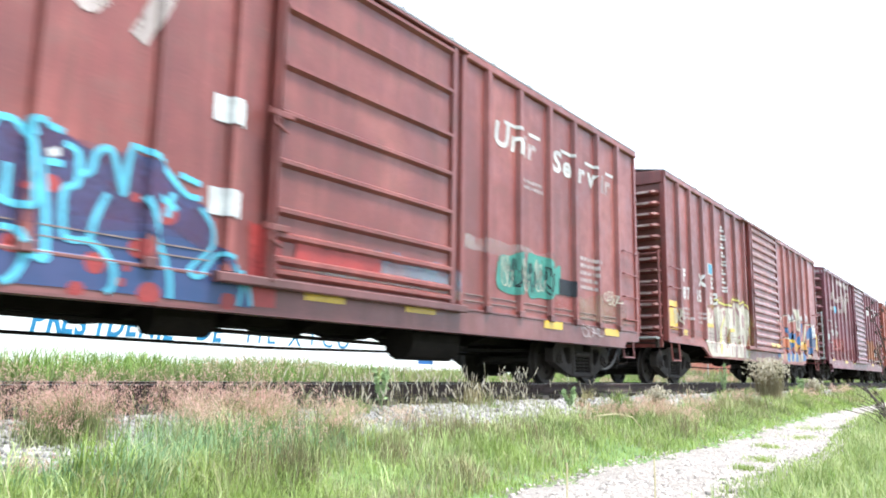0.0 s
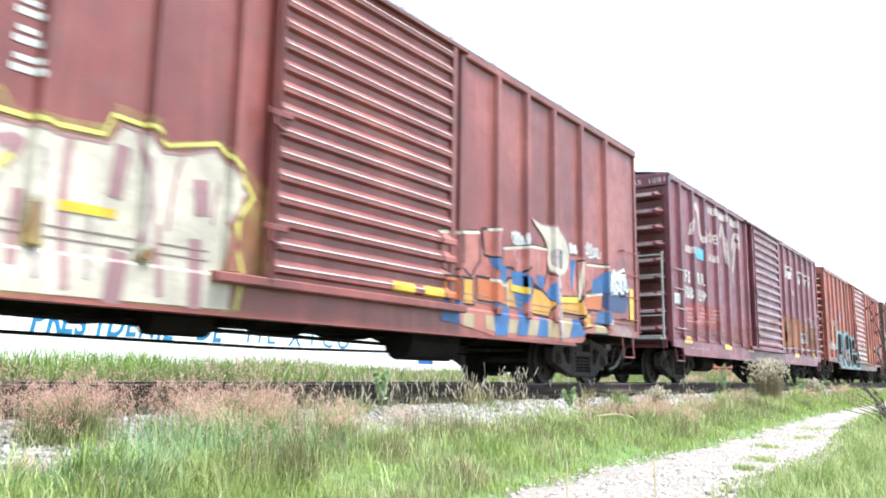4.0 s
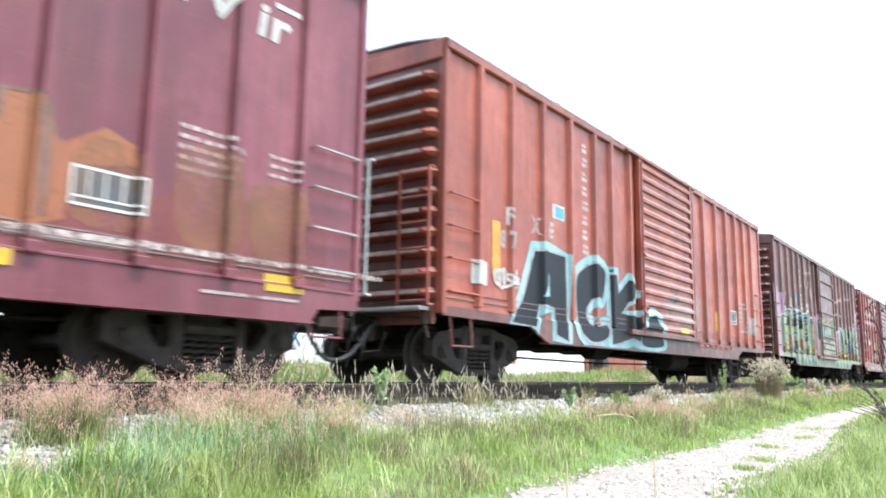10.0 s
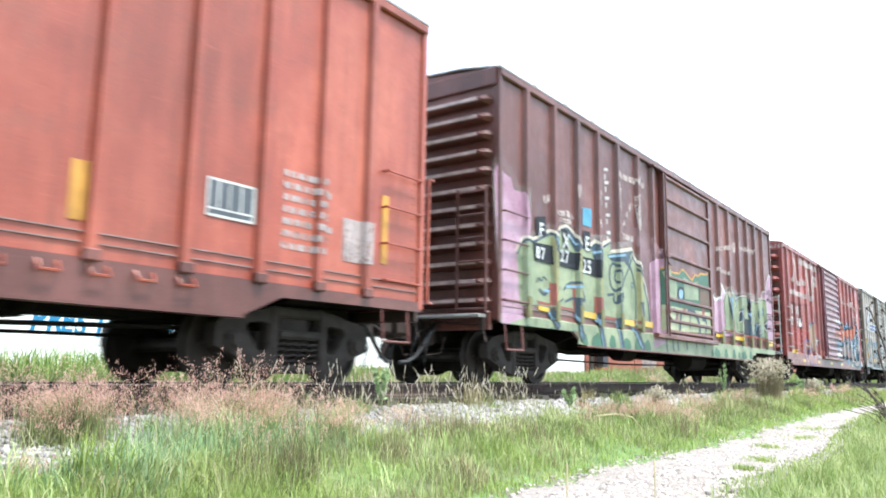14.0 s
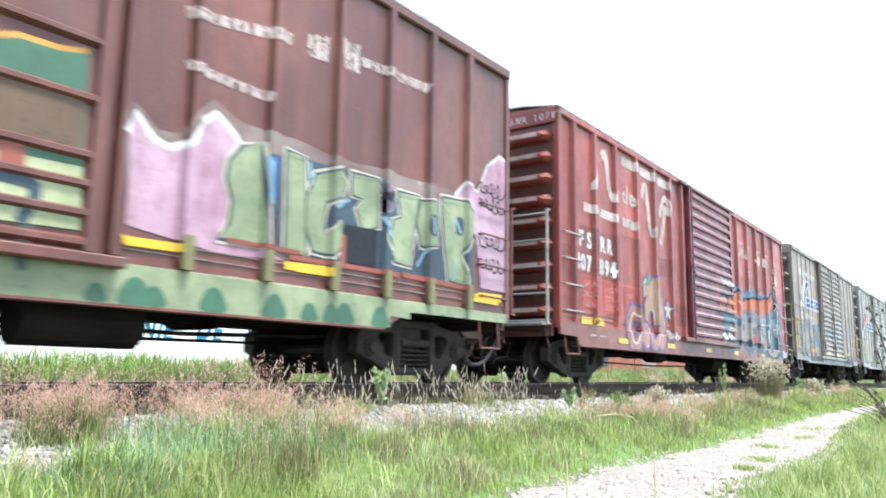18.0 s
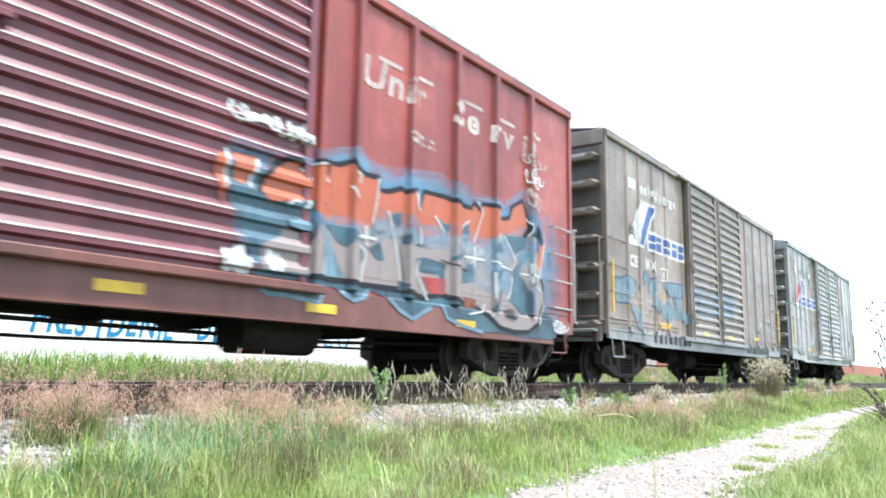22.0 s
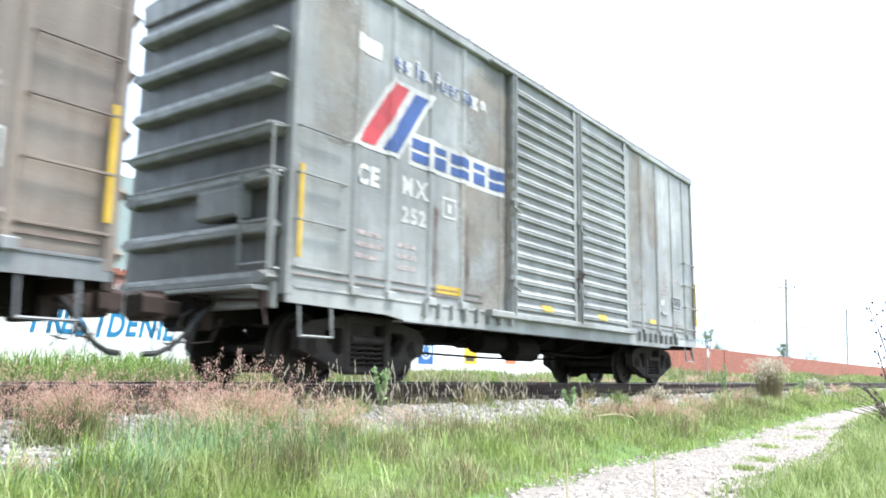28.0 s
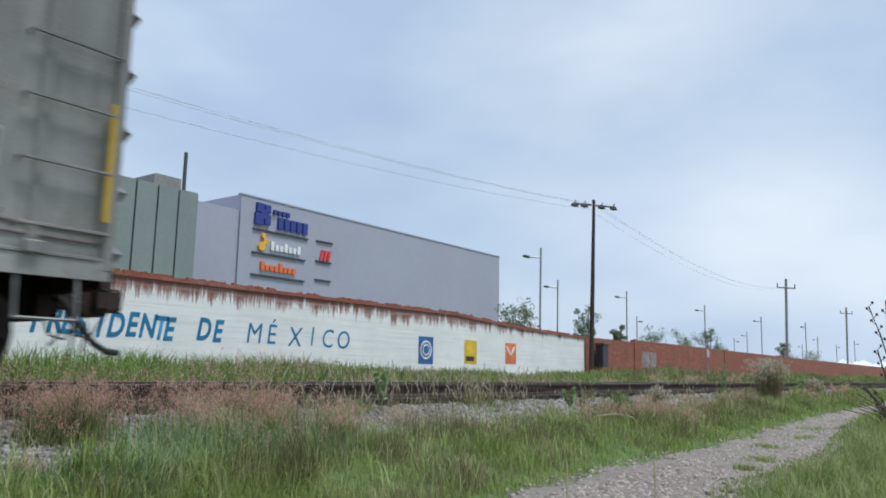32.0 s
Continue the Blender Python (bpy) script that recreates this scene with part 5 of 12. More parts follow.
def build_trees():
    bark = plain("tree_bark", (0.10, 0.08, 0.06), 0.9, 0.0, 0.4, 3.0)
    foliage = leaf_material("tree_leaves", [(0.0, (0.12, 0.165, 0.10)), (0.6, (0.20, 0.245, 0.16)), (1.0, (0.30, 0.33, 0.24))], 0.45)
    for x, y, h, w in ((68.4, 33.0, 7.2, 2.9), (75.0, 32.6, 5.6, 2.0), (51.9, 31.1, 5.6, 4.4), (106.0, 40.8, 7.6, 4.6), (128.0, 44.0, 8.8, 5.0), (131.5, 41.0, 8.6, 4.6), (135, 40, 6.4, 4.0), (147.3, 32.6, 7.2, 3.0), (200, 38, 7, 6), (212, 44, 7, 7)):
        t = thing("tree", "young broad-leaved tree with a thin open crown", "tree", at=(x, y, 0.5 - FALL * y))
        tr = Geo().tube([(0, 0, -0.3), (0.05, 0, h * 0.3), (0.0, 0.06, h * 0.55)], 0.07, 6)
        crown = []
        for i in range(22):
            a, u = i * 2.4, rng.random()
            r = w * (0.12 + 0.40 * rng.random()) * (1 - 0.45 * u)
            e = (math.cos(a) * r, math.sin(a) * r, h * (0.50 + 0.46 * u))
            tr.tube([(0, 0.03, h * 0.36), (e[0] * 0.5, e[1] * 0.5, (h * 0.38 + e[2]) / 2), e], 0.022, 4)
            crown.append(leaf_cluster(e, w * (0.10 + 0.12 * rng.random()), 95, 0.10))
        part("trunk", tr, bark, t)
        v = np.concatenate(crown)
        cr = stuff_mesh("crown", v, np.arange(len(v)).reshape(-1, 4), foliage, "", "")
        cr.parent = t
        del cr["kind"]
    # dry bushy clumps beside the path: rough stems with pale seed heads
    dry = leaf_material("dry_bush", [(0.0, (0.12, 0.12, 0.05)), (0.6, (0.25, 0.20, 0.12)), (1.0, (0.38, 0.30, 0.20))])
    head = leaf_material("pale_bush_heads", [(0.0, (0.34, 0.29, 0.20)), (0.6, (0.50, 0.45, 0.35)), (1.0, (0.64, 0.59, 0.48))], 0.4)
    for x0, y0, r, h, k in ((20.6, 4.95, 0.42, 1.12, 460), (12.9, 4.9, 0.16, 0.4, 110), (27.5, 5.2, 0.3, 0.6, 160)):
        b = thing("dry_bush", "straw-coloured bushy weed with pale seed heads", "bush", at=(x0, y0, float(ground_z(x0, y0))))
        x, y = r * 0.35 * rng.standard_normal(k), r * 0.35 * rng.standard_normal(k)
        hh = h * (0.35 + 0.6 * rng.random(k) ** 0.7)
        v, f = blades(x, y, np.zeros(k), hh, 0.05 + 0.38 * rng.random(k), np.full(k, 0.010))
        tips = v.reshape(-1, 5, 3)[:, 4]
        st = stuff_mesh("stem_clump", v, f, dry, "", "")
        st.parent = b
        del st["kind"]
        v = np.concatenate([leaf_cluster(p, 0.045, 6, 0.022) for p in tips])
        hd = stuff_mesh("seed_head_cloud", v, np.arange(len(v)).reshape(-1, 4), head, "", "")
        hd.parent = b
        del hd["kind"]
    # broad-leaved weeds by the ballast
    fresh = leaf_material("weed_leaves", [(0.0, (0.15, 0.24, 0.09)), (1.0, (0.34, 0.44, 0.22))])
    for x0, y0, h in ((7.02, 6.06, 0.56), (20.4, 6.0, 0.85), (10.6, 5.4, 0.3), (24.0, 4.9, 0.6)):
        z0 = float(ground_z(x0, y0))
        w = thing("weed", "leafy green weed growing in the ballast", "weed", at=(x0, y0, z0))
        vv = []
        for i in range(7):
            a = i * 2.1
            e = Vector((math.cos(a) * 0.09, math.sin(a) * 0.09, h * (0.6 + 0.4 * rng.random())))
            part("stem", Geo().tube([(0, 0, -0.03), (e.x * 0.4, e.y * 0.4, e.z * 0.6), e], 0.005, 4), fresh, w)
            for u in (0.35, 0.5, 0.65, 0.8, 0.95, 1.0):
                vv.append(leaf_cluster((e.x * u, e.y * u, e.z * u), 0.035, 5, 0.035))
        v = np.concatenate(vv)
        lf = stuff_mesh("leaves", v, np.arange(len(v)).reshape(-1, 4), fresh, "", "")
        lf.parent = w
        del lf["kind"]
    # bare dark shrub on the near verge of the far path
    twig = plain("dark_twigs", (0.06, 0.042, 0.036), 0.9)
    sx, sy = 16.15, 1.78
    sh = thing("bare_shrub", "dark leafless shrub with tall dead stalks", "shrub", at=(sx, sy, float(ground_z(sx, sy))))
    g = Geo()
    for i in range(40):
        a, r2 = rng.random() * 6.28, 0.25 + 0.6 * rng.random()
        top = 0.15 + 0.75 * rng.random()
        g.tube([(0, 0, -0.05), (math.cos(a) * r2 * 0.5, math.sin(a) * r2 * 0.5, top * 0.75), (math.cos(a) * r2, math.sin(a) * r2, top)], 0.007, 4)
    part("twigs", g, twig, sh)
    # across the path's line, so that the stalks stand side by side
    for dx, h, foot in ((0.02, 2.36, 0.0), (-0.30, 2.24, 1.25), (-0.20, 1.45, 0.5), (0.2, 1.9, 0.2), (-0.45, 0.75, 0.1)):
        at = lambda u, z: (0.59 * u, -0.81 * u, z)
        root = 0.02 * foot / 2.36
        st = Geo().tube([at(root, foot - 0.05), at(root + (dx - root) * 0.45, foot + (h - foot) * 0.5), at(dx, h)], 0.013, 5)
        for k in range(6):
            z = foot + (h - foot) * (0.45 + 0.11 * k)
            u0 = root + (dx - root) * (0.45 + 0.11 * k)
            e = Vector(at(u0 + (0.07 if k % 2 else -0.07), z + 0.07))
            st.tube([at(u0, z), e], 0.006, 4)
            st.box(e.x - 0.02, e.x + 0.02, e.y - 0.02, e.y + 0.02, e.z - 0.015, e.z + 0.03, 0.008)
        part("dead_stalk", st, twig, sh)
    # single dry stalks by the path
    straw = plain("dry_stalk", (0.40, 0.34, 0.20), 0.8)
    z0 = float(ground_z(9.2, 3.9))
    s = thing("bent_stalk", "long pale bent stalk lying over the grass", "plant", at=(9.2, 3.9, z0))
    part("stem", Geo().tube([(-0.35, 0.25, 0.22), (-0.1, 0.1, 0.24), (0.1, -0.02, 0.20), (0.22, -0.08, 0.08), (0.25, -0.10, -0.02)], 0.007, 5), straw, s)
    for x0, y0, h in ((4.55, 2.35, 0.32), (5.15, 2.0, 0.34)):
        z0 = float(ground_z(x0, y0))
        s = thing("dry_stalk", "single upright straw-coloured stalk in the gravel", "plant", at=(x0, y0, z0))
        part("stem", Geo().tube([(0, 0, -0.03), (0.01, 0, h * 0.5), (0.03, 0.01, h)], 0.006, 5), straw, s)


# ---- the train ----
# a car's own space: x from its leading end backwards, y = -1.5 is the side that faces the footpath, z = 0 at the rail head
SIDE = -1.50
POST_D = 0.075
LONG = dict(L=16.47, door=(6.68, 9.93), posts=[0.66, 1.56, 2.46, 3.40, 4.36, 5.42, 6.26, 10.16, 10.85, 11.78, 12.76, 13.68, 14.62, 15.52], trucks=(1.52, 14.8))
SHORT = dict(L=12.98, door=(4.42, 8.83), posts=[1.0, 1.64, 2.45, 3.2, 4.20, 9.06, 9.72, 10.60, 11.52, 12.32], trucks=(1.78, 11.3), eave=4.92, door_top=4.80)
EAVE, DOOR_Z0, DOOR_Z1, SILL_TOP = 4.80, 1.08, 4.68, 1.06


def side_depth(spec, x, z):
    """How far the side stands out at x, z: sheet, post, sill or door, without jumps."""
    d0, d1 = spec["door"]
    base = min(1.0, max(0.0, (SILL_TOP - z) / 0.03)) * 0.03
    for p in spec["posts"]:
        a = abs(x - p)
        if a < 0.10 and z > SILL_TOP:
            base = max(base, spec.get("post_d", POST_D) * min(1.0, (0.10 - a) / 0.045))
    inside = min(1.0, max(0.0, min(x - d0 + 0.03, d1 + 0.03 - x) / 0.03)) * min(1.0, max(0.0, min(z - DOOR_Z0 + 0.02, spec.get("door_top", DOOR_Z1) + 0.02 - z) / 0.02))
    if inside > 0:
        door = 0.085
        if spec["style"] != "panel":
            u = ((z - DOOR_Z0) / spec["pitch"]) % 1
            door += 0.046 * min(1.0, max(0.0, min((u - 0.16) / 0.10, (0.84 - u) / 0.34)))
        base = max(base, door * inside)
    return base


def cuts(spec, xa, xb):
    c = []
    for p in spec["posts"]:
        c += [q for q in (p - 0.10, p - 0.055, p + 0.055, p + 0.10) if xa < q < xb]
    return c


def drape(name, me, spec, material, car, label="", lift=0.006):
    """Lays a flat drawing (x along, y up) on the side of a car, over its posts, sill and door."""
    bm = bmesh.new()
    bm.from_mesh(me)
    wide, along = spec.get("lay", (1.0, 0.0))
    for v in bm.verts:
        v.co.x = v.co.x * wide + along
    xs = [v.co.x for v in bm.verts]
    ys = [v.co.y for v in bm.verts]
    if not xs:
        bm.free()
        return None
    d0, d1 = spec["door"]
    for q in cuts(spec, min(xs), max(xs)) + [e for e in (d0 - 0.03, d0, d1, d1 + 0.03) if min(xs) < e < max(xs)]:
        bmesh.ops.bisect_plane(bm, geom=bm.verts[:] + bm.edges[:] + bm.faces[:], plane_co=(q, 0, 0), plane_no=(1, 0, 0))
    rows = [r for r in (SILL_TOP - 0.03, SILL_TOP) if min(ys) < r < max(ys)]
    if max(xs) > d0 and min(xs) < d1:
        rows += [r for r in (DOOR_Z0 - 0.02, DOOR_Z0, DOOR_Z1, DOOR_Z1 + 0.02) if min(ys) < r < max(ys)]
    if spec["style"] != "panel" and max(xs) > d0 and min(xs) < d1:
        k = 0
        while DOOR_Z0 + k * spec["pitch"] < DOOR_Z1:
            rows += [r for r in (DOOR_Z0 + (k + u) * spec["pitch"] for u in (0.16, 0.26, 0.50, 0.84)) if min(ys) < r < max(ys)]
            k += 1
    for q in rows:
        bmesh.ops.bisect_plane(bm, geom=bm.verts[:] + bm.edges[:] + bm.faces[:], plane_co=(0, q, 0), plane_no=(0, 1, 0))
    # nothing is painted below the sill's edge
    if min(ys) < 1.0:
        ze, zm = spec.get("sill", (0.92, 0.70))
        a, b = spec.get("drop", (2.35, 2.85))
        for q in (a, b, spec["L"] - b, spec["L"] - a):
            bmesh.ops.bisect_plane(bm, geom=bm.verts[:] + bm.edges[:] + bm.faces[:], plane_co=(q, 0, 0), plane_no=(1, 0, 0))
        for q in (ze - 0.02, zm + 0.01):
            bmesh.ops.bisect_plane(bm, geom=bm.verts[:] + bm.edges[:] + bm.faces[:], plane_co=(0, q, 0), plane_no=(0, 1, 0))
        gone = []
        for f in bm.faces:
            c = f.calc_center_median()
            edge = float(np.interp(c.x, [0, a, b, spec["L"] - b, spec["L"] - a, spec["L"]], [ze - 0.02, ze - 0.02, zm, zm, ze - 0.02, ze - 0.02]))
            if c.y < edge:
                gone.append(f)
        bmesh.ops.delete(bm, geom=gone, context="FACES")
    for v in bm.verts:
        x, z = v.co.x, v.co.y
        v.co = (x, SIDE - side_depth(spec, x, z) - lift, z)
    out = bpy.data.meshes.new(name)
    bm.to_mesh(out)
    bm.free()
    out.materials.append(material)
    ob = new(name, out)
    ob.parent = car
    return tagged(ob, label)


def flat_mesh(rings):
    """Filled flat shapes from rings of (x, z)."""
    g = Geo()
    for r in rings:
        g.add([(x, z, 0) for x, z in r], [tuple(range(len(r)))])
    me = bpy.data.meshes.new("shape")
    me.from_pydata(g.v, [], g.f)
    bm = bmesh.new()
    bm.from_mesh(me)
    bmesh.ops.remove_doubles(bm, verts=bm.verts[:], dist=1e-5)
    bmesh.ops.triangulate(bm, faces=bm.faces[:], ngon_method="EAR_CLIP")
    bm.to_mesh(me)
    bm.free()
    return me


def smooth_ring(pts, closed=True, steps=5):
    """A soft line through the points."""
    out, k = [], len(pts)
    for i in range(k if closed else k - 1):
        p = [Vector(pts[(i + d) % k] if closed else pts[min(max(i + d, 0), k - 1)]) for d in (-1, 0, 1, 2)]
        for s in range(steps):
            t = s / steps
            q = 0.5 * ((2 * p[1]) + (p[2] - p[0]) * t + (2 * p[0] - 5 * p[1] + 4 * p[2] - p[3]) * t * t + (3 * p[1] - p[0] - 3 * p[2] + p[3]) * t ** 3)
            out.append((q.x, q.y))
    if not closed:
        out.append(tuple(pts[-1]))
    return out


def stroke(pts, w, soft=True):
    """A brushed line of width w along the points, as one strip of four-sided pieces."""
    pts = smooth_ring(pts, False, 4) if soft and len(pts) > 2 else pts
    p = [Vector(q) for q in pts]
    left, right = [], []
    for i, q in enumerate(p):
        d = p[min(i + 1, len(p) - 1)] - p[max(i - 1, 0)]
        d = d.normalized() if d.length > 1e-6 else Vector((1, 0))
        n = Vector((-d.y, d.x)) * w / 2
        e = d * (w * 0.3 if i == len(p) - 1 else -w * 0.3 if i == 0 else 0)
        left.append(tuple(q + n + e)), right.append(tuple(q - n + e))
    return [[left[i], right[i], right[i + 1], left[i + 1]] for i in range(len(p) - 1)]


def text_mesh(body, size, sx=1.0, bold=0.0):
    cu = bpy.data.curves.new("lettering", "FONT")
    cu.body, cu.size, cu.resolution_u, cu.offset = body, size, 3, bold
    tmp = bpy.data.objects.new("lettering", cu)
    scene.collection.objects.link(tmp)
    bpy.context.view_layer.update()
    me = bpy.data.meshes.new_from_object(tmp.evaluated_get(bpy.context.evaluated_depsgraph_get()))
    bpy.data.objects.remove(tmp)
    bpy.data.curves.remove(cu)
    me.transform(Matrix.Diagonal((sx, 1, 1, 1)))
    return me


def letters(car, spec, body, x, z, size, material, name="lettering", sx=1.0, bold=0.0, lift=0.006, turn=0, slant=0.0):
    """Painted letters, each its own part."""
    for ch in body:
        if ch == " ":
            x += 0.3 * size
            continue
        me = text_mesh(ch, size, sx, bold)
        xs = [v.co.x for v in me.vertices]
        wide = max(xs) - min(xs)
        me.transform(Matrix.Translation((-min(xs), 0, 0)))
        if slant:
            me.transform(Matrix(((1, slant, 0, 0), (0, 1, 0, 0), (0, 0, 1, 0), (0, 0, 0, 1))))
        me.transform(pose(x, z, 0, 0, 0, turn))
        drape(name, me, spec, material, car, "", lift)
        x += wide + 0.13 * size


def patch(car, spec, name, rings, material, lift=0.006, label=""):
    return drape(name, flat_mesh(rings), spec, material, car, label, lift)


def cloud(car, spec, name, ring, material, lift=0.006, steps=4, inset=0.06):
    """Overspray that thins out towards its rim: shrinking layers one over another."""
    pts = [Vector(p) for p in smooth_ring(ring, True, 3)]
    k = len(pts)
    area = sum(pts[i].x * pts[(i + 1) % k].y - pts[(i + 1) % k].x * pts[i].y for i in range(k))
    r = random.Random(k)
    for s in range(steps):
        layer = []
        for i in range(k):
            d = pts[(i + 1) % k] - pts[i - 1]
            n = Vector((-d.y, d.x)).normalized() * (1 if area > 0 else -1)
            q = pts[i] + n * (inset * s + 0.10 * (r.random() - 0.4))
            layer.append((q.x, q.y))
        patch(car, spec, name, [layer], material, lift + 0.0005 * s)


def rect(x0, x1, z0, z1):
    return [(x0, z0), (x1, z0), (x1, z1), (x0, z1)]


def bars(car, spec, x, z, w, rows, material, h=0.07, gap=0.13):
    """Stencilled small print that cannot be read: one broken bar a row."""
    rr = random.Random(int(x * 100))
    rings = []
    for i in range(rows):
        a = x
        while a < x + w * (0.7 + 0.3 * rr.random()):
            b = a + 0.05 + 0.09 * rr.random()
            rings.append(rect(a, b, z - i * gap, z - i * gap + h))
            a = b + 0.035
    return tagged(patch(car, spec, "small_print", rings, material), kind="stuff")


# ---- bogie, shared by all cars ----
def bogie_meshes():
    # cast side frame: one plate with two side windows and an opening for the springs
    def half(sign):
        ring = [(0.34, 0.86), (0.55, 0.80), (1.02, 0.72), (1.14, 0.62), (1.14, 0.40), (0.98, 0.34), (0.62, 0.20), (0.34, 0.13)]
        hole = [(0.44, 0.66), (0.52, 0.68), (0.72, 0.66), (0.76, 0.60), (0.62, 0.40), (0.54, 0.34), (0.46, 0.36), (0.44, 0.42)]
        g = Geo()
        k = len(ring)
        vs = []
        for y, grow in ((-0.085, 0.0), (-0.06, 0.02), (0.07, 0.02)):
            vs += [(sign * x, y, z) for x, z in ring] + [(sign * (0.58 + (x - 0.58) * (1 - grow * 3)), y, 0.52 + (z - 0.52) * (1 - grow * 3)) for x, z in hole]
        order = [0, 1, 2, 3, 4, 5, 6, 7]
        fs = []
        for a in range(k):
            b = (a + 1) % k
            fs.append((order[a], order[b], k + b, k + a))
            for lv in (0, 1):
                o, q = 2 * k * lv, 2 * k * (lv + 1)
                fs += [(o + a, o + b, q + b, q + a), (o + k + a, q + k + a, q + k + b, o + k + b)]
            fs.append((4 * k + a, 4 * k + k + a, 4 * k + k + b, 4 * k + b))
        return g.add(vs, fs)

    fr = Geo()
    for sg in (-1, 1):
        h = half(sg)
        fr.add(h.v, h.f)
        fr.disc((sg * 1.0, -0.085, 0.52), 0.05, 0.02, 1, 8)
        fr.box(sg * 0.37 - 0.05, sg * 0.37 + 0.05, -0.11, 0.07, 0.16, 0.80, 0.02)
    fr.box(-0.34, 0.34, -0.085, 0.07, 0.74, 0.86, 0.03)
    fr.box(-0.34, 0.34, -0.10, 0.09, 0.12, 0.22, 0.03)
    fr.box(-0.30, 0.30, -0.12, 0.05, 0.50, 0.60, 0.03)
    frame_me = (Geo().box(-0.22, 0.22, -1.0, 1.0, 0.46, 0.76, 0.04).box(-0.34, 0.34, -0.36, 0.36, 0.70, 0.92, 0.03).mesh("bogie", TRUCK), fr.mesh("side_frame", TRUCK))
    w = Geo()
    for s in (-1, 1):
        w.lathe([(0.0, s * 0.80), (0.12, s * 0.80), (0.13, s * 0.77), (0.34, s * 0.755), (0.36, s * 0.80), (0.418, s * 0.795), (0.423, s * 0.715), (0.448, s * 0.70), (0.448, s * 0.675), (0.36, s * 0.67), (0.33, s * 0.71), (0.13, s * 0.70), (0.09, s * 0.66)], 0, 0, 28)
        for a in range(5):
            ang = a * math.tau / 5
            w.box(0.22 * math.cos(ang) - 0.035, 0.22 * math.cos(ang) + 0.035, min(s * 0.76, s * 0.80), max(s * 0.76, s * 0.80), 0.22 * math.sin(ang) - 0.035, 0.22 * math.sin(ang) + 0.035)
    w.lathe([(0.085, -0.68), (0.075, 0.0), (0.085, 0.68)], 0, 0, 12)
    wheel_me = w.mesh("wheelset", WHEEL)
    cap = Geo().disc((0, 0, 0), 0.115, 0.16, 1, 14).disc((0, -0.09, 0), 0.07, 0.06, 1, 10)
    for a in (0.5, 2.6, 4.7):
        cap.disc((0.075 * math.cos(a), -0.09, 0.075 * math.sin(a)), 0.018, 0.05, 1, 6)
    cap_me = cap.mesh("axle_box", TRUCK)
    sp = Geo()
    for x in (-0.24, -0.08, 0.08, 0.24):
        pts = [(x + 0.072 * math.cos(a * 0.9), 0.072 * math.sin(a * 0.9), 0.22 + 0.28 * a / 32) for a in range(33)]
        sp.tube(pts, 0.016, 5)
    return frame_me, wheel_me, cap_me, sp.mesh("spring_nest", TRUCK), \
        Geo().box(-0.07, 0.07, -0.92, 0.92, -0.16, 0.22, 0.02).mesh("brake_beam", TRUCK)


WHEELS = []


def add_bogies(car, xs, meshes):
    for x in xs:
        b = part("bogie", meshes[0][0], None, car, "sooty cast-steel three-piece bogie")
        b.location = (x, 0, 0)
        for dx in (-0.86, 0.86):
            w = part("wheelset", meshes[1], None, b)
            w.location = (dx, 0, 0.42)
            WHEELS.append((w, dx))
            for s in (-1, 1):
                c = part("axle_box", meshes[2], None, b)
                c.location = (dx * 1.06, s * 1.04, 0.46)
                c.rotation_euler = (0, 0, 0 if s < 0 else math.pi)
        for s in (-1, 1):
            part("side_frame", meshes[0][1], None, b).location = (0, s * 1.0, 0)
            part("spring_nest", meshes[3], None, b).location = (0, s * 1.0, 0)
            part("brake_beam", meshes[4], None, b).location = (s * 0.42, 0, 0.36)


# ---- the body ----
def sill_ring(spec):
    """The lower outline of the side: shallow over the bogies, deep between."""
    L = spec["L"]
    z_end, z_mid = spec.get("sill", (0.92, 0.70))
    a, b = spec.get("drop", (2.35, 2.85))
    return [(0.0, SILL_TOP - 0.02), (0.0, z_end), (a, z_end - 0.02), (b, z_mid), (L - b, z_mid), (L - a, z_end - 0.02), (L, z_end), (L, SILL_TOP - 0.02)]


def end_ladder(car, x, y0, y1, z0, z1, rungs, material, label=""):
    lad = Geo()
    for y in (y0, y1):
        lad.tube([(x + 0.09, y, z1), (x, y, z1), (x, y, z0), (x + 0.09, y, z0)], 0.026, 6)
    la = part("end_ladder", lad, material, car, label)
    for i in range(rungs):
        z = z0 + 0.06 + (z1 - z0 - 0.12) * i / (rungs - 1)
        part("rung", Geo().tube([(x, y0, z), (x, y1, z)], 0.02, 6), material, la)


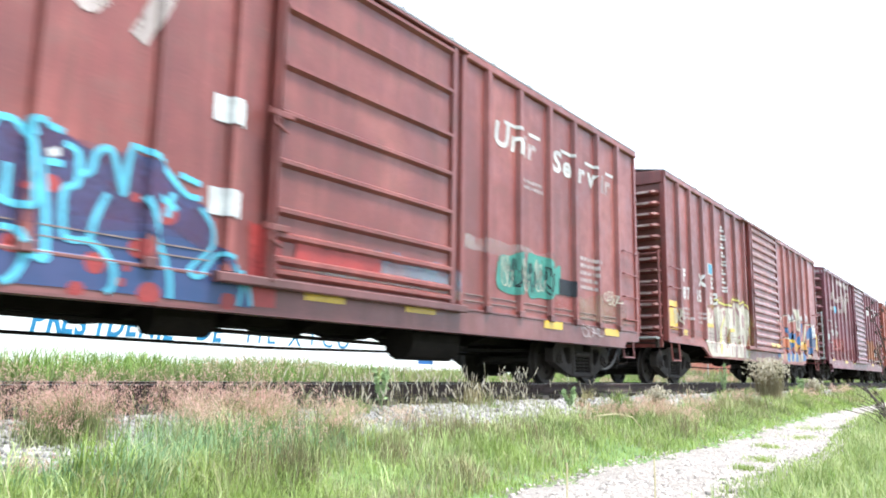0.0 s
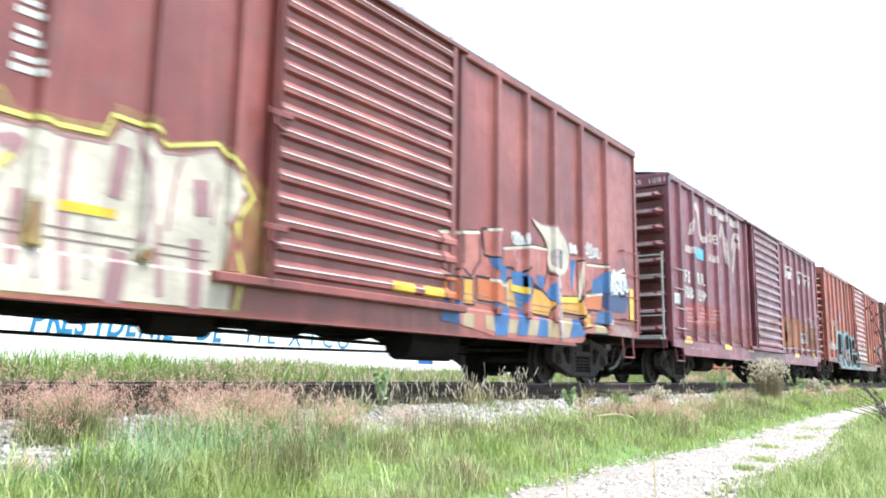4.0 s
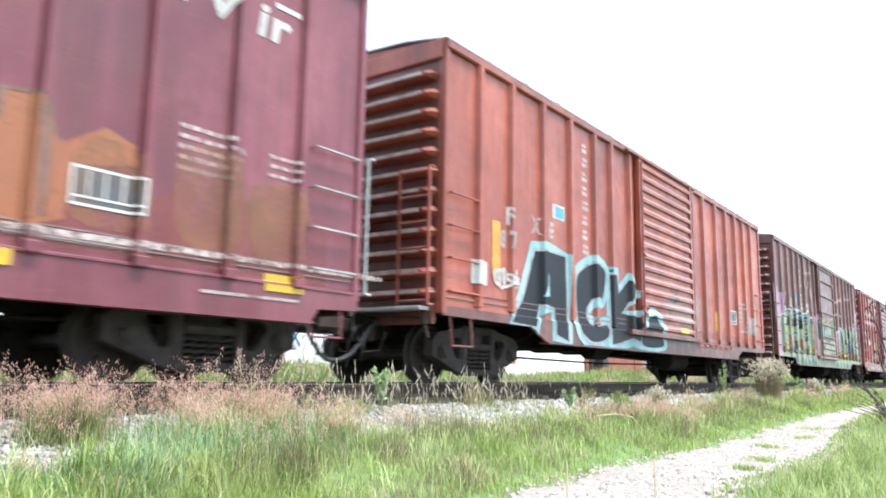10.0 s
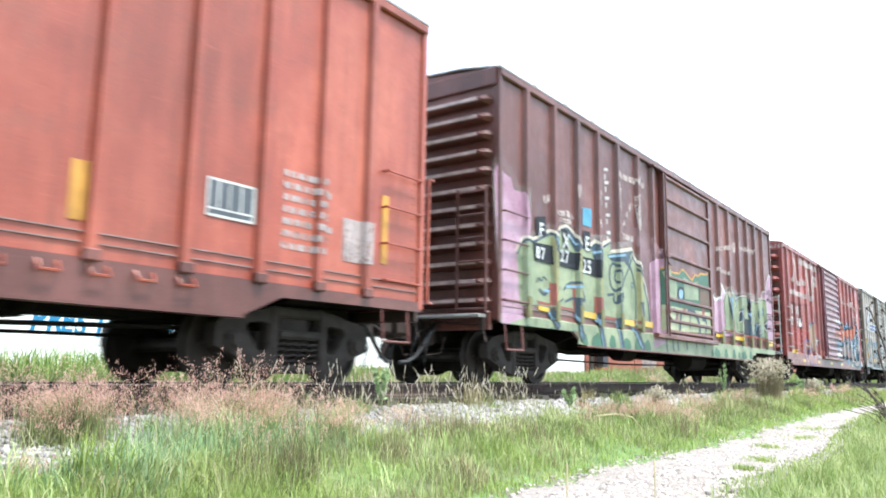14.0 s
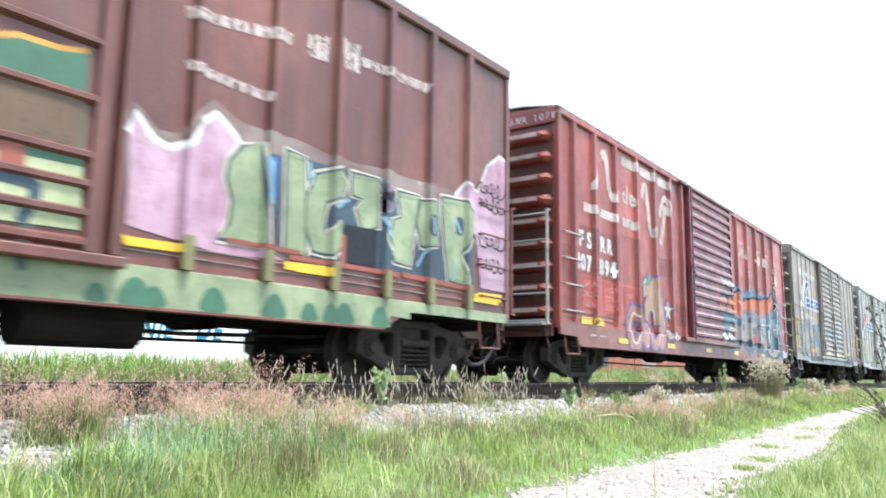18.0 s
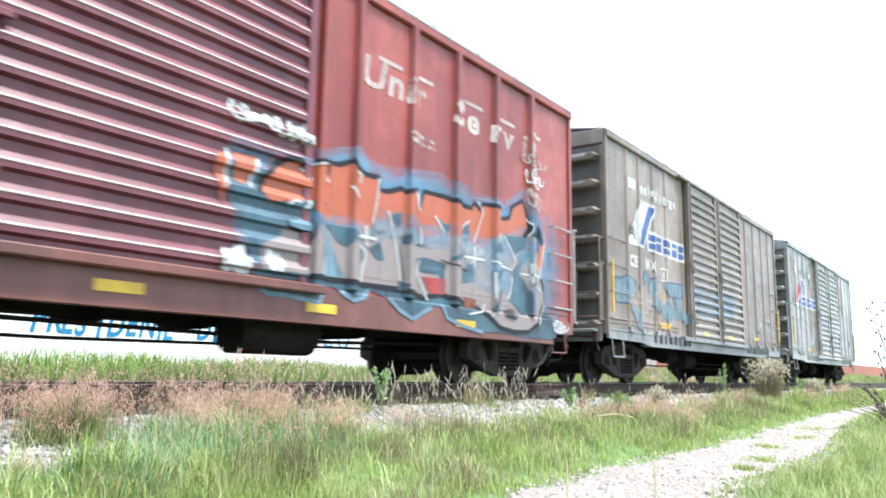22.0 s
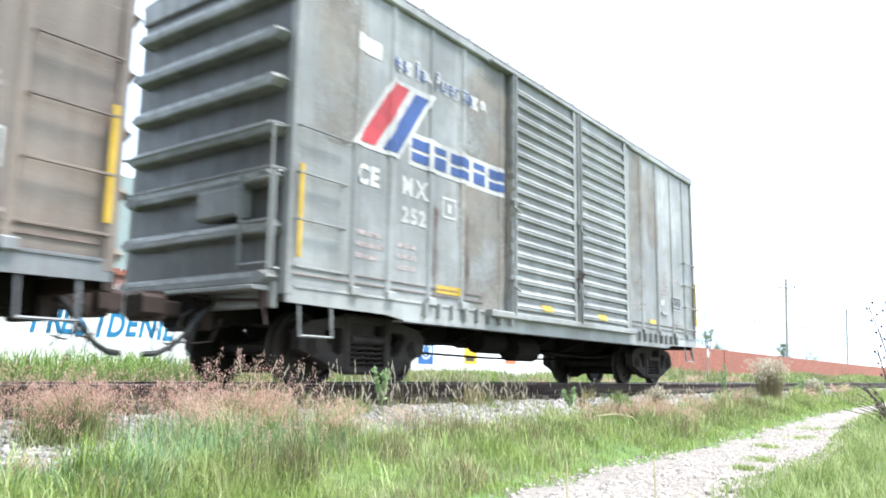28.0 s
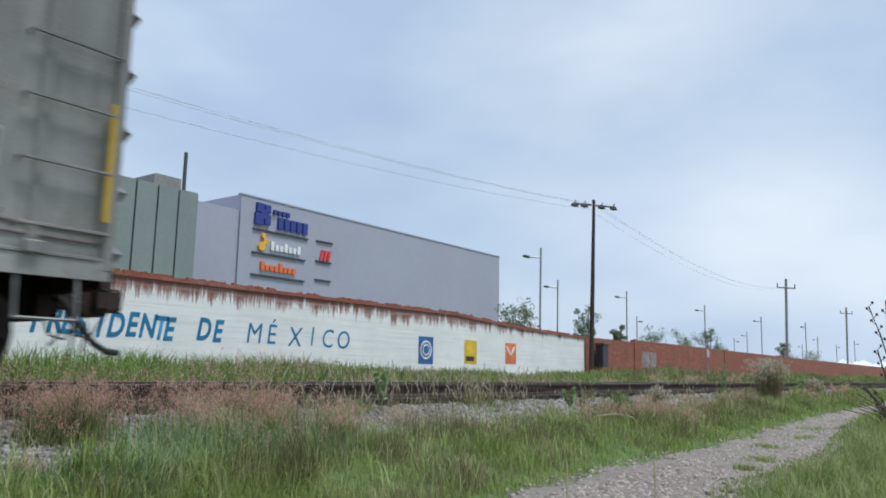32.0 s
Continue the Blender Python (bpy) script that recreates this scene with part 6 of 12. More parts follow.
def build_car(label, paint, spec, sill_paint, meshes, door_paint=None, ladder_paint=None, end_ribs=9, end_style="dark", ladder=None, roof_paint=ROOF, tabs=None, rivets=False):
    L, EAVE, DOOR_Z1 = spec["L"], spec.get("eave", 4.80), spec.get("door_top", 4.68)
    car = thing("boxcar", label, "freight car", "boxcars of the train")
    d0, d1 = spec["door"]
    highlight_paint = HIGHLIGHT_GREY if end_style == "fat" else HIGHLIGHT_RED
    z0 = SILL_TOP
    # side sheets, one between each two posts, and the posts
    edges = [0.0] + spec["posts"] + [L]
    for a, b in zip(edges, edges[1:]):
        if not (a >= d0 - 0.4 and b <= d1 + 0.4):
            part("side_panel", Geo().box(a, b, SIDE, SIDE + 0.05, z0 - 0.02, EAVE - 0.06), paint, car)
    part("door_opening_wall", Geo().box(edges[0] + max(p for p in spec["posts"] if p < d0 + 0.1), min(p for p in spec["posts"] if p > d1 - 0.1), SIDE + 0.003, SIDE + 0.05, z0 - 0.02, EAVE - 0.06), paint, car)
    for p in spec["posts"]:
        w, out = (0.022, spec["post_d"]) if "post_d" in spec else (0.045, POST_D)
        ring = [(p - w - 0.03, SIDE), (p - w, SIDE - out), (p + w, SIDE - out), (p + w + 0.03, SIDE)]
        part("side_post", Geo().prism(ring, 2, z0 + 0.03, EAVE - 0.12), paint, car)
    for x in (0.03, L - 0.03):
        part("corner_post", Geo().box(x - 0.05, x + 0.05, SIDE - 0.035, SIDE + 0.09, 0.95, EAVE, 0.012), paint, car)
    # side sill with its deep middle
    g = Geo()
    r = sill_ring(spec)
    g.prism(r, 1, SIDE - 0.03, SIDE + 0.02)
    sill = part("side_sill", g, sill_paint, car)
    part("sill_flange", Geo().box(spec.get("drop", (2.35, 2.85))[1], L - spec.get("drop", (2.35, 2.85))[1], SIDE - 0.06, SIDE + 0.12, spec.get("sill", (0.92, 0.70))[1] - 0.025, spec.get("sill", (0.92, 0.70))[1] - 0.001), sill_paint, sill)
    for a, b in ((0.1, d0 - 0.62), (d1 + 0.27, L - 0.1)):
        if not spec.get("low_paint"):
            part("floor_angle", Geo().box(a, b, SIDE - 0.042, SIDE - 0.003, z0 - 0.045, z0 - 0.012, 0.006), sill_paint, car)
        # dusty flange where sheet and floor meet
        for zz in (z0 + 0.10, z0 + 0.19):
            part("sheet_lap", Geo().box(a, b, SIDE - 0.016, SIDE - 0.002, zz, zz + 0.012), LAP, car)
    # tabs under the posts
    for p in spec["posts"]:
        if abs(p - d0) > 0.5 and abs(p - d1) > 0.5 and not d0 < p < d1:
            if tabs:
                part("post_foot", Geo().box(p - 0.06, p + 0.06, SIDE - 0.11, SIDE - 0.03, z0 - 0.02, z0 + 0.30, 0.02), tabs, car, "olive-painted post foot")
            elif not (spec.get("low_paint") and (p < d0 or spec["low_paint"] == "all")):
                part("post_foot", Geo().box(p - 0.07, p + 0.07, SIDE - 0.085, SIDE - 0.03, z0 - 0.05, z0 + 0.06, 0.015), sill_paint, car)
    if rivets:
        g = Geo()
        for x in (0.12, 0.2, L - 0.12, L - 0.2):
            for k in range(38):
                z = 1.16 + k * 0.094
                g.add([(x - 0.011, SIDE - 0.001, z), (x, SIDE - 0.001, z - 0.011), (x + 0.011, SIDE - 0.001, z), (x, SIDE - 0.001, z + 0.011), (x, SIDE - 0.012, z)], [(0, 1, 4), (1, 2, 4), (2, 3, 4), (3, 0, 4)])
        tagged(part("rivets", g, paint, car), kind="stuff")
    # roof edge and roof
    part("eave_rail", Geo().box(0, L, SIDE - 0.06, SIDE + 0.07, EAVE - 0.13, EAVE, 0.02), paint, car)
    rr = [(SIDE - 0.05, EAVE), (-0.8, EAVE + 0.12), (0.0, EAVE + 0.16), (0.8, EAVE + 0.12), (-SIDE + 0.05, EAVE), (-SIDE + 0.05, EAVE + 0.03), (0.8, EAVE + 0.15), (0.0, EAVE + 0.19), (-0.8, EAVE + 0.15), (SIDE - 0.05, EAVE + 0.03)]
    roof = part("roof", Geo().prism(rr, 0, -0.03, L + 0.03), roof_paint, car)
    seam = Geo().prism([(y, z + 0.03) for y, z in rr], 0, -0.03, 0.03).mesh("roof_seam", roof_paint)
    for i in range(1, int(L / 1.1)):
        part("roof_seam", seam, None, roof).location = (i * 1.1, 0, 0)
    # far side, floor and ends
    part("far_side", Geo().box(0, L, -SIDE - 0.05, -SIDE, 0.95, EAVE, 0.01), paint, car)
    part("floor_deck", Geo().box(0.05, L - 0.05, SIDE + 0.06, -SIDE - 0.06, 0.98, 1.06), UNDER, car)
    for x, s in ((0.0, -1), (L, 1)):
        # darker than the ribs, to paint in the shade that lies between them
        end = part("end_wall", Geo().box(min(x, x - s * 0.05), max(x, x - s * 0.05), SIDE + 0.02, -SIDE - 0.02, 0.95, EAVE + 0.02), SHADED_GREY if end_style == "fat" else GRIMY_SHADED_RED, car)
        peak = [(SIDE + 0.02, EAVE + 0.02), (0.0, EAVE + 0.14), (-SIDE - 0.02, EAVE + 0.02)]
        part("end_header", Geo().box(min(x, x + s * 0.055), max(x, x + s * 0.055), SIDE + 0.02, -SIDE - 0.02, EAVE - 0.27, EAVE + 0.02, 0.012), paint, end)
        part("end_peak", Geo().prism(peak, 0, min(x, x - s * 0.05), max(x, x - s * 0.05)), paint, end)
        for i in range(end_ribs):
            pitch = 0.545 if end_style == "fat" else (EAVE - 1.72) / (end_ribs - 1)
            zc, hh = (1.12 if end_style == "fat" else 1.22) + pitch * i, (0.30 if end_style == "fat" else 0.40) * pitch
            e, k2 = SIDE + 0.07, SIDE + 0.07 + 0.6 * hh
            levels = []
            bulge = ((0.0, 0.55 * hh, -0.50 * hh, 0.0), (0.15, 0.46 * hh, -0.44 * hh, 0.02), (0.17, 0.36 * hh, -0.34 * hh, 0.04)) if end_style == "fat" else ((0.0, 0.70 * hh, -0.62 * hh, 0.0), (0.10, 0.56 * hh, -0.44 * hh, 0.06), (0.16, 0.30 * hh, -0.16 * hh, 0.13))
            for out, up, dn, inset in bulge:
                levels += [(x + s * out, a, b) for a, b in ((e + inset, zc), (k2 + inset, zc + up), (-k2 - inset, zc + up), (-e - inset, zc), (-k2 - inset, zc + dn), (k2 + inset, zc + dn))]
            rib = Geo().add(levels, [(6 * q + t2, 6 * q + (t2 + 1) % 6, 6 * q + 6 + (t2 + 1) % 6, 6 * q + 6 + t2) for q in range(2) for t2 in range(6)] + [tuple(range(12, 18))])
            part("end_rib", rib, paint, end)
            # thin pale strip that paints the highlight along the rib's crest
            part("rib_highlight", Geo().box(min(x + s * 0.14, x + s * 0.176), max(x + s * 0.14, x + s * 0.176), k2 + 0.16, -k2 - 0.16, zc - (0.0 if end_style == "fat" else 0.12) * hh, zc + 0.36 * hh, 0.006), highlight_paint, end)
        part("end_sill", Geo().box(min(x, x + s * 0.08), max(x, x + s * 0.08), SIDE + 0.1, -SIDE - 0.1, 0.80, 1.08, 0.02), sill_paint if s < 0 else RUSTY, car)
        # coupler, air hose and uncoupling lever
        cp = Geo().box(min(x, x + s * 0.55), max(x, x + s * 0.55), -0.10, 0.10, 0.72, 0.90, 0.02)
        cp.box(min(x + s * 0.50, x + s * 0.80), max(x + s * 0.50, x + s * 0.80), -0.19, 0.13, 0.66, 0.98, 0.05)
        part("coupler", cp, RUSTY, car, "rusty knuckle coupler")
        kn = Geo().box(min(x + s * 0.60, x + s * 0.86), max(x + s * 0.60, x + s * 0.86), -0.30, -0.17, 0.70, 0.94, 0.04)
        part("knuckle", kn, RUSTY, car)
        part("trainline_bracket", Geo().tube([(x, -0.40, 0.98), (x + s * 0.18, -0.42, 0.84), (x + s * 0.16, -0.34, 0.78)], 0.035, 6), UNDER, car)
        part("striker", Geo().box(min(x, x + s * 0.14), max(x, x + s * 0.14), -0.34, 0.34, 0.58, 1.04, 0.03), RUSTY, car)
        part("lever_bracket", Geo().box(min(x, x + s * 0.15), max(x, x + s * 0.15), -1.34, -1.26, 0.80, 0.98, 0.01), RUSTY, car)
        for yy in (-0.62, -0.18):
            part("safety_chain", Geo().tube([(x + s * 0.1, yy, 0.70), (x + s * 0.22, yy, 0.45), (x + s * 0.42, yy + 0.1, 0.42), (x + s * 0.55, yy + 0.1, 0.62)], 0.012, 5), RUSTY, car)
        part("draft_box", Geo().box(min(x - s * 0.3, x + s * 0.25), max(x - s * 0.3, x + s * 0.25), -0.26, 0.26, 0.62, 1.0, 0.03), UNDER, car)
        hp = [(x + s * 0.10, -0.42, 0.84), (x + s * 0.24, -0.42, 0.72), (x + s * 0.40, -0.41, 0.52), (x + s * 0.55, -0.39, 0.38), (x + s * 0.70, -0.36, 0.31), (x + s * 0.84, -0.34, 0.30)]
        part("air_hose", Geo().tube(hp, 0.032, 7), RUBBER, car, "drooping black air hose")
        for q, dip in ((-0.5, 0.30), (-0.24, 0.22), (0.12, 0.36)):
            part("cable", Geo().tube([(x + s * 0.12, q, 0.86), (x + s * 0.34, q - 0.03, 0.74), (x + s * (0.46 + 0.1 * q), q, 0.5), (x + s * 0.40, q + 0.05, dip)], 0.013, 5), RUBBER, car)
        part("uncoupling_lever", Geo().tube([(x + s * 0.12, -1.38, 0.62), (x + s * 0.12, -1.30, 0.88), (x + s * 0.16, -0.5, 0.92), (x + s * 0.3, -0.2, 0.98)], 0.016, 5), RUSTY, car)
    # ladder irons on the side at both ends
    lp = ladder_paint or paint
    for x in (0.42, L - 0.45):
        for z in ((1.24, 1.75, 2.26, 2.78) if end_style == "fat" else (1.25, 1.70, 2.15, 2.60)):
            w = 0.37 if end_style == "fat" else 0.34
            part("grab_iron", Geo().tube([(x - w, SIDE - 0.0, z), (x - w, SIDE - 0.09, z), (x + w, SIDE - 0.09, z), (x + w, SIDE - 0.0, z)], 0.016, 5), lp, car)
    for x in (0.45, L - 0.5):
        part("sill_step", Geo().tube([(x - 0.24, SIDE + 0.01, 0.95), (x - 0.24, SIDE - 0.03, 0.52), (x + 0.24, SIDE - 0.03, 0.52), (x + 0.24, SIDE + 0.01, 0.95)], 0.02, 6), sill_paint, car)
    y0, y1, za, zb, k = ladder or ((SIDE + 0.03, SIDE + 0.56, 1.20, 2.24, 3) if end_style == "fat" else (SIDE + 0.10, SIDE + 0.62, 1.05, 2.95, 6))
    end_ladder(car, -0.18, y0, y1, za, zb, k, lp)
    if end_style == "fat":
        for z in (2.28, 2.76):
            part("end_handrail", Geo().tube([(0.0, SIDE + 0.04, z), (-0.22, SIDE + 0.04, z), (-0.22, 1.38, z), (0.0, 1.38, z)], 0.016, 6), lp, car)
        part("end_upright", Geo().tube([(-0.22, SIDE + 0.04, 2.76), (-0.22, SIDE + 0.04, 1.1)], 0.016, 6), lp, car)
        part("end_upright", Geo().tube([(-0.22, 1.1, 2.28), (-0.22, 1.1, 1.1)], 0.016, 6), lp, car)
    if end_style != "fat":
        end_ladder(car, L + 0.16, SIDE + 0.02, SIDE + 0.5, 1.05, 2.70, 5, lp)
    # brake gear on the leading end
    part("brake_housing", Geo().box(-0.24, -0.02, *((-0.92, -0.24, 1.80, 2.14) if end_style == "fat" else (-0.15, 0.25, 2.0, 2.5)), 0.03), paint, car)
    if end_style != "fat":
        part("hand_brake_wheel", Geo().tube([(-0.27, 0.05 + 0.26 * math.cos(a * 0.5236), 2.25 + 0.26 * math.sin(a * 0.5236)) for a in range(13)], 0.018, 5), paint, car)
    part("crossover_step", Geo().box(-0.30, -0.02, SIDE + 0.15, -SIDE - 0.15, 0.98, 1.03, 0.01), BARE, car, "open steel crossover platform")
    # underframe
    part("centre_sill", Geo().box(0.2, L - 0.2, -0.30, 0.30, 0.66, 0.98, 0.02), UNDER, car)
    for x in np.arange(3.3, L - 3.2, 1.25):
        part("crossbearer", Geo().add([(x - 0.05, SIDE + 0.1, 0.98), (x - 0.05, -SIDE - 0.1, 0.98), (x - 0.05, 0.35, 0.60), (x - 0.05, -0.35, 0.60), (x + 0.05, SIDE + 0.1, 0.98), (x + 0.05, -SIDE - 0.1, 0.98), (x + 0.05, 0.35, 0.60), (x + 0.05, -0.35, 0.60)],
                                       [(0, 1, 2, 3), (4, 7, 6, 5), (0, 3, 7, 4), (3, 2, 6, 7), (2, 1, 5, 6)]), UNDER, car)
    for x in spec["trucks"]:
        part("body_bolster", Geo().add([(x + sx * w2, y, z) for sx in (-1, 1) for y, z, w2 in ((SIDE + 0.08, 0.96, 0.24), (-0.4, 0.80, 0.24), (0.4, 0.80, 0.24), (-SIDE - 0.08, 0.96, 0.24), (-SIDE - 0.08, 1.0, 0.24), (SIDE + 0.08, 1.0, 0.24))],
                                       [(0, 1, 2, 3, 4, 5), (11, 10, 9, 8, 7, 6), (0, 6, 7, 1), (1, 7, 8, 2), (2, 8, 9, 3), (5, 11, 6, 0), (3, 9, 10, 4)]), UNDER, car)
    cyl = Geo().tube([(L * 0.36, -0.75, 0.66), (L * 0.36 + 0.7, -0.75, 0.66)], 0.18, 12)
    part("brake_cylinder", cyl, UNDER, car)
    tank = (L * 0.585, 1.1, 0.25) if L > 15 else (L * 0.42, 0.7, 0.2)
    part("air_reservoir", Geo().tube([(tank[0], -0.9, 0.57), (tank[0] + 0.1, -0.9, 0.57), (tank[0] + tank[1], -0.9, 0.57)], tank[2], 14), UNDER, car)
    part("brake_pipe", Geo().tube([(0.3, -0.62, 0.66), (L * 0.3, -0.62, 0.60), (L * 0.7, -0.55, 0.52), (L - 0.3, -0.62, 0.66)], 0.025, 5), UNDER, car)
    part("brake_rod", Geo().tube([(3.0, 0.2, 0.50), (L * 0.5, 0.1, 0.44), (L - 3.0, 0.2, 0.50)], 0.02, 5), UNDER, car)
    # doors
    dp = door_paint or paint
    leaves = [(d0, d1)] if spec["style"] != "double" else [(d0, (d0 + d1) / 2 - 0.03), ((d0 + d1) / 2 + 0.03, d1)]
    for a, b in leaves:
        door = part("door", Geo().box(a, b, SIDE - 0.08, SIDE - 0.02, DOOR_Z0, DOOR_Z1), dp, car)
        part("door_stile", Geo().box(a, a + 0.11, SIDE - 0.125, SIDE - 0.081, DOOR_Z0, DOOR_Z1, 0.01), dp, door)
        part("door_stile", Geo().box(b - 0.11, b, SIDE - 0.125, SIDE - 0.081, DOOR_Z0, DOOR_Z1, 0.01), dp, door)
        if spec["style"] == "panel":
            for z in spec["ribs"]:
                part("door_rib", Geo().prism([(SIDE - 0.081, z - 0.03), (SIDE - 0.135, z + 0.005), (SIDE - 0.135, z + 0.045), (SIDE - 0.081, z + 0.075)], 0, a + 0.11, b - 0.11), dp, door)
        else:
            z = DOOR_Z0
            pt = spec["pitch"]
            while z + pt <= DOOR_Z1 + 0.01:
                ring = [(SIDE - 0.081, z + 0.16 * pt), (SIDE - 0.130, z + 0.26 * pt), (SIDE - 0.130, z + 0.50 * pt), (SIDE - 0.081, z + 0.84 * pt)]
                rib = part("door_rib", Geo().prism(ring, 0, a + 0.11, b - 0.11), dp, door)
                # added strip whose pale colour draws the gleam on the rib's upper lip
                part("rib_highlight", Geo().prism([(SIDE - 0.1305, z + 0.46 * pt), (SIDE - 0.138, z + 0.49 * pt), (SIDE - 0.129, z + 0.56 * pt), (SIDE - 0.122, z + 0.55 * pt)], 0, a + 0.13, b - 0.13), highlight_paint, rib)
                z += pt
        for z in (1.55, 2.75):
            lk = Geo().box(a - 0.10, a + 0.22, SIDE - 0.17, SIDE - 0.126, z, z + 0.07, 0.01).tube([(a - 0.04, SIDE - 0.17, z + 0.15), (a - 0.04, SIDE - 0.19, z - 0.1), (a + 0.12, SIDE - 0.19, z - 0.16)], 0.02, 5)
            part("door_latch", lk, dp, door)
        part("lock_rod", Geo().tube([(a + 0.05, SIDE - 0.155, DOOR_Z0 - 0.05), (a + 0.05, SIDE - 0.155, DOOR_Z1)], 0.02, 6), dp, door)
    part("door_track", Geo().box(d0 - 0.6, d1 + 0.25, SIDE - 0.15, SIDE - 0.031, DOOR_Z0 - 0.11, DOOR_Z0 - 0.01, 0.015), sill_paint, car)
    part("door_track", Geo().box(d0 - 0.6, d1 + 0.25, SIDE - 0.14, SIDE - 0.003, DOOR_Z1 + 0.002, DOOR_Z1 + 0.05, 0.01), dp, car)
    add_bogies(car, spec["trucks"], meshes)
    return car


def reflectors(car, spec, xs, z=0.90, w=0.62, h=0.13):
    for x in xs:
        patch(car, spec, "reflector", [rect(x, x + w, z, z + h)], YELLOW, 0.012, "yellow reflective strip")


# ---- what is painted on the cars ----
def clipped(me, z, above):
    bm = bmesh.new()
    bm.from_mesh(me)
    bmesh.ops.bisect_plane(bm, geom=bm.verts[:] + bm.edges[:] + bm.faces[:], plane_co=(0, z, 0), plane_no=(0, 1, 0), clear_inner=above, clear_outer=not above)
    bm.to_mesh(me)
    bm.free()
    return me


def letter_form(car, spec, ring, fill, low=None, split=0.0, rim=0.05, edge=None, lift=0.014, shine=None):
    """One hand-drawn sprayed letter: rim, fill in one or two colours, and a gloss line along part of its edge."""
    k = len(ring)
    patch(car, spec, "graffiti_outline", [ring], edge or BLACK_P, lift)
    patch(car, spec, "graffiti_outline", stroke(ring + ring[:1], rim * 1.6, False), edge or BLACK_P, lift + 0.001)
    for me, mt in ((clipped(flat_mesh([ring]), split, False), low or fill), (clipped(flat_mesh([ring]), split, True), fill)):
        if len(me.polygons):
            drape("graffiti_fill", me, spec, mt, car, "", lift + 0.004)
    if shine:
        cx, cz = sum(p[0] for p in ring) / k, sum(p[1] for p in ring) / k
        pts = [(x + (cx - x) * 0.07, z + (cz - z) * 0.07) for x, z in ring]
        for a, b in ((0, 3), (k // 2, k // 2 + 3)):
            patch(car, spec, "graffiti_highlight", stroke([pts[i % k] for i in range(a, b)], 0.035, False), shine, lift + 0.008)


def ragged(x0, x1, z0, z1, amp=0.12, step=0.28, seed=1):
    """A patch of spray paint whose upper edge is uneven."""
    r = random.Random(seed)
    k = max(3, int((x1 - x0) / step))
    top = [(x1 - (x1 - x0) * i / k, z1 + amp * (r.random() * 2 - 1)) for i in range(k + 1)]
    return [(x0, z0), (x1, z0)] + top


def scribble(car, spec, x0, x1, z0, z1, material, seed=3, w=0.03, loops=5, lift=0.02):
    """A quick illegible tag: one looping line."""
    r = random.Random(seed)
    pts, k = [], loops * 7
    for i in range(k + 1):
        ph = i * math.tau / 7 + r.random() * 0.5
        tall = (0.35 + 0.65 * abs(math.sin(i // 7 * 2.3 + seed))) * (z1 - z0) / 2
        pts.append((x0 + (x1 - x0) * i / k + 0.5 * (x1 - x0) / loops * math.cos(ph), (z0 + z1) / 2 + tall * math.sin(ph) + 0.15 * (z1 - z0) * (r.random() - 0.5)))
    w = w * 0.8
    patch(car, spec, "tag", stroke(pts, w), material, lift)


def upright_name(car, spec, x, z, step, count, material):
    """A company name painted upwards along the sheet, as plain bars."""
    for i in range(count):
        wide = 0.20 if i % 3 else 0.24
        patch(car, spec, "name_bar", [rect(x, x + wide, z + i * step, z + i * step + step * 0.26), rect(x + 0.02, x + wide - 0.02, z + i * step + step * 0.40, z + i * step + step * 0.62)], material)


def plate(car, spec, x0, x1, z0, z1):
    """The black data panel with its white frame."""
    w, e = x1 - x0, 0.025
    patch(car, spec, "data_panel", [rect(x0, x1, z0, z1)], INK_GREY, 0.008, "white-framed data panel")
    frame_bars = [rect(x0, x1, z0, z0 + e), rect(x0, x1, z1 - e, z1), rect(x0, x0 + e, z0 + e, z1 - e), rect(x1 - e, x1, z0 + e, z1 - e), rect(x0 + e, x1 - e, z0 + 0.07, z0 + 0.09)]
    frame_bars += [rect(x0 + u * w, x0 + u * w + 0.02, z0 + 0.09, z1 - e) for u in (0.22, 0.45, 0.70)]
    patch(car, spec, "data_panel_frame", frame_bars, WHITE, 0.012)
    bars(car, spec, x0 + 0.06, z1 - 0.12, w * 0.7, 2, GHOST, 0.03, 0.08)


def railway_emblem(car, spec, white, only_right=False):
    """The old railway's emblem: two bent ribbons with a small word between, over and under white panels."""
    white = FADED
    right = [stroke([(3.84, 3.95), (3.92, 4.16), (4.05, 4.18), (4.14, 3.85), (4.22, 3.40), (4.34, 3.20), (4.46, 3.30)], 0.17),
             stroke([(4.86, 3.10), (5.03, 3.50), (5.16, 3.92)], 0.18), stroke([(4.86, 3.72), (5.02, 4.06), (5.22, 4.16), (5.34, 4.02), (5.30, 3.82)], 0.15)]
    if not only_right:
        right += [[[(1.30, 3.55), (1.50, 3.60), (1.62, 4.0), (1.52, 4.0)]], stroke([(1.88, 4.36), (2.0, 4.42), (2.08, 4.2), (2.14, 3.85), (2.28, 3.62), (2.46, 3.62), (2.56, 3.80)], 0.17)]
        letters(car, spec, "de", 2.80, 3.62, 0.52, white, sx=1.15, bold=0.012)
        patch(car, spec, "white_panel", [rect(1.05, 1.58, 3.12, 3.29)], white)
        patch(car, spec, "white_panel", [rect(2.78, 3.46, 3.12, 3.31)], white)
    for r in right:
        patch(car, spec, "emblem_ribbon", r, white)
    for a in ((2.80, 3.50), (3.72, 4.46), (4.74, 5.42)):
        if not only_right or a[0] > 3.5:
            patch(car, spec, "white_panel", [rect(a[0], a[1], 4.38, 4.58)], white)


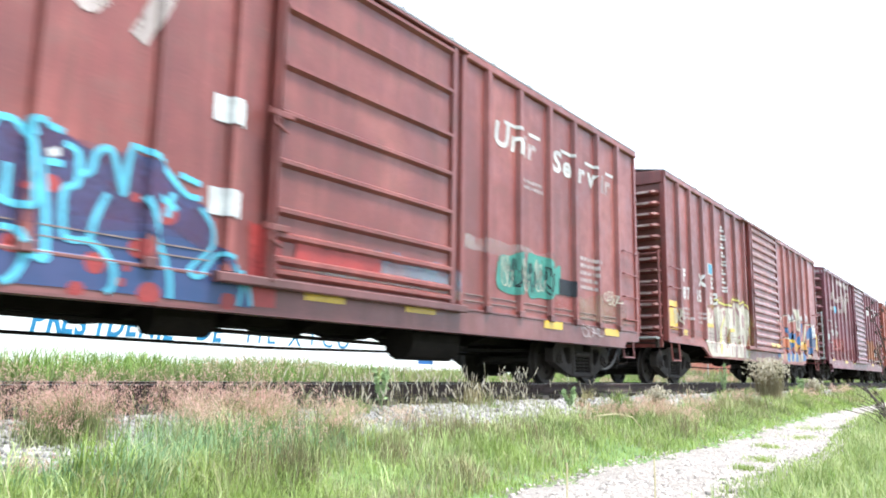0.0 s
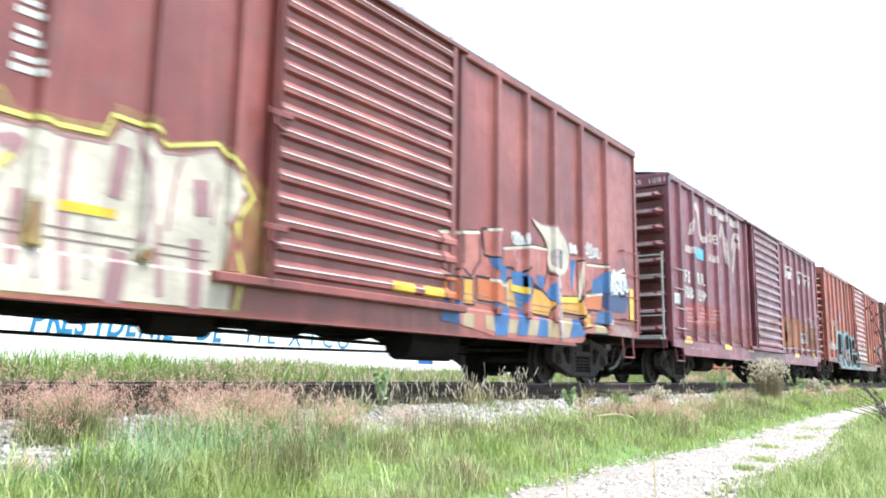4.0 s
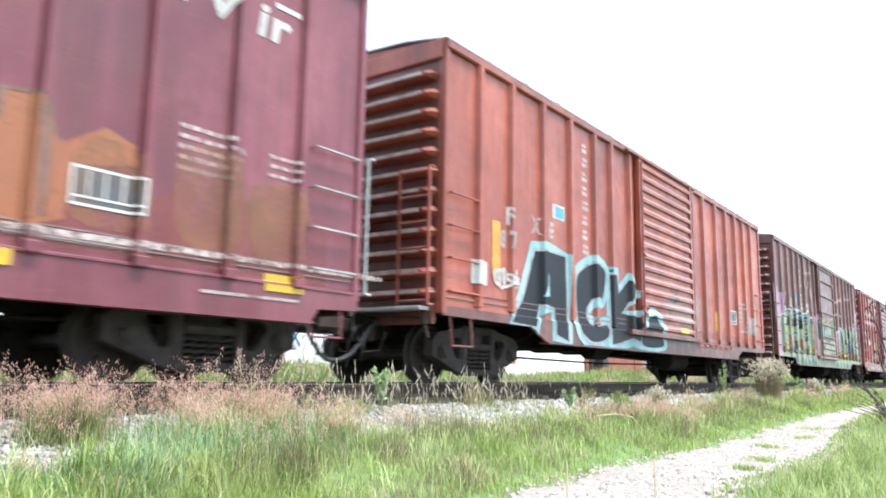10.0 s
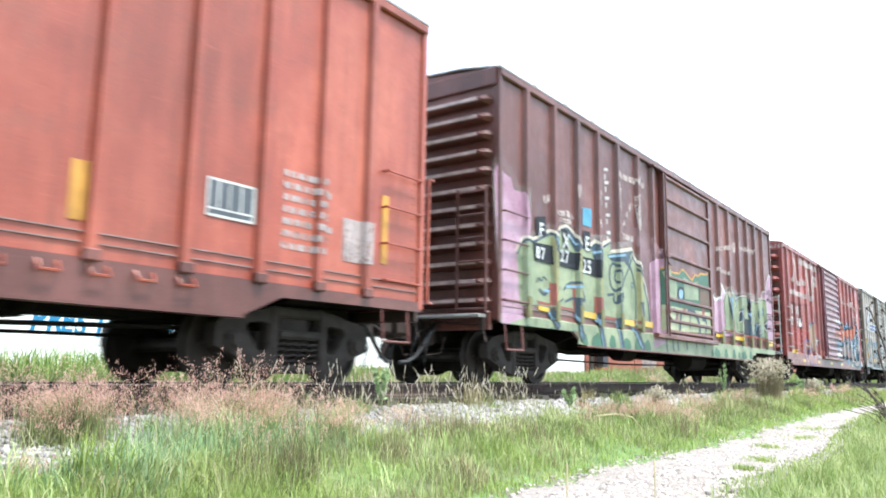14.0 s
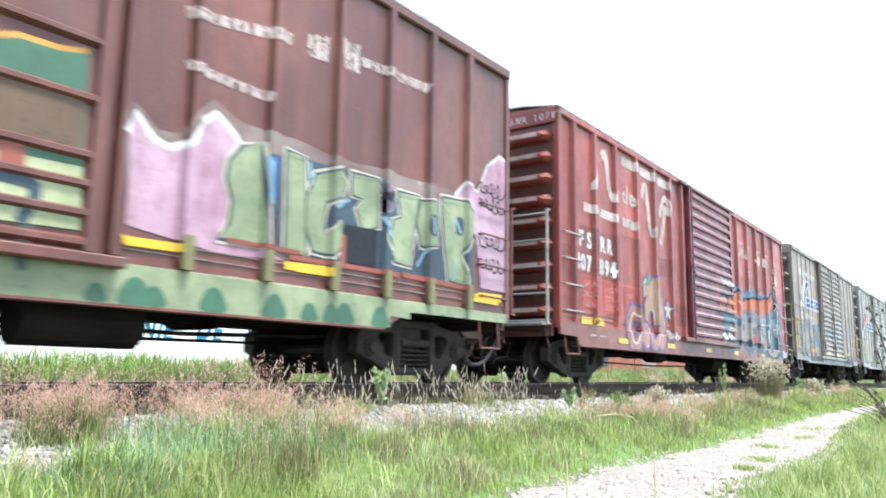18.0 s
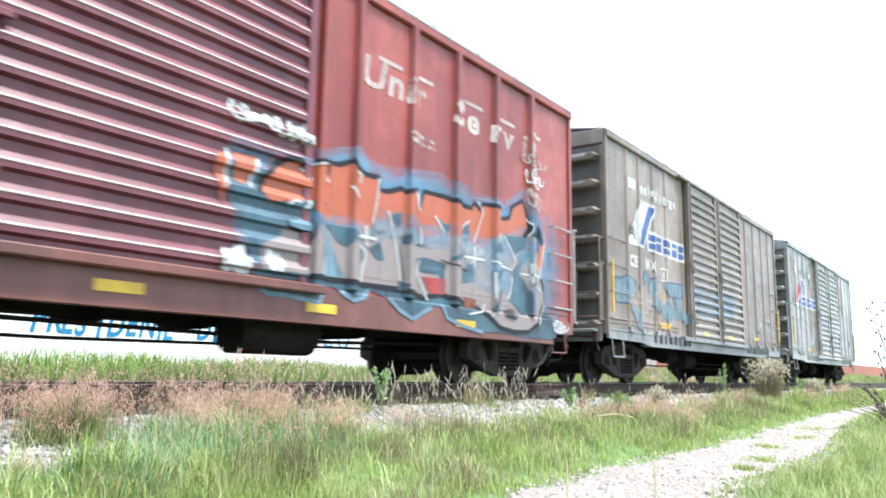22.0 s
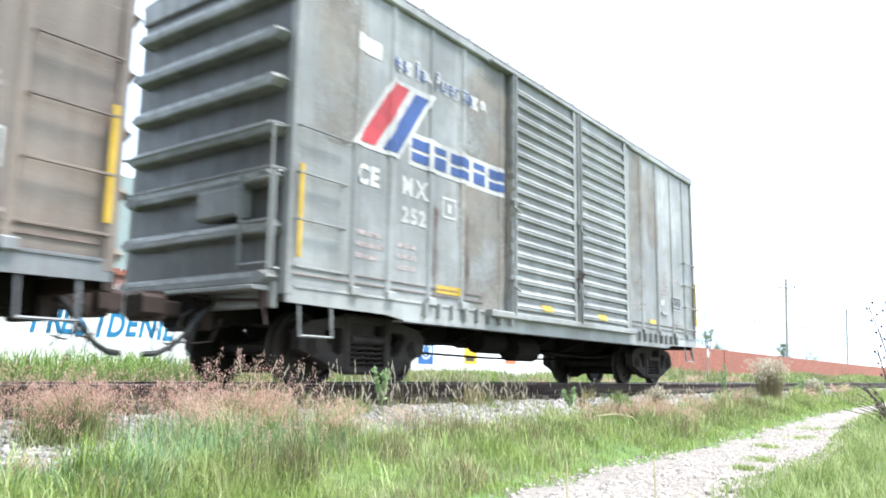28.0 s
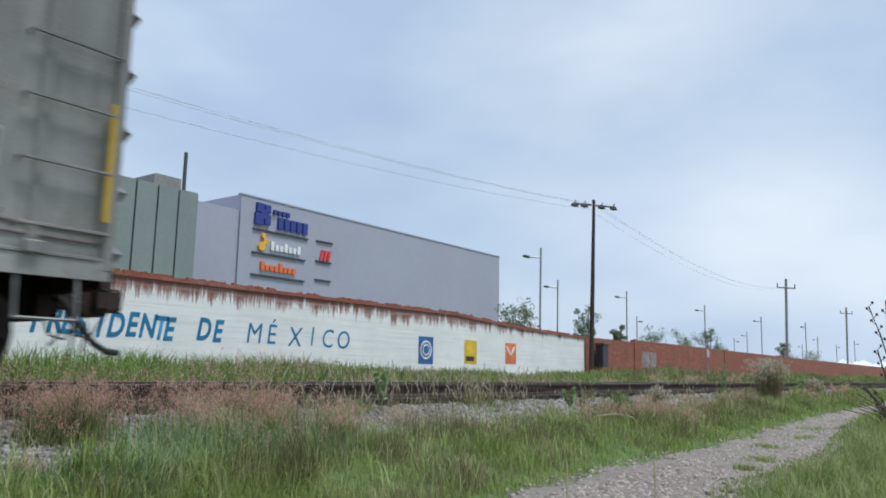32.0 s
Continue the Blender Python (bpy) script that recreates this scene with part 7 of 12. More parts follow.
def slogan(car, spec, material, weak):
    for body, x, w in (("Un", 10.72, 0.66), ("ir", 11.55, 0.5), ("Se", 12.58, 0.66), ("rv", 13.55, 0.62), ("ir", 14.50, 0.5)):
        letters(car, spec, body, x, 3.62, 0.53, material if body != "ir" else weak, sx=1.22, bold=0.016, slant=0.12)
        patch(car, spec, "overline", [rect(x + w * 0.45, x + w * 1.15, 4.00, 4.06)], material)
    bars(car, spec, 11.62, 3.20, 0.6, 2, weak, 0.06, 0.10)


def marks(car, spec, rows, material):
    for body, x, z, size in rows:
        letters(car, spec, body, x, z, size, material, bold=0.015, sx=0.92)


def company_emblem(car, spec, red):
    """A slanted block in two colours beside five squared letter forms, drawn as plain shapes."""
    def slant(x0, x1, z0, z1, sh):
        return [(x0, z0), (x1, z0), (x1 + sh, z1), (x0 + sh, z1)]
    patch(car, spec, "emblem_ground", [slant(0.80, 1.68, 2.82, 3.86, 0.72)], WHITE, 0.006)
    if red:
        patch(car, spec, "emblem_stripe", [slant(0.92, 1.22, 2.88, 3.80, 0.64)], LOGO_RED, 0.011)
    patch(car, spec, "emblem_stripe", [slant(1.36, 1.64, 2.88, 3.78, 0.62)], LOGO_BLUE, 0.011)
    # five plain blue blocks on white grounds, each with one white slit
    a = 1.90
    for i, wide in enumerate((0.42, 0.38, 0.52, 0.38, 0.46)):
        patch(car, spec, "letter_ground", [rect(a - 0.03, a + wide, 2.80, 3.25)], WHITE, 0.006)
        x0, x1, cut = a + 0.03, a + wide - 0.05, 2.99 + 0.05 * (i % 2)
        patch(car, spec, "letter_shape", [rect(x0, x1, 2.87, cut), rect(x0, x1, cut + 0.05, 3.18)], LOGO_BLUE, 0.011)
        a += wide + 0.03
    # the slogan above: the first word is worn away
    patch(car, spec, "slogan_ground", [rect(0.85, 1.30, 4.00, 4.22)], WHITE, 0.006)
    for body, x in (("es", 1.52), ("la", 1.98), ("fuerza", 2.38)):
        letters(car, spec, body, x, 4.00, 0.33, WHITE, "slogan_ground", 1.0, 0.026)
        if red:
            letters(car, spec, body, x, 4.00, 0.33, LOGO_BLUE, "slogan_letter", 1.0, 0.0, 0.011)


def end_number(car, body, material, y=-0.45, eave=4.80):
    """Small painted number high on the leading end, each letter a part."""
    for ch in body:
        if ch != " ":
            flat_text("end_number", ch, 0.17, material, car, (-0.058, y, eave - 0.20), (90, 0, -90), 1.1)
        y -= 0.12


def paint_first(car, spec):
    railway_emblem(car, spec, WHITE, True)
    slogan(car, spec, WHITE, GHOST)
    for z in (2.55, 1.62):
        patch(car, spec, "white_placard", [rect(5.68, 6.06, z, z + 0.27)], CLEAN, 0.012, "blank white placard")
    patch(car, spec, "graffiti_ground", [ragged(6.2, 6.55, 0.78, 1.5, 0.15, 0.1, 5)], REDSPRAY)
    own, spec = spec, dict(spec, lay=(1.0, 0.0))
    deep_blue = worn_paint("deep_blue_spray", (0.016, 0.045, 0.135), 0.12, 0.5, (0.030, 0.040, 0.110), dust=(0.06, 0.025, 0.05))
    patch(car, spec, "graffiti_ground", [[(2.74, 1.80), (3.04, 2.09), (3.36, 2.08), (3.72, 1.98), (4.10, 2.03), (4.18, 2.01), (4.30, 1.88), (4.35, 2.06), (4.55, 2.05), (4.77, 1.96), (4.87, 1.93), (4.99, 2.01), (5.10, 1.94), (5.16, 2.04), (5.28, 2.01), (5.57, 1.95), (5.77, 1.75), (6.03, 1.66), (6.10, 1.35), (6.26, 1.26), (6.44, 1.06), (6.57, 0.76), (5.67, 0.77), (5.03, 0.78), (4.23, 0.77), (2.86, 0.83)]], deep_blue, 0.007)
    cloud(car, spec, "graffiti_haze", [(4.10, 2.03), (4.18, 2.01), (4.30, 1.88), (4.35, 2.06), (4.55, 2.05), (4.77, 1.96), (4.87, 1.93), (4.99, 2.01), (5.10, 1.94), (5.16, 2.04), (5.28, 2.01), (5.57, 1.95), (5.77, 1.75), (6.03, 1.66), (6.10, 1.35), (6.26, 1.26), (6.44, 1.06), (5.80, 1.35), (4.18, 1.28)], worn_paint("violet_haze", (0.10, 0.04, 0.10), misty=True), 0.009, 2, 0.06)
    patch(car, spec, "graffiti_spot", [smooth_ring([(4.35, 1.07), (4.33, 1.13), (4.27, 1.15), (4.21, 1.13), (4.19, 1.07), (4.21, 1.02), (4.27, 1.00), (4.33, 1.02)], True, 2)], REDSPRAY, 0.010)
    patch(car, spec, "graffiti_spot", [smooth_ring([(4.61, 1.59), (4.58, 1.65), (4.53, 1.67), (4.47, 1.65), (4.45, 1.59), (4.47, 1.54), (4.53, 1.52), (4.58, 1.54)], True, 2)], REDSPRAY, 0.010)
    patch(car, spec, "graffiti_spot", [smooth_ring([(5.03, 1.01), (5.00, 1.07), (4.93, 1.10), (4.87, 1.07), (4.84, 1.01), (4.87, 0.94), (4.93, 0.91), (5.00, 0.94)], True, 2)], REDSPRAY, 0.010)
    patch(car, spec, "graffiti_spot", [smooth_ring([(5.43, 1.18), (5.40, 1.25), (5.33, 1.27), (5.26, 1.25), (5.23, 1.18), (5.26, 1.12), (5.33, 1.09), (5.40, 1.12)], True, 2)], REDSPRAY, 0.010)
    patch(car, spec, "graffiti_spot", [smooth_ring([(5.70, 1.54), (5.66, 1.61), (5.58, 1.64), (5.51, 1.61), (5.47, 1.54), (5.51, 1.46), (5.58, 1.43), (5.66, 1.46)], True, 2)], REDSPRAY, 0.010)
    patch(car, spec, "graffiti_spot", [smooth_ring([(5.56, 0.80), (5.52, 0.87), (5.45, 0.90), (5.37, 0.87), (5.33, 0.80), (5.37, 0.72), (5.44, 0.69), (5.52, 0.72)], True, 2)], REDSPRAY, 0.010)
    patch(car, spec, "graffiti_spot", [smooth_ring([(4.86, 0.77), (4.84, 0.82), (4.79, 0.84), (4.74, 0.82), (4.72, 0.77), (4.74, 0.72), (4.79, 0.70), (4.84, 0.72)], True, 2)], REDSPRAY, 0.010)
    patch(car, spec, "graffiti_spot", [smooth_ring([(5.25, 0.99), (5.24, 1.02), (5.21, 1.03), (5.19, 1.02), (5.18, 0.99), (5.19, 0.97), (5.21, 0.96), (5.24, 0.97)], True, 2)], REDSPRAY, 0.010)
    patch(car, spec, "graffiti_spot", [smooth_ring([(5.31, 1.62), (5.30, 1.65), (5.26, 1.67), (5.23, 1.65), (5.22, 1.62), (5.23, 1.59), (5.26, 1.58), (5.30, 1.59)], True, 2)], REDSPRAY, 0.010)
    patch(car, spec, "graffiti_spot", [smooth_ring([(6.38, 0.79), (6.36, 0.86), (6.29, 0.88), (6.22, 0.86), (6.20, 0.79), (6.22, 0.73), (6.29, 0.71), (6.36, 0.73)], True, 2)], REDSPRAY, 0.010)
    patch(car, spec, "graffiti_spot", [smooth_ring([(5.21, 0.87), (5.20, 0.90), (5.17, 0.91), (5.14, 0.90), (5.13, 0.87), (5.14, 0.84), (5.17, 0.83), (5.20, 0.84)], True, 2)], REDSPRAY, 0.010)
    patch(car, spec, "graffiti_spot", [smooth_ring([(6.85, 1.03), (6.81, 1.11), (6.73, 1.14), (6.64, 1.11), (6.61, 1.03), (6.64, 0.95), (6.73, 0.92), (6.81, 0.95)], True, 2)], REDSPRAY, 0.010)
    patch(car, spec, "graffiti_spot", [smooth_ring([(6.78, 1.55), (6.75, 1.61), (6.69, 1.63), (6.63, 1.61), (6.60, 1.55), (6.63, 1.49), (6.69, 1.47), (6.75, 1.49)], True, 2)], REDSPRAY, 0.010)
    patch(car, spec, "graffiti_spot", [smooth_ring([(4.35, 1.52), (4.34, 1.55), (4.32, 1.56), (4.29, 1.55), (4.28, 1.52), (4.29, 1.50), (4.32, 1.49), (4.34, 1.50)], True, 2)], REDSPRAY, 0.010)
    patch(car, spec, "graffiti_line", stroke([(3.97, 1.75), (4.06, 2.00), (4.10, 2.03), (4.20, 2.03), (4.30, 1.93), (4.34, 1.80), (4.38, 1.49), (4.38, 1.40), (4.31, 1.37), (4.16, 1.40), (4.04, 1.42)], 0.060), CYAN, 0.014)
    patch(car, spec, "graffiti_line", stroke([(4.33, 1.95), (4.31, 2.05), (4.41, 2.07), (4.57, 2.04)], 0.060), CYAN, 0.014)
    patch(car, spec, "graffiti_line", stroke([(4.19, 1.67), (4.19, 1.41)], 0.060), CYAN, 0.014)
    patch(car, spec, "graffiti_line", stroke([(4.59, 1.77), (4.47, 1.76), (4.45, 1.69), (4.51, 1.34), (4.53, 1.00), (4.45, 1.00), (4.37, 1.01)], 0.060), CYAN, 0.014)
    patch(car, spec, "graffiti_line", stroke([(4.18, 1.19), (4.28, 1.18), (4.34, 1.09), (4.36, 0.96), (4.30, 0.83), (4.23, 0.78)], 0.060), CYAN, 0.014)
    patch(car, spec, "graffiti_line", stroke([(4.62, 1.94), (4.72, 1.90), (4.74, 1.76), (4.73, 1.63), (4.64, 1.57), (4.64, 1.36), (4.67, 1.20), (4.75, 1.17), (4.89, 1.18), (5.03, 1.09), (5.10, 0.96), (5.10, 0.84), (5.06, 0.78)], 0.060), CYAN, 0.014)
    patch(car, spec, "graffiti_line", stroke([(4.75, 1.72), (4.84, 1.77), (4.88, 1.93), (4.99, 2.00), (5.06, 1.88), (5.12, 1.69), (5.15, 1.64), (5.17, 1.91), (5.20, 2.07)], 0.060), CYAN, 0.014)
    patch(car, spec, "graffiti_line", stroke([(5.00, 1.59), (4.92, 1.39), (4.88, 1.19)], 0.060), CYAN, 0.014)
    patch(car, spec, "graffiti_line", stroke([(5.20, 2.07), (5.28, 2.07), (5.42, 2.02)], 0.060), CYAN, 0.014)
    patch(car, spec, "graffiti_line", stroke([(5.47, 2.00), (5.61, 1.87), (5.77, 1.75), (5.91, 1.74)], 0.060), CYAN, 0.014)
    patch(car, spec, "graffiti_line", stroke([(5.35, 1.63), (5.43, 1.50), (5.50, 1.31), (5.59, 1.12), (5.64, 0.92), (5.65, 0.79)], 0.060), CYAN, 0.014)
    patch(car, spec, "graffiti_line", stroke([(5.94, 1.64), (6.07, 1.51), (6.10, 1.35), (6.03, 1.23), (5.88, 1.10), (5.85, 1.02), (5.95, 1.00), (6.07, 1.15), (6.16, 1.24), (6.29, 1.23), (6.39, 1.14), (6.44, 0.95), (6.41, 0.78)], 0.045), CYAN, 0.014)
    patch(car, spec, "graffiti_line", stroke([(6.47, 1.11), (6.54, 0.90), (6.56, 0.79)], 0.045), CYAN, 0.014)
    patch(car, spec, "graffiti_line", stroke([(5.49, 1.69), (5.66, 1.60)], 0.060), CYAN, 0.014)
    patch(car, spec, "graffiti_line", stroke([(5.63, 1.72), (5.59, 1.52)], 0.060), CYAN, 0.014)
    patch(car, spec, "graffiti_line", stroke([(5.70, 1.92), (5.90, 1.88)], 0.060), CYAN, 0.014)
    patch(car, spec, "white_splash", [[(4.47, 1.86), (4.57, 1.91), (4.58, 1.84), (4.49, 1.80)]], CLEAN, 0.012)
    spec = own
    patch(car, spec, "paint_smear", [ragged(6.75, 8.1, 1.30, 1.52, 0.06, 0.2, 9)], REDSPRAY, 0.01)
    patch(car, spec, "paint_smear", [ragged(7.6, 9.8, 1.26, 1.55, 0.07, 0.12, 10)], MIST_BLUE, 0.008)
    patch(car, spec, "paint_smear", [ragged(6.8, 9.8, 1.14, 1.5, 0.1, 0.12, 12)], MIST_WHITE, 0.006)
    for ring in ([(10.85, 1.42), (10.88, 1.88), (11.2, 1.95), (11.57, 2.02), (11.60, 1.42)], [(11.74, 1.40), (11.72, 2.02), (12.0, 2.06), (12.47, 2.0), (12.49, 1.44), (12.1, 1.38)], [(12.62, 1.53), (12.62, 1.88), (12.83, 1.97), (12.79, 1.54)]):
        patch(car, spec, "paint_smear", [smooth_ring(ring)], TEAL, 0.008)
    for k in range(9):
        scribble(car, spec, 10.95 + 0.17 * k, 11.2 + 0.17 * k, 1.45, 1.95, BLACK_P if k % 3 else CREAM, 200 + k, 0.025, 2, 0.013)
    patch(car, spec, "paint_smear", [ragged(9.9, 12.6, 1.9, 2.12, 0.06, 0.2, 2)], MIST_WHITE, 0.006)
    patch(car, spec, "data_panel", [rect(12.77, 13.31, 1.50, 1.77)], BLACK_P, 0.012)
    patch(car, spec, "overspray", [ragged(13.4, 15.6, 1.12, 1.62, 0.15, 0.3, 7)], worn_paint("tan_overspray", (0.30, 0.24, 0.15), misty=True), 0.005)
    patch(car, spec, "overspray", [ragged(12.5, 13.4, 1.12, 1.45, 0.1, 0.3, 8)], worn_paint("red_overspray", (0.32, 0.06, 0.04), misty=True), 0.005)
    reflectors(car, spec, (6.95, 8.65, 12.2, 14.5))
    bars(car, spec, 13.6, 2.2, 0.75, 5, GHOST)
    scribble(car, spec, 13.55, 14.35, 0.84, 1.03, GHOST, 5, 0.03, 4)
    scribble(car, spec, 14.55, 15.2, 1.47, 1.76, CREAM, 6, 0.03, 4)


def paint_second_pieces(car, spec):
    # the cream piece before the door
    patch(car, spec, "graffiti_halo", [[(2.61, 1.94), (3.22, 1.99), (3.38, 2.18), (4.10, 2.29), (4.22, 2.13), (4.98, 2.20), (5.03, 2.41), (5.42, 2.38), (5.59, 2.22), (6.13, 2.37), (6.67, 2.02), (6.76, 0.67), (4.28, 0.66), (2.68, 0.81)]], MIST_YELLOW, 0.005)
    patch(car, spec, "graffiti_ground", [[(2.71, 1.92), (2.96, 1.87), (3.23, 1.83), (3.41, 1.99), (3.70, 2.05), (3.86, 1.94), (4.14, 2.01), (4.56, 2.01), (4.99, 2.04), (5.11, 2.23), (5.32, 2.21), (5.44, 2.08), (5.73, 2.12), (6.07, 2.25), (6.31, 2.05), (6.47, 1.89), (6.23, 1.54), (6.32, 0.98), (6.30, 0.72), (4.28, 0.71), (2.98, 0.69), (2.76, 0.84), (2.57, 1.06), (2.70, 1.39)]], CREAM, 0.009)
    patch(car, spec, "graffiti_halo", stroke([(3.38, 2.14), (3.80, 2.11), (4.11, 2.09), (4.44, 2.08), (4.94, 2.11), (5.01, 2.30), (5.40, 2.28), (5.54, 2.16), (6.10, 2.32), (6.40, 2.08), (6.56, 1.87), (6.32, 1.53), (6.47, 1.11), (6.39, 0.74)], 0.045, False), LEMON, 0.011)
    patch(car, spec, "graffiti_line", stroke([(2.71, 1.92), (2.96, 1.87), (3.23, 1.83), (3.41, 1.99), (3.70, 2.05), (3.86, 1.94), (4.14, 2.01), (4.56, 2.01), (4.99, 2.04), (5.11, 2.23), (5.32, 2.21), (5.44, 2.08), (5.73, 2.12), (6.07, 2.25), (6.31, 2.05), (6.47, 1.89), (6.23, 1.54)], 0.030, False), ROSE, 0.013)
    patch(car, spec, "graffiti_line", stroke([(3.28, 1.85), (3.33, 1.48), (3.34, 0.80)], 0.085), ROSE, 0.013)
    patch(car, spec, "graffiti_line", stroke([(2.98, 1.39), (3.01, 1.00)], 0.080), ROSE, 0.013)
    patch(car, spec, "graffiti_line", stroke([(2.99, 1.85), (3.16, 1.80), (3.04, 1.66)], 0.110), ROSE, 0.013)
    patch(car, spec, "graffiti_line", stroke([(3.92, 1.96), (3.95, 1.70), (3.83, 1.45), (3.63, 1.32)], 0.050), ROSE, 0.013)
    patch(car, spec, "graffiti_line", stroke([(3.64, 1.19), (3.71, 0.99), (3.78, 0.79)], 0.100), ROSE, 0.013)
    patch(car, spec, "graffiti_line", stroke([(4.29, 1.48), (4.28, 0.94)], 0.080), ROSE, 0.013)
    patch(car, spec, "graffiti_line", stroke([(4.66, 2.01), (4.64, 1.51), (4.70, 0.78)], 0.070), ROSE, 0.013)
    patch(car, spec, "graffiti_line", stroke([(5.12, 2.01), (5.08, 1.62)], 0.140), ROSE, 0.013)
    patch(car, spec, "graffiti_line", stroke([(5.24, 2.23), (5.40, 1.60), (5.32, 1.24)], 0.040), ROSE, 0.013)
    patch(car, spec, "graffiti_line", stroke([(5.15, 1.08), (5.11, 0.73)], 0.170), ROSE, 0.013)
    patch(car, spec, "graffiti_line", stroke([(5.50, 1.40), (5.55, 0.80)], 0.070), ROSE, 0.013)
    patch(car, spec, "graffiti_line", stroke([(5.93, 1.87), (5.96, 1.63)], 0.170), ROSE, 0.013)
    patch(car, spec, "graffiti_line", stroke([(5.91, 1.31), (5.92, 0.74)], 0.140), ROSE, 0.013)
    patch(car, spec, "graffiti_line", stroke([(4.12, 1.85), (4.27, 1.88), (4.17, 1.69)], 0.100), ROSE, 0.013)
    patch(car, spec, "graffiti_line", stroke([(2.70, 1.88), (2.70, 1.52), (2.67, 1.08)], 0.030), ROSE, 0.013)
    patch(car, spec, "graffiti_line", stroke([(5.73, 2.11), (5.65, 1.87), (5.61, 1.39)], 0.035), ROSE, 0.013)
    patch(car, spec, "graffiti_line", stroke([(6.13, 1.94), (6.08, 1.52)], 0.030), ROSE, 0.013)
    patch(car, spec, "graffiti_shadow", stroke([(3.16, 1.44), (3.20, 0.81)], 0.070), GHOST, 0.013)
    patch(car, spec, "graffiti_shadow", stroke([(3.51, 1.87), (3.50, 1.37), (3.44, 1.04)], 0.060), GHOST, 0.013)
    patch(car, spec, "graffiti_shadow", stroke([(3.65, 1.92), (3.68, 1.66)], 0.050), GHOST, 0.013)
    patch(car, spec, "graffiti_shadow", stroke([(4.43, 1.84), (4.47, 0.85)], 0.060), GHOST, 0.013)
    patch(car, spec, "graffiti_shadow", stroke([(4.88, 1.46), (4.88, 0.88)], 0.060), GHOST, 0.013)
    patch(car, spec, "graffiti_shadow", stroke([(5.37, 1.99), (5.36, 1.21)], 0.050), GHOST, 0.013)
    patch(car, spec, "graffiti_shadow", stroke([(4.13, 1.59), (4.14, 0.96)], 0.050), GHOST, 0.013)
    patch(car, spec, "graffiti_shadow", stroke([(2.90, 1.30), (2.93, 0.83)], 0.050), GHOST, 0.013)
    patch(car, spec, "graffiti_drop", [smooth_ring([(3.85, 1.41), (3.91, 1.28), (3.90, 1.08), (3.85, 0.84), (3.74, 0.76), (3.70, 0.85), (3.78, 1.07), (3.79, 1.26)])], LEMON, 0.015)
    patch(car, spec, "graffiti_drop", stroke([(3.85, 1.41), (4.07, 1.59), (4.21, 1.75)], 0.060), LEMON, 0.015)
    patch(car, spec, "reflector", [[(2.77, 1.50), (3.24, 1.51), (3.24, 1.42), (2.78, 1.40)]], YELLOW, 0.019)
    patch(car, spec, "reflector", [[(4.60, 1.48), (5.11, 1.48), (5.10, 1.40), (4.61, 1.39)]], YELLOW, 0.019)
    # the larger piece behind the door: coral letters, amber and blue below, a pale flame
    coral = worn_paint("coral_spray", (0.285, 0.068, 0.048), 0.30, 0.5, (0.31, 0.105, 0.085))
    buff = worn_paint("buff_spray", (0.335, 0.225, 0.110), 0.35, 0.5, (0.30, 0.24, 0.15))
    patch(car, spec, "graffiti_ground", [[(9.55, 1.97), (10.04, 2.03), (10.54, 2.06), (10.95, 1.83), (11.24, 1.87), (11.44, 1.72), (12.25, 1.76), (12.72, 1.80), (13.05, 1.75), (13.41, 2.18), (13.83, 2.24), (14.25, 2.17), (14.98, 2.19), (15.03, 1.19), (14.32, 0.90), (13.85, 0.71), (11.07, 0.69), (9.68, 0.90)]], coral, 0.007)
    patch(car, spec, "tag_ground", [[(14.33, 1.84), (14.99, 2.11), (15.95, 2.16), (16.05, 1.66), (15.89, 1.38), (14.95, 1.35), (14.67, 1.54), (14.41, 1.60)]], NAVY, 0.009)
    patch(car, spec, "graffiti_fill", [[(9.60, 2.03), (10.09, 2.08), (10.12, 1.58), (9.86, 1.48), (9.66, 1.53)]], coral, 0.011)
    patch(car, spec, "graffiti_outline", stroke([(9.60, 2.03), (10.09, 2.08), (10.12, 1.58), (9.86, 1.48), (9.66, 1.53), (9.60, 2.03)], 0.040, False), BLACK_P, 0.013)
    patch(car, spec, "graffiti_fill", [[(10.16, 2.11), (10.68, 2.19), (10.69, 1.76), (10.46, 1.50), (10.19, 1.67)]], coral, 0.011)
    patch(car, spec, "graffiti_outline", stroke([(10.16, 2.11), (10.68, 2.19), (10.69, 1.76), (10.46, 1.50), (10.19, 1.67), (10.16, 2.11)], 0.040, False), BLACK_P, 0.013)
    patch(car, spec, "graffiti_fill", [[(10.75, 2.24), (11.27, 2.32), (11.28, 1.92), (11.16, 1.85), (10.81, 1.86)]], coral, 0.011)
    patch(car, spec, "graffiti_outline", stroke([(10.75, 2.24), (11.27, 2.32), (11.28, 1.92), (11.16, 1.85), (10.81, 1.86), (10.75, 2.24)], 0.040, False), BLACK_P, 0.013)
    patch(car, spec, "graffiti_fill", [[(11.33, 2.04), (12.11, 2.19), (12.16, 1.89), (11.88, 1.72), (11.74, 1.64), (11.62, 1.77), (11.28, 1.74)]], coral, 0.011)
    patch(car, spec, "graffiti_outline", stroke([(11.33, 2.04), (12.11, 2.19), (12.16, 1.89), (11.88, 1.72), (11.74, 1.64), (11.62, 1.77), (11.28, 1.74), (11.33, 2.04)], 0.040, False), BLACK_P, 0.013)
    patch(car, spec, "graffiti_fill", [[(12.17, 2.20), (12.70, 2.22), (12.70, 1.84), (12.52, 1.51), (12.24, 1.59), (12.11, 1.82)]], coral, 0.011)
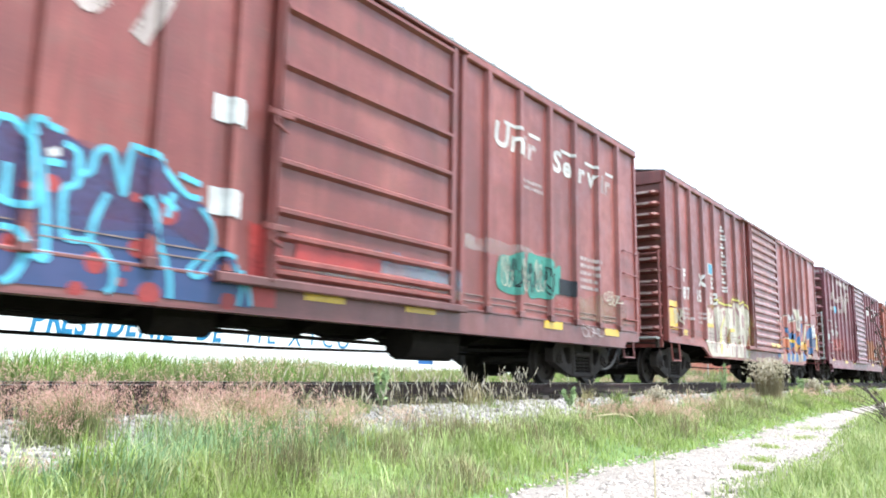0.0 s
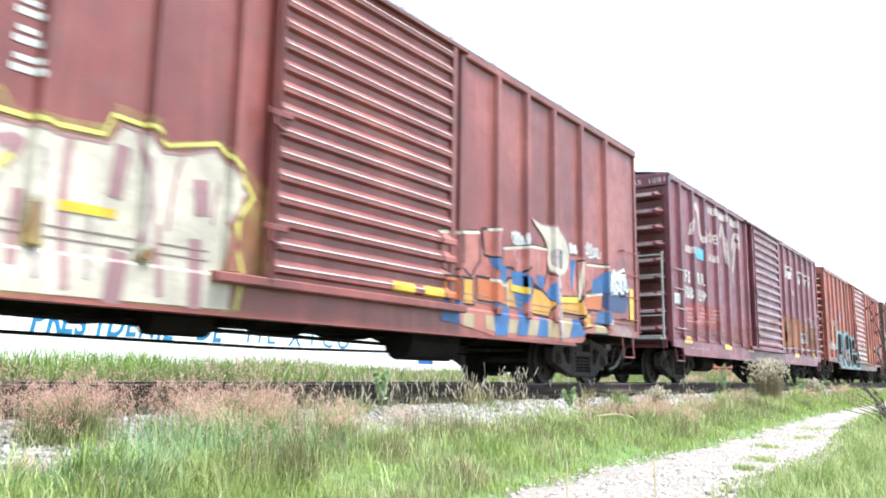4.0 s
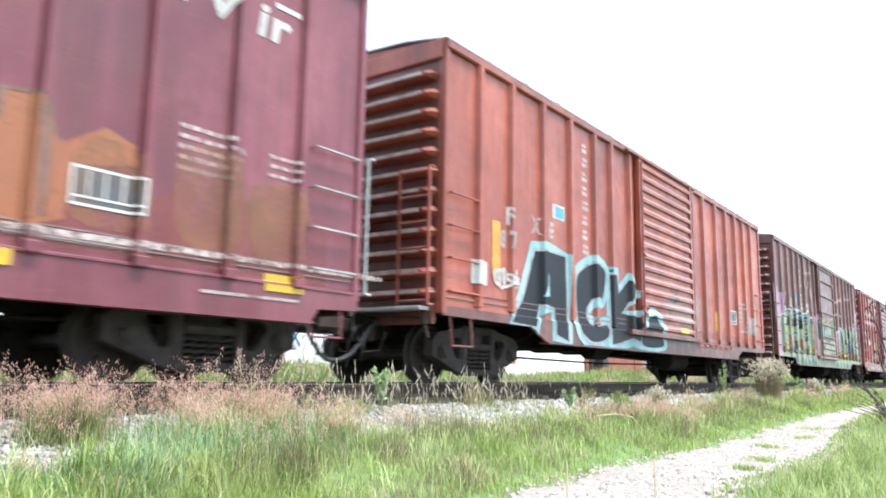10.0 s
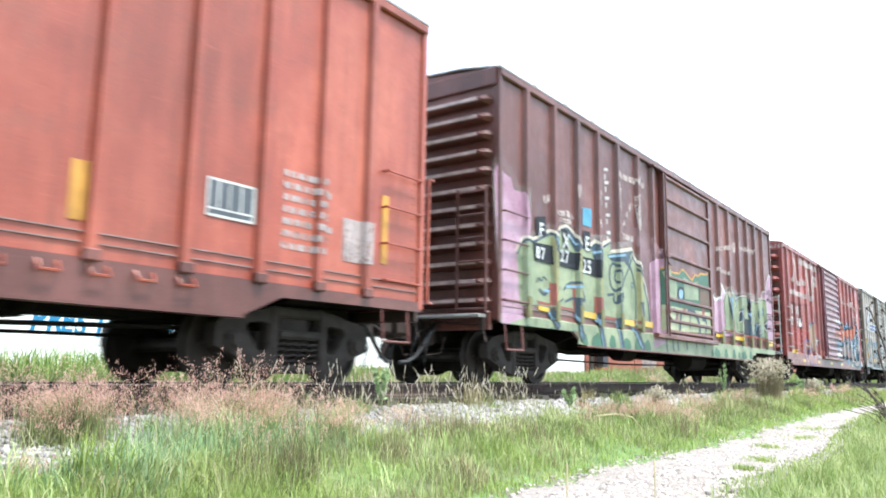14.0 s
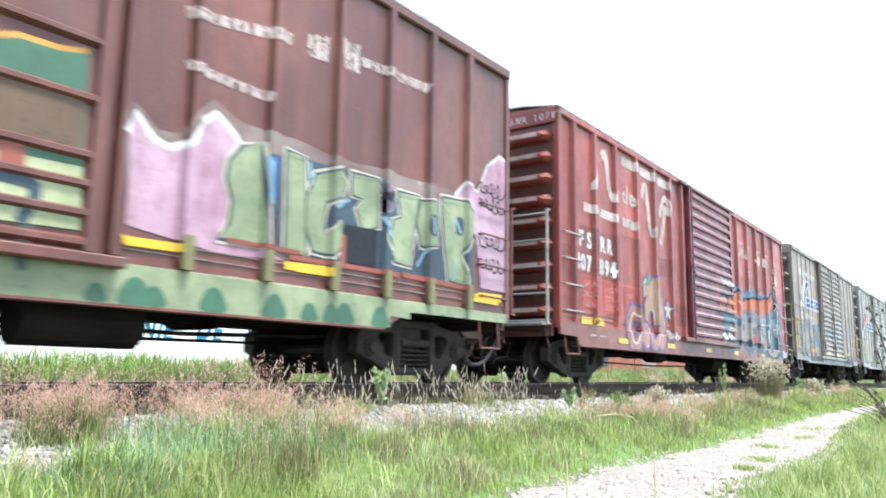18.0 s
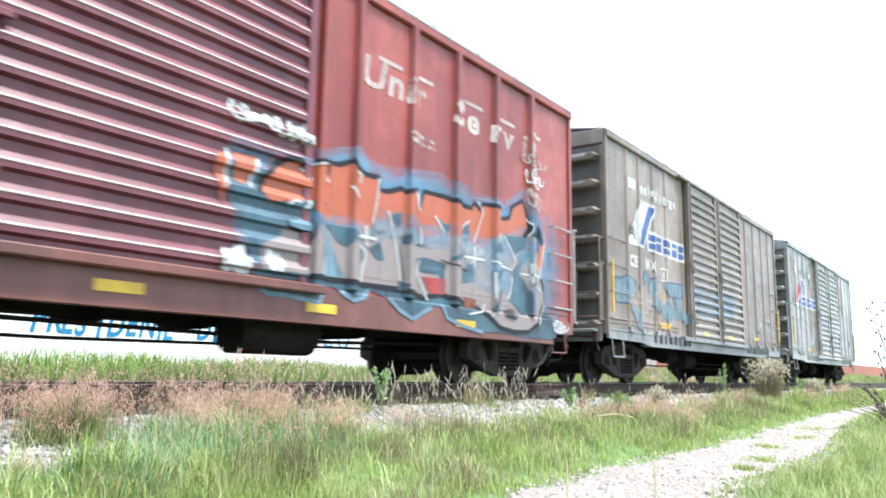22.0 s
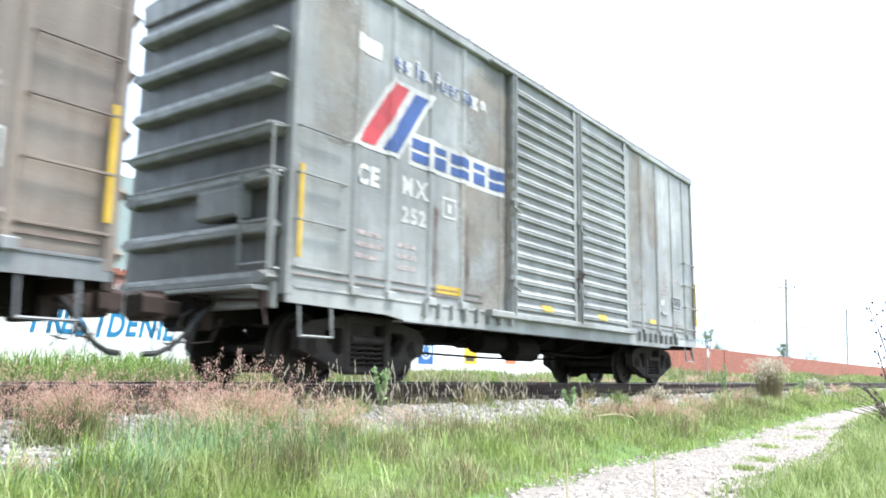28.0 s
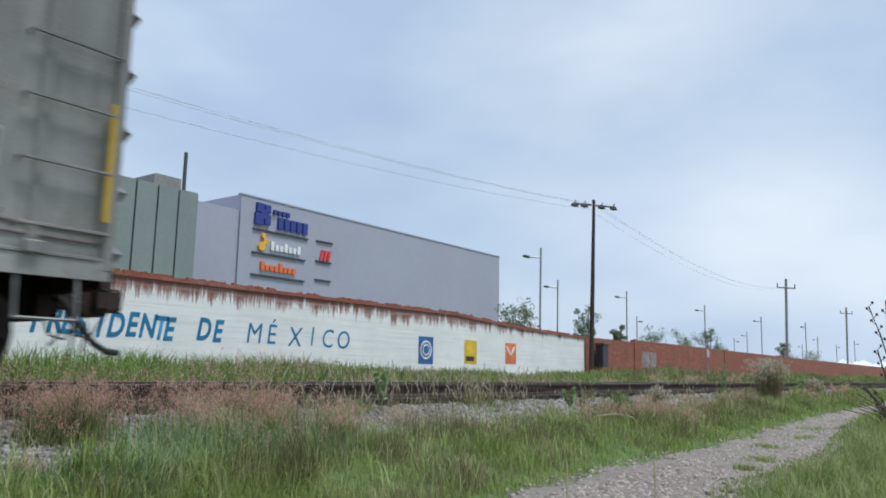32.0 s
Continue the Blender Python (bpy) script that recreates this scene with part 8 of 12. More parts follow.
    patch(car, spec, "graffiti_outline", stroke([(12.17, 2.20), (12.70, 2.22), (12.70, 1.84), (12.52, 1.51), (12.24, 1.59), (12.11, 1.82), (12.17, 2.20)], 0.040, False), BLACK_P, 0.013)
    patch(car, spec, "graffiti_fill", [[(14.13, 2.15), (14.98, 2.22), (14.77, 1.80), (14.13, 1.62)]], coral, 0.011)
    patch(car, spec, "graffiti_outline", stroke([(14.13, 2.15), (14.98, 2.22), (14.77, 1.80), (14.13, 1.62), (14.13, 2.15)], 0.040, False), BLACK_P, 0.013)
    patch(car, spec, "graffiti_fill", [[(13.79, 2.15), (14.12, 2.21), (13.96, 1.68), (13.85, 1.41), (13.77, 1.95)]], coral, 0.011)
    patch(car, spec, "graffiti_outline", stroke([(13.79, 2.15), (14.12, 2.21), (13.96, 1.68), (13.85, 1.41), (13.77, 1.95), (13.79, 2.15)], 0.040, False), BLACK_P, 0.013)
    patch(car, spec, "graffiti_fill", [[(9.67, 1.43), (10.10, 1.46), (10.11, 1.12), (9.71, 1.11)]], ORANGE_P, 0.011)
    patch(car, spec, "graffiti_outline", stroke([(9.67, 1.43), (10.10, 1.46), (10.11, 1.12), (9.71, 1.11), (9.67, 1.43)], 0.040, False), BLACK_P, 0.013)
    patch(car, spec, "graffiti_fill", [[(10.16, 1.47), (10.53, 1.48), (10.54, 1.11), (10.19, 1.11)]], AMBER, 0.011)
    patch(car, spec, "graffiti_outline", stroke([(10.16, 1.47), (10.53, 1.48), (10.54, 1.11), (10.19, 1.11), (10.16, 1.47)], 0.040, False), BLACK_P, 0.013)
    patch(car, spec, "graffiti_fill", [[(10.60, 1.53), (10.98, 1.53), (11.40, 1.48), (11.46, 1.17), (11.02, 1.18), (10.64, 1.19)]], ORANGE_P, 0.011)
    patch(car, spec, "graffiti_outline", stroke([(10.60, 1.53), (10.98, 1.53), (11.40, 1.48), (11.46, 1.17), (11.02, 1.18), (10.64, 1.19), (10.60, 1.53)], 0.040, False), BLACK_P, 0.013)
    patch(car, spec, "graffiti_fill", [[(11.46, 1.59), (11.72, 1.63), (11.74, 1.16), (11.48, 1.17)]], AMBER, 0.011)
    patch(car, spec, "graffiti_outline", stroke([(11.46, 1.59), (11.72, 1.63), (11.74, 1.16), (11.48, 1.17), (11.46, 1.59)], 0.040, False), BLACK_P, 0.013)
    patch(car, spec, "graffiti_fill", [[(12.23, 1.54), (12.52, 1.51), (12.90, 1.34), (12.73, 1.09), (12.10, 1.11)]], AMBER, 0.011)
    patch(car, spec, "graffiti_outline", stroke([(12.23, 1.54), (12.52, 1.51), (12.90, 1.34), (12.73, 1.09), (12.10, 1.11), (12.23, 1.54)], 0.040, False), BLACK_P, 0.013)
    patch(car, spec, "graffiti_fill", [[(13.21, 1.47), (13.89, 1.52), (14.07, 1.19), (13.16, 1.20)]], AMBER, 0.011)
    patch(car, spec, "graffiti_outline", stroke([(13.21, 1.47), (13.89, 1.52), (14.07, 1.19), (13.16, 1.20), (13.21, 1.47)], 0.040, False), BLACK_P, 0.013)
    patch(car, spec, "graffiti_fill", [[(14.08, 1.58), (14.83, 1.69), (14.76, 1.34), (14.05, 1.31)]], ORANGE_P, 0.011)
    patch(car, spec, "graffiti_outline", stroke([(14.08, 1.58), (14.83, 1.69), (14.76, 1.34), (14.05, 1.31), (14.08, 1.58)], 0.040, False), BLACK_P, 0.013)
    patch(car, spec, "graffiti_fill", [[(14.48, 1.10), (14.99, 1.08), (14.97, 0.92), (14.41, 0.90)]], buff, 0.011)
    patch(car, spec, "graffiti_outline", stroke([(14.48, 1.10), (14.99, 1.08), (14.97, 0.92), (14.41, 0.90), (14.48, 1.10)], 0.040, False), BLACK_P, 0.013)
    patch(car, spec, "graffiti_fill", [[(13.82, 1.12), (14.30, 1.30), (14.33, 1.02), (13.87, 0.95)]], AMBER, 0.011)
    patch(car, spec, "graffiti_outline", stroke([(13.82, 1.12), (14.30, 1.30), (14.33, 1.02), (13.87, 0.95), (13.82, 1.12)], 0.040, False), BLACK_P, 0.013)
    patch(car, spec, "graffiti_fill", [[(11.38, 0.97), (11.78, 0.98), (11.67, 0.77), (11.41, 0.77)]], buff, 0.011)
    patch(car, spec, "graffiti_fill", [[(11.99, 1.01), (12.40, 1.01), (12.29, 0.76), (11.99, 0.77)]], buff, 0.011)
    patch(car, spec, "graffiti_fill", [[(12.59, 1.04), (12.98, 1.04), (13.06, 0.76), (12.65, 0.77)]], buff, 0.011)
    patch(car, spec, "graffiti_fill", [[(13.17, 1.11), (13.59, 1.12), (13.40, 0.79), (13.18, 0.77)]], buff, 0.011)
    patch(car, spec, "graffiti_fill", [[(10.81, 0.99), (11.12, 0.98), (11.06, 0.77), (10.83, 0.79)]], buff, 0.011)
    patch(car, spec, "graffiti_fill", [[(10.25, 0.99), (10.52, 0.99), (10.51, 0.79), (10.27, 0.80)]], buff, 0.011)
    patch(car, spec, "reflector", [[(11.53, 1.51), (12.00, 1.50), (12.00, 1.39), (11.54, 1.41)]], YELLOW, 0.024)
    patch(car, spec, "reflector", [[(13.16, 1.46), (13.79, 1.51), (13.79, 1.40), (13.16, 1.37)]], YELLOW, 0.024)
    patch(car, spec, "graffiti_highlight", stroke([(10.91, 2.25), (11.26, 2.30)], 0.045, False), CREAM, 0.015)
    patch(car, spec, "graffiti_highlight", stroke([(11.34, 2.03), (12.11, 2.16)], 0.045, False), CREAM, 0.015)
    patch(car, spec, "graffiti_highlight", stroke([(12.19, 2.18), (12.68, 2.20)], 0.045, False), CREAM, 0.015)
    patch(car, spec, "graffiti_highlight", stroke([(14.16, 2.13), (14.98, 2.19)], 0.045, False), CREAM, 0.015)
    patch(car, spec, "graffiti_highlight", stroke([(11.44, 1.52), (11.47, 1.15)], 0.045, False), CREAM, 0.015)
    patch(car, spec, "graffiti_highlight", stroke([(10.98, 1.52), (11.40, 1.47)], 0.045, False), CREAM, 0.015)
    patch(car, spec, "graffiti_highlight", stroke([(14.11, 1.56), (14.82, 1.66)], 0.045, False), CREAM, 0.015)
    patch(car, spec, "graffiti_highlight", stroke([(13.91, 2.13), (13.84, 1.48)], 0.045, False), CREAM, 0.015)
    patch(car, spec, "graffiti_highlight", stroke([(9.60, 2.01), (10.09, 2.07)], 0.045, False), CREAM, 0.015)
    patch(car, spec, "graffiti_highlight", stroke([(10.16, 2.09), (10.67, 2.17)], 0.045, False), CREAM, 0.015)
    patch(car, spec, "graffiti_line", stroke([(11.80, 2.05), (11.77, 1.75)], 0.035), PINK, 0.015)
    patch(car, spec, "graffiti_line", stroke([(11.69, 2.08), (11.65, 1.97), (11.81, 1.86)], 0.035), PINK, 0.015)
    patch(car, spec, "graffiti_line", stroke([(12.05, 2.14), (12.03, 1.86)], 0.035), PINK, 0.015)
    patch(car, spec, "graffiti_line", stroke([(12.39, 2.16), (12.40, 1.79)], 0.035), PINK, 0.015)
    patch(car, spec, "graffiti_line", stroke([(11.16, 2.24), (11.09, 2.10), (11.16, 1.93)], 0.035), PINK, 0.015)
    patch(car, spec, "graffiti_line", stroke([(14.42, 2.11), (14.36, 1.78)], 0.035), PINK, 0.015)
    patch(car, spec, "graffiti_line", stroke([(13.68, 2.05), (13.62, 1.62)], 0.035), PINK, 0.015)
    patch(car, spec, "graffiti_line", stroke([(13.45, 2.12), (13.52, 1.61)], 0.035), PINK, 0.015)
    patch(car, spec, "graffiti_shadow", [[(10.95, 1.83), (11.21, 1.86), (11.27, 1.72), (11.05, 1.67)]], BLUE, 0.015)
    patch(car, spec, "graffiti_shadow", [[(11.53, 1.71), (11.88, 1.73), (12.10, 1.65), (12.10, 1.41), (11.79, 1.11), (11.68, 1.21)]], BLUE, 0.015)
    patch(car, spec, "graffiti_shadow", [[(14.35, 1.85), (14.99, 2.11), (15.03, 1.72), (14.40, 1.60)]], BLUE, 0.015)
    patch(car, spec, "graffiti_shadow", [[(9.71, 1.11), (10.14, 1.12), (10.18, 0.83), (9.74, 0.84)]], BLUE, 0.015)
    patch(car, spec, "graffiti_shadow", [[(11.02, 1.18), (11.49, 1.16), (11.40, 0.72), (11.07, 0.72)]], BLUE, 0.015)
    patch(car, spec, "graffiti_shadow", [[(11.76, 1.12), (12.12, 1.12), (11.99, 0.75), (11.67, 0.75)]], BLUE, 0.015)
    patch(car, spec, "graffiti_shadow", [[(12.40, 1.06), (12.66, 1.05), (12.66, 0.76), (12.29, 0.75)]], BLUE, 0.015)
    patch(car, spec, "graffiti_shadow", [[(13.59, 1.12), (13.86, 1.12), (14.00, 0.84), (13.40, 0.78)]], BLUE, 0.015)
    patch(car, spec, "graffiti_shadow", [[(14.65, 1.34), (15.12, 1.34), (15.04, 1.12), (14.48, 1.10)]], BLUE, 0.015)
    patch(car, spec, "graffiti_shadow", [[(11.20, 1.84), (11.45, 1.73), (11.40, 1.51), (11.11, 1.54)]], BLUE, 0.015)
    patch(car, spec, "graffiti_shadow", [[(11.88, 1.68), (12.10, 1.65), (12.06, 1.41), (11.88, 1.47)]], BLUE, 0.015)
    patch(car, spec, "graffiti_shadow", [[(12.31, 1.74), (12.60, 1.75), (12.56, 1.53), (12.38, 1.57)]], BLUE, 0.015)
    patch(car, spec, "graffiti_shadow", [[(13.52, 2.14), (13.75, 2.16), (13.56, 1.61)]], BLUE, 0.015)
    patch(car, spec, "graffiti_shadow", [[(12.63, 1.46), (12.92, 1.73), (12.98, 1.30)]], BLUE, 0.015)
    patch(car, spec, "graffiti_shadow", [[(11.20, 1.85), (11.39, 1.71), (11.28, 1.55), (11.05, 1.72)]], BLUE, 0.015)
    patch(car, spec, "graffiti_flame", [smooth_ring([(12.18, 2.65), (12.50, 2.61), (13.00, 2.64), (13.31, 2.52), (13.48, 2.28), (13.46, 2.04), (13.28, 1.85), (13.05, 1.77), (12.80, 1.84), (12.68, 2.00), (12.68, 2.24), (12.51, 2.44)])], ROSE, 0.017)
    patch(car, spec, "graffiti_flame", [smooth_ring([(12.23, 2.61), (12.54, 2.58), (13.00, 2.60), (13.29, 2.49), (13.45, 2.27), (13.42, 2.05), (13.26, 1.87), (13.05, 1.80), (12.82, 1.86), (12.71, 2.01), (12.71, 2.24), (12.55, 2.41)])], CREAM, 0.020)
    patch(car, spec, "graffiti_keyhole", [smooth_ring([(12.76, 2.08), (12.83, 2.21), (12.99, 2.26), (13.09, 2.16), (13.05, 1.99), (12.88, 1.91)])], GHOST, 0.023)
    patch(car, spec, "graffiti_keyhole", [[(12.99, 2.24), (13.21, 2.27), (13.20, 1.95), (13.03, 1.92)]], worn_paint("dark_grey_spray", (0.07, 0.07, 0.07), 0.3), 0.025)
    patch(car, spec, "graffiti_keyhole", stroke([(13.12, 1.81), (13.12, 1.32), (13.14, 0.77)], 0.150, False), GHOST, 0.022)
    scribble(car, spec, 15.15, 15.25, 1.89, 2.14, CLEAN, 658, 0.06, 2, 0.026)
    scribble(car, spec, 15.29, 15.40, 1.92, 2.17, CLEAN, 659, 0.06, 2, 0.026)
    scribble(car, spec, 15.44, 15.55, 1.94, 2.19, CLEAN, 660, 0.06, 2, 0.026)
    scribble(car, spec, 15.59, 15.70, 1.96, 2.22, CLEAN, 661, 0.06, 2, 0.026)
    scribble(car, spec, 15.74, 15.86, 1.99, 2.25, CLEAN, 662, 0.06, 2, 0.026)
    scribble(car, spec, 15.01, 15.15, 1.67, 1.91, CLEAN, 665, 0.06, 2, 0.026)
    scribble(car, spec, 15.20, 15.35, 1.69, 1.95, CLEAN, 666, 0.06, 2, 0.026)
    scribble(car, spec, 15.39, 15.55, 1.72, 1.98, CLEAN, 667, 0.06, 2, 0.026)
    scribble(car, spec, 15.59, 15.75, 1.75, 2.01, CLEAN, 668, 0.06, 2, 0.026)
    scribble(car, spec, 15.80, 15.97, 1.78, 2.05, CLEAN, 669, 0.06, 2, 0.026)
    scribble(car, spec, 11.58, 12.05, 2.14, 2.35, CLEAN, 150, 0.045, 5, 0.012)
    scribble(car, spec, 14.07, 14.72, 2.28, 2.54, CLEAN, 540, 0.045, 5, 0.012)
    scribble(car, spec, 13.51, 13.77, 2.27, 2.43, CLEAN, 470, 0.045, 5, 0.012)
    scribble(car, spec, 14.99, 15.28, 1.10, 1.24, CLEAN, 635, 0.045, 5, 0.012)
    patch(car, spec, "yellow_panel", [[(16.10, 1.89), (16.29, 1.89), (16.29, 1.23), (16.10, 1.24)]], YELLOW, 0.012)
    patch(car, spec, "paint_smear", [[(15.23, 1.13), (15.65, 1.11), (16.10, 1.08), (16.11, 0.89), (15.24, 0.94)]], MIST_WHITE, 0.008)


def paint_second(car, spec):
    marks(car, spec, (("F", 1.08, 2.40, 0.40), ("X", 2.16, 2.40, 0.40), ("E", 3.08, 2.42, 0.40), ("87", 1.04, 1.98, 0.40), ("15", 2.02, 2.0, 0.40), ("63", 2.95, 2.02, 0.40)), WHITE)
    patch(car, spec, "emblem_square", [rect(2.86, 3.24, 2.76, 3.06)], WHITE)
    patch(car, spec, "emblem_square", [rect(2.93, 3.20, 2.79, 3.03)], PANEL_BLUE, 0.011, "sky-blue square")
    upright_name(car, spec, 4.00, 2.42, 0.235, 8, WHITE)
    patch(car, spec, "yellow_panel", [rect(0.12, 0.60, 1.22, 1.86)], YELLOW, 0.01)
    scribble(car, spec, 0.38, 0.85, 1.35, 1.72, CREAM, 8, 0.035, 5)
    bars(car, spec, 1.05, 1.72, 0.55, 3, GHOST, 0.06, 0.11)
    bars(car, spec, 2.05, 1.68, 0.4, 3, GHOST, 0.06, 0.11)
    reflectors(car, spec, (0.95,), 1.12, 0.3)
    for x in (8.35, 8.95):
        reflectors(car, spec, (x,), 1.12, 0.4)
    paint_second_pieces(car, dict(spec, lay=(1.0, 0.0)))


def paint_third(car, spec):
    end_number(car, "FSRR 108159", WHITE)
    railway_emblem(car, spec, WHITE)
    slogan(car, spec, WHITE, WHITE)
    patch(car, spec, "emblem_square", [rect(1.80, 2.34, 3.06, 3.34)], PANEL_BLUE, 0.011, "sky-blue square")
    marks(car, spec, (("FS", 0.98, 2.40, 0.38), ("RR", 1.86, 2.44, 0.38), ("108", 0.95, 2.02, 0.38), ("159", 1.86, 2.02, 0.38)), WHITE)
    patch(car, spec, "grey_placard", [rect(0.22, 0.58, 1.82, 2.06)], CLEAN, 0.012)
    for x0, x1, z0, z1 in ((0.92, 1.62, 1.40, 1.86), (1.80, 2.58, 1.42, 1.92), (2.78, 3.50, 1.40, 1.95)):
        patch(car, spec, "repaint_patch", [rect(x0, x1, z0, z1)], worn_paint("brighter_red_patch", (0.24, 0.045, 0.04), 0.75), 0.006)
        bars(car, spec, x0 + 0.06, z1 - 0.12, (x1 - x0) * 0.75, 4, GHOST, 0.045, 0.10)
    # a worn orange piece on the rear panels, streaked with brown, over a dusty floor line
    worn_orange = worn_paint("weathered_orange_spray", (0.270, 0.098, 0.036), 0.35, 0.6, (0.235, 0.070, 0.030))
    worn_orange_mist = worn_paint("orange_dust", (0.27, 0.12, 0.06), misty=True)
    red_mist = worn_paint("brick_dust", (0.25, 0.06, 0.05), misty=True)
    umber = worn_paint("umber_spray", (0.125, 0.062, 0.046), 0.6, 0.6, (0.15, 0.08, 0.06))
    own, spec = spec, dict(spec, lay=(1.0, 0.0))
    patch(car, spec, "graffiti_ground", [[(10.10, 2.07), (10.38, 2.22), (10.58, 2.20), (10.80, 1.99), (11.02, 1.96), (11.05, 1.25), (10.43, 1.25), (10.09, 1.34)]], worn_orange, 0.007)
    patch(car, spec, "graffiti_ground", [[(10.47, 2.07), (10.61, 2.18), (10.85, 2.26), (11.09, 2.33), (11.17, 2.29), (11.30, 2.30), (11.38, 2.09), (11.62, 2.12), (11.69, 2.21), (11.82, 2.28), (12.07, 2.26), (12.34, 2.25), (12.72, 2.30), (12.81, 2.15), (12.93, 1.94), (13.09, 2.04), (13.30, 2.17), (13.57, 2.08), (13.61, 1.90), (13.03, 1.78), (13.00, 1.33), (12.68, 1.20), (12.07, 1.24), (11.35, 1.35), (10.78, 1.40), (10.54, 1.40)]], worn_orange, 0.007)
    patch(car, spec, "graffiti_outline", stroke([(10.47, 2.07), (10.61, 2.18), (10.85, 2.26), (11.09, 2.33), (11.17, 2.29), (11.30, 2.30), (11.38, 2.09), (11.62, 2.12), (11.69, 2.21), (11.82, 2.28), (12.07, 2.26), (12.34, 2.25), (12.72, 2.30), (12.81, 2.15), (12.93, 1.94)], 0.035, False), umber, 0.010)
    patch(car, spec, "graffiti_streak", [[(10.94, 2.26), (11.00, 2.28), (11.11, 1.47), (11.03, 1.45)]], umber, 0.011)
    patch(car, spec, "graffiti_streak", [[(11.09, 2.30), (11.17, 2.27), (11.29, 1.46), (11.19, 1.43)]], umber, 0.011)
    patch(car, spec, "graffiti_streak", [[(11.30, 2.08), (11.37, 2.07), (11.43, 1.49), (11.34, 1.49)]], umber, 0.011)
    patch(car, spec, "graffiti_streak", [[(11.53, 1.80), (11.55, 2.05), (11.62, 1.52), (11.55, 1.56)]], umber, 0.011)
    patch(car, spec, "graffiti_streak", [[(11.73, 2.20), (11.79, 2.25), (11.89, 1.42), (11.82, 1.43)]], umber, 0.011)
    patch(car, spec, "graffiti_streak", [[(11.99, 1.90), (12.25, 1.93), (12.37, 1.85), (12.20, 1.79), (12.31, 1.71), (12.17, 1.46), (12.05, 1.41), (12.10, 1.61)]], umber, 0.011)
    patch(car, spec, "graffiti_streak", [[(12.71, 2.24), (12.79, 2.14), (12.84, 1.31), (12.76, 1.30)]], umber, 0.011)
    patch(car, spec, "graffiti_streak", [[(10.75, 2.06), (10.80, 2.05), (10.84, 1.77), (10.77, 1.76)]], umber, 0.011)
    patch(car, spec, "graffiti_streak", [[(12.40, 2.24), (12.47, 2.25), (12.46, 2.01), (12.41, 2.00)]], umber, 0.011)
    patch(car, spec, "graffiti_line", stroke([(12.19, 1.89), (12.38, 1.77), (12.23, 1.46)], 0.020), PALE_BLUE, 0.013)
    patch(car, spec, "graffiti_line", stroke([(11.38, 2.00), (11.47, 1.78), (11.43, 1.51)], 0.020), PALE_BLUE, 0.013)
    patch(car, spec, "graffiti_line", stroke([(10.81, 1.90), (10.94, 1.84), (10.89, 1.52)], 0.020), PALE_BLUE, 0.013)
    cloud(car, spec, "orange_run", [(14.02, 2.17), (14.71, 2.25), (14.73, 1.31), (14.07, 1.30)], worn_orange_mist, 0.008, 2, 0.05)
    cloud(car, spec, "orange_run", [(14.87, 2.01), (15.56, 2.06), (15.60, 1.27), (14.90, 1.30)], worn_orange_mist, 0.008, 2, 0.05)
    cloud(car, spec, "orange_run", [(13.09, 2.04), (13.58, 2.02), (13.74, 1.32), (13.03, 1.34)], worn_orange_mist, 0.008, 2, 0.05)
    patch(car, spec, "floor_dust", stroke([(10.42, 1.15), (10.80, 1.18), (11.70, 1.21), (12.87, 1.21), (14.62, 1.23), (16.89, 1.25)], 0.055), FLAKED, 0.016)
    patch(car, spec, "floor_dust", stroke([(10.80, 1.16), (11.71, 1.18), (12.87, 1.18), (13.75, 1.18)], 0.07), MIST_WHITE, 0.014)
    patch(car, spec, "door_smear", [[(7.04, 1.50), (7.66, 1.53), (8.52, 1.53), (8.53, 1.47), (7.67, 1.46), (7.05, 1.42)]], umber, 0.012)
    patch(car, spec, "door_smear", [[(8.78, 1.89), (9.44, 1.90), (9.45, 1.72), (8.79, 1.69)]], worn_orange_mist, 0.012)
    patch(car, spec, "door_smear", [[(8.63, 1.95), (9.43, 1.98), (9.43, 1.92), (8.64, 1.86)]], umber, 0.012)
    patch(car, spec, "door_smear", [[(6.83, 1.26), (9.85, 1.31), (9.86, 1.13), (6.84, 1.14)]], red_mist, 0.012)
    patch(car, spec, "door_smear", [[(7.37, 1.73), (7.64, 1.74), (7.65, 1.66), (7.38, 1.65)]], worn_orange_mist, 0.012)
    spec = own
    glow = worn_paint("orange_overspray", (0.25, 0.06, 0.035), misty=True)
    patch(car, spec, "overspray", [ragged(0.8, 6.2, 1.10, 1.55, 0.10, 0.25, 24)], glow, 0.005)
    patch(car, spec, "overspray", [ragged(10.0, 15.6, 1.08, 1.75, 0.16, 0.25, 25)], glow, 0.005)
    plate(car, spec, 12.74, 13.38, 1.46, 1.80)
    reflectors(car, spec, (0.70,), 0.94, 0.55, 0.17)
    reflectors(car, spec, (3.75, 5.9, 11.72))
    reflectors(car, spec, (14.75,), 0.95, 0.5, 0.18)
    bars(car, spec, 13.70, 2.38, 0.68, 5, GHOST, 0.045, 0.10)
    bars(car, spec, 14.75, 2.34, 0.5, 3, GHOST, 0.04, 0.10)
    letters(car, spec, "35", 4.72, 2.84, 0.22, GHOST)
    patch(car, spec, "sill_print", [rect(1.15, 2.4, 0.83, 0.86)], GHOST, 0.008)
    patch(car, spec, "sill_print", [rect(14.0, 15.2, 0.86, 0.89)], GHOST, 0.008)


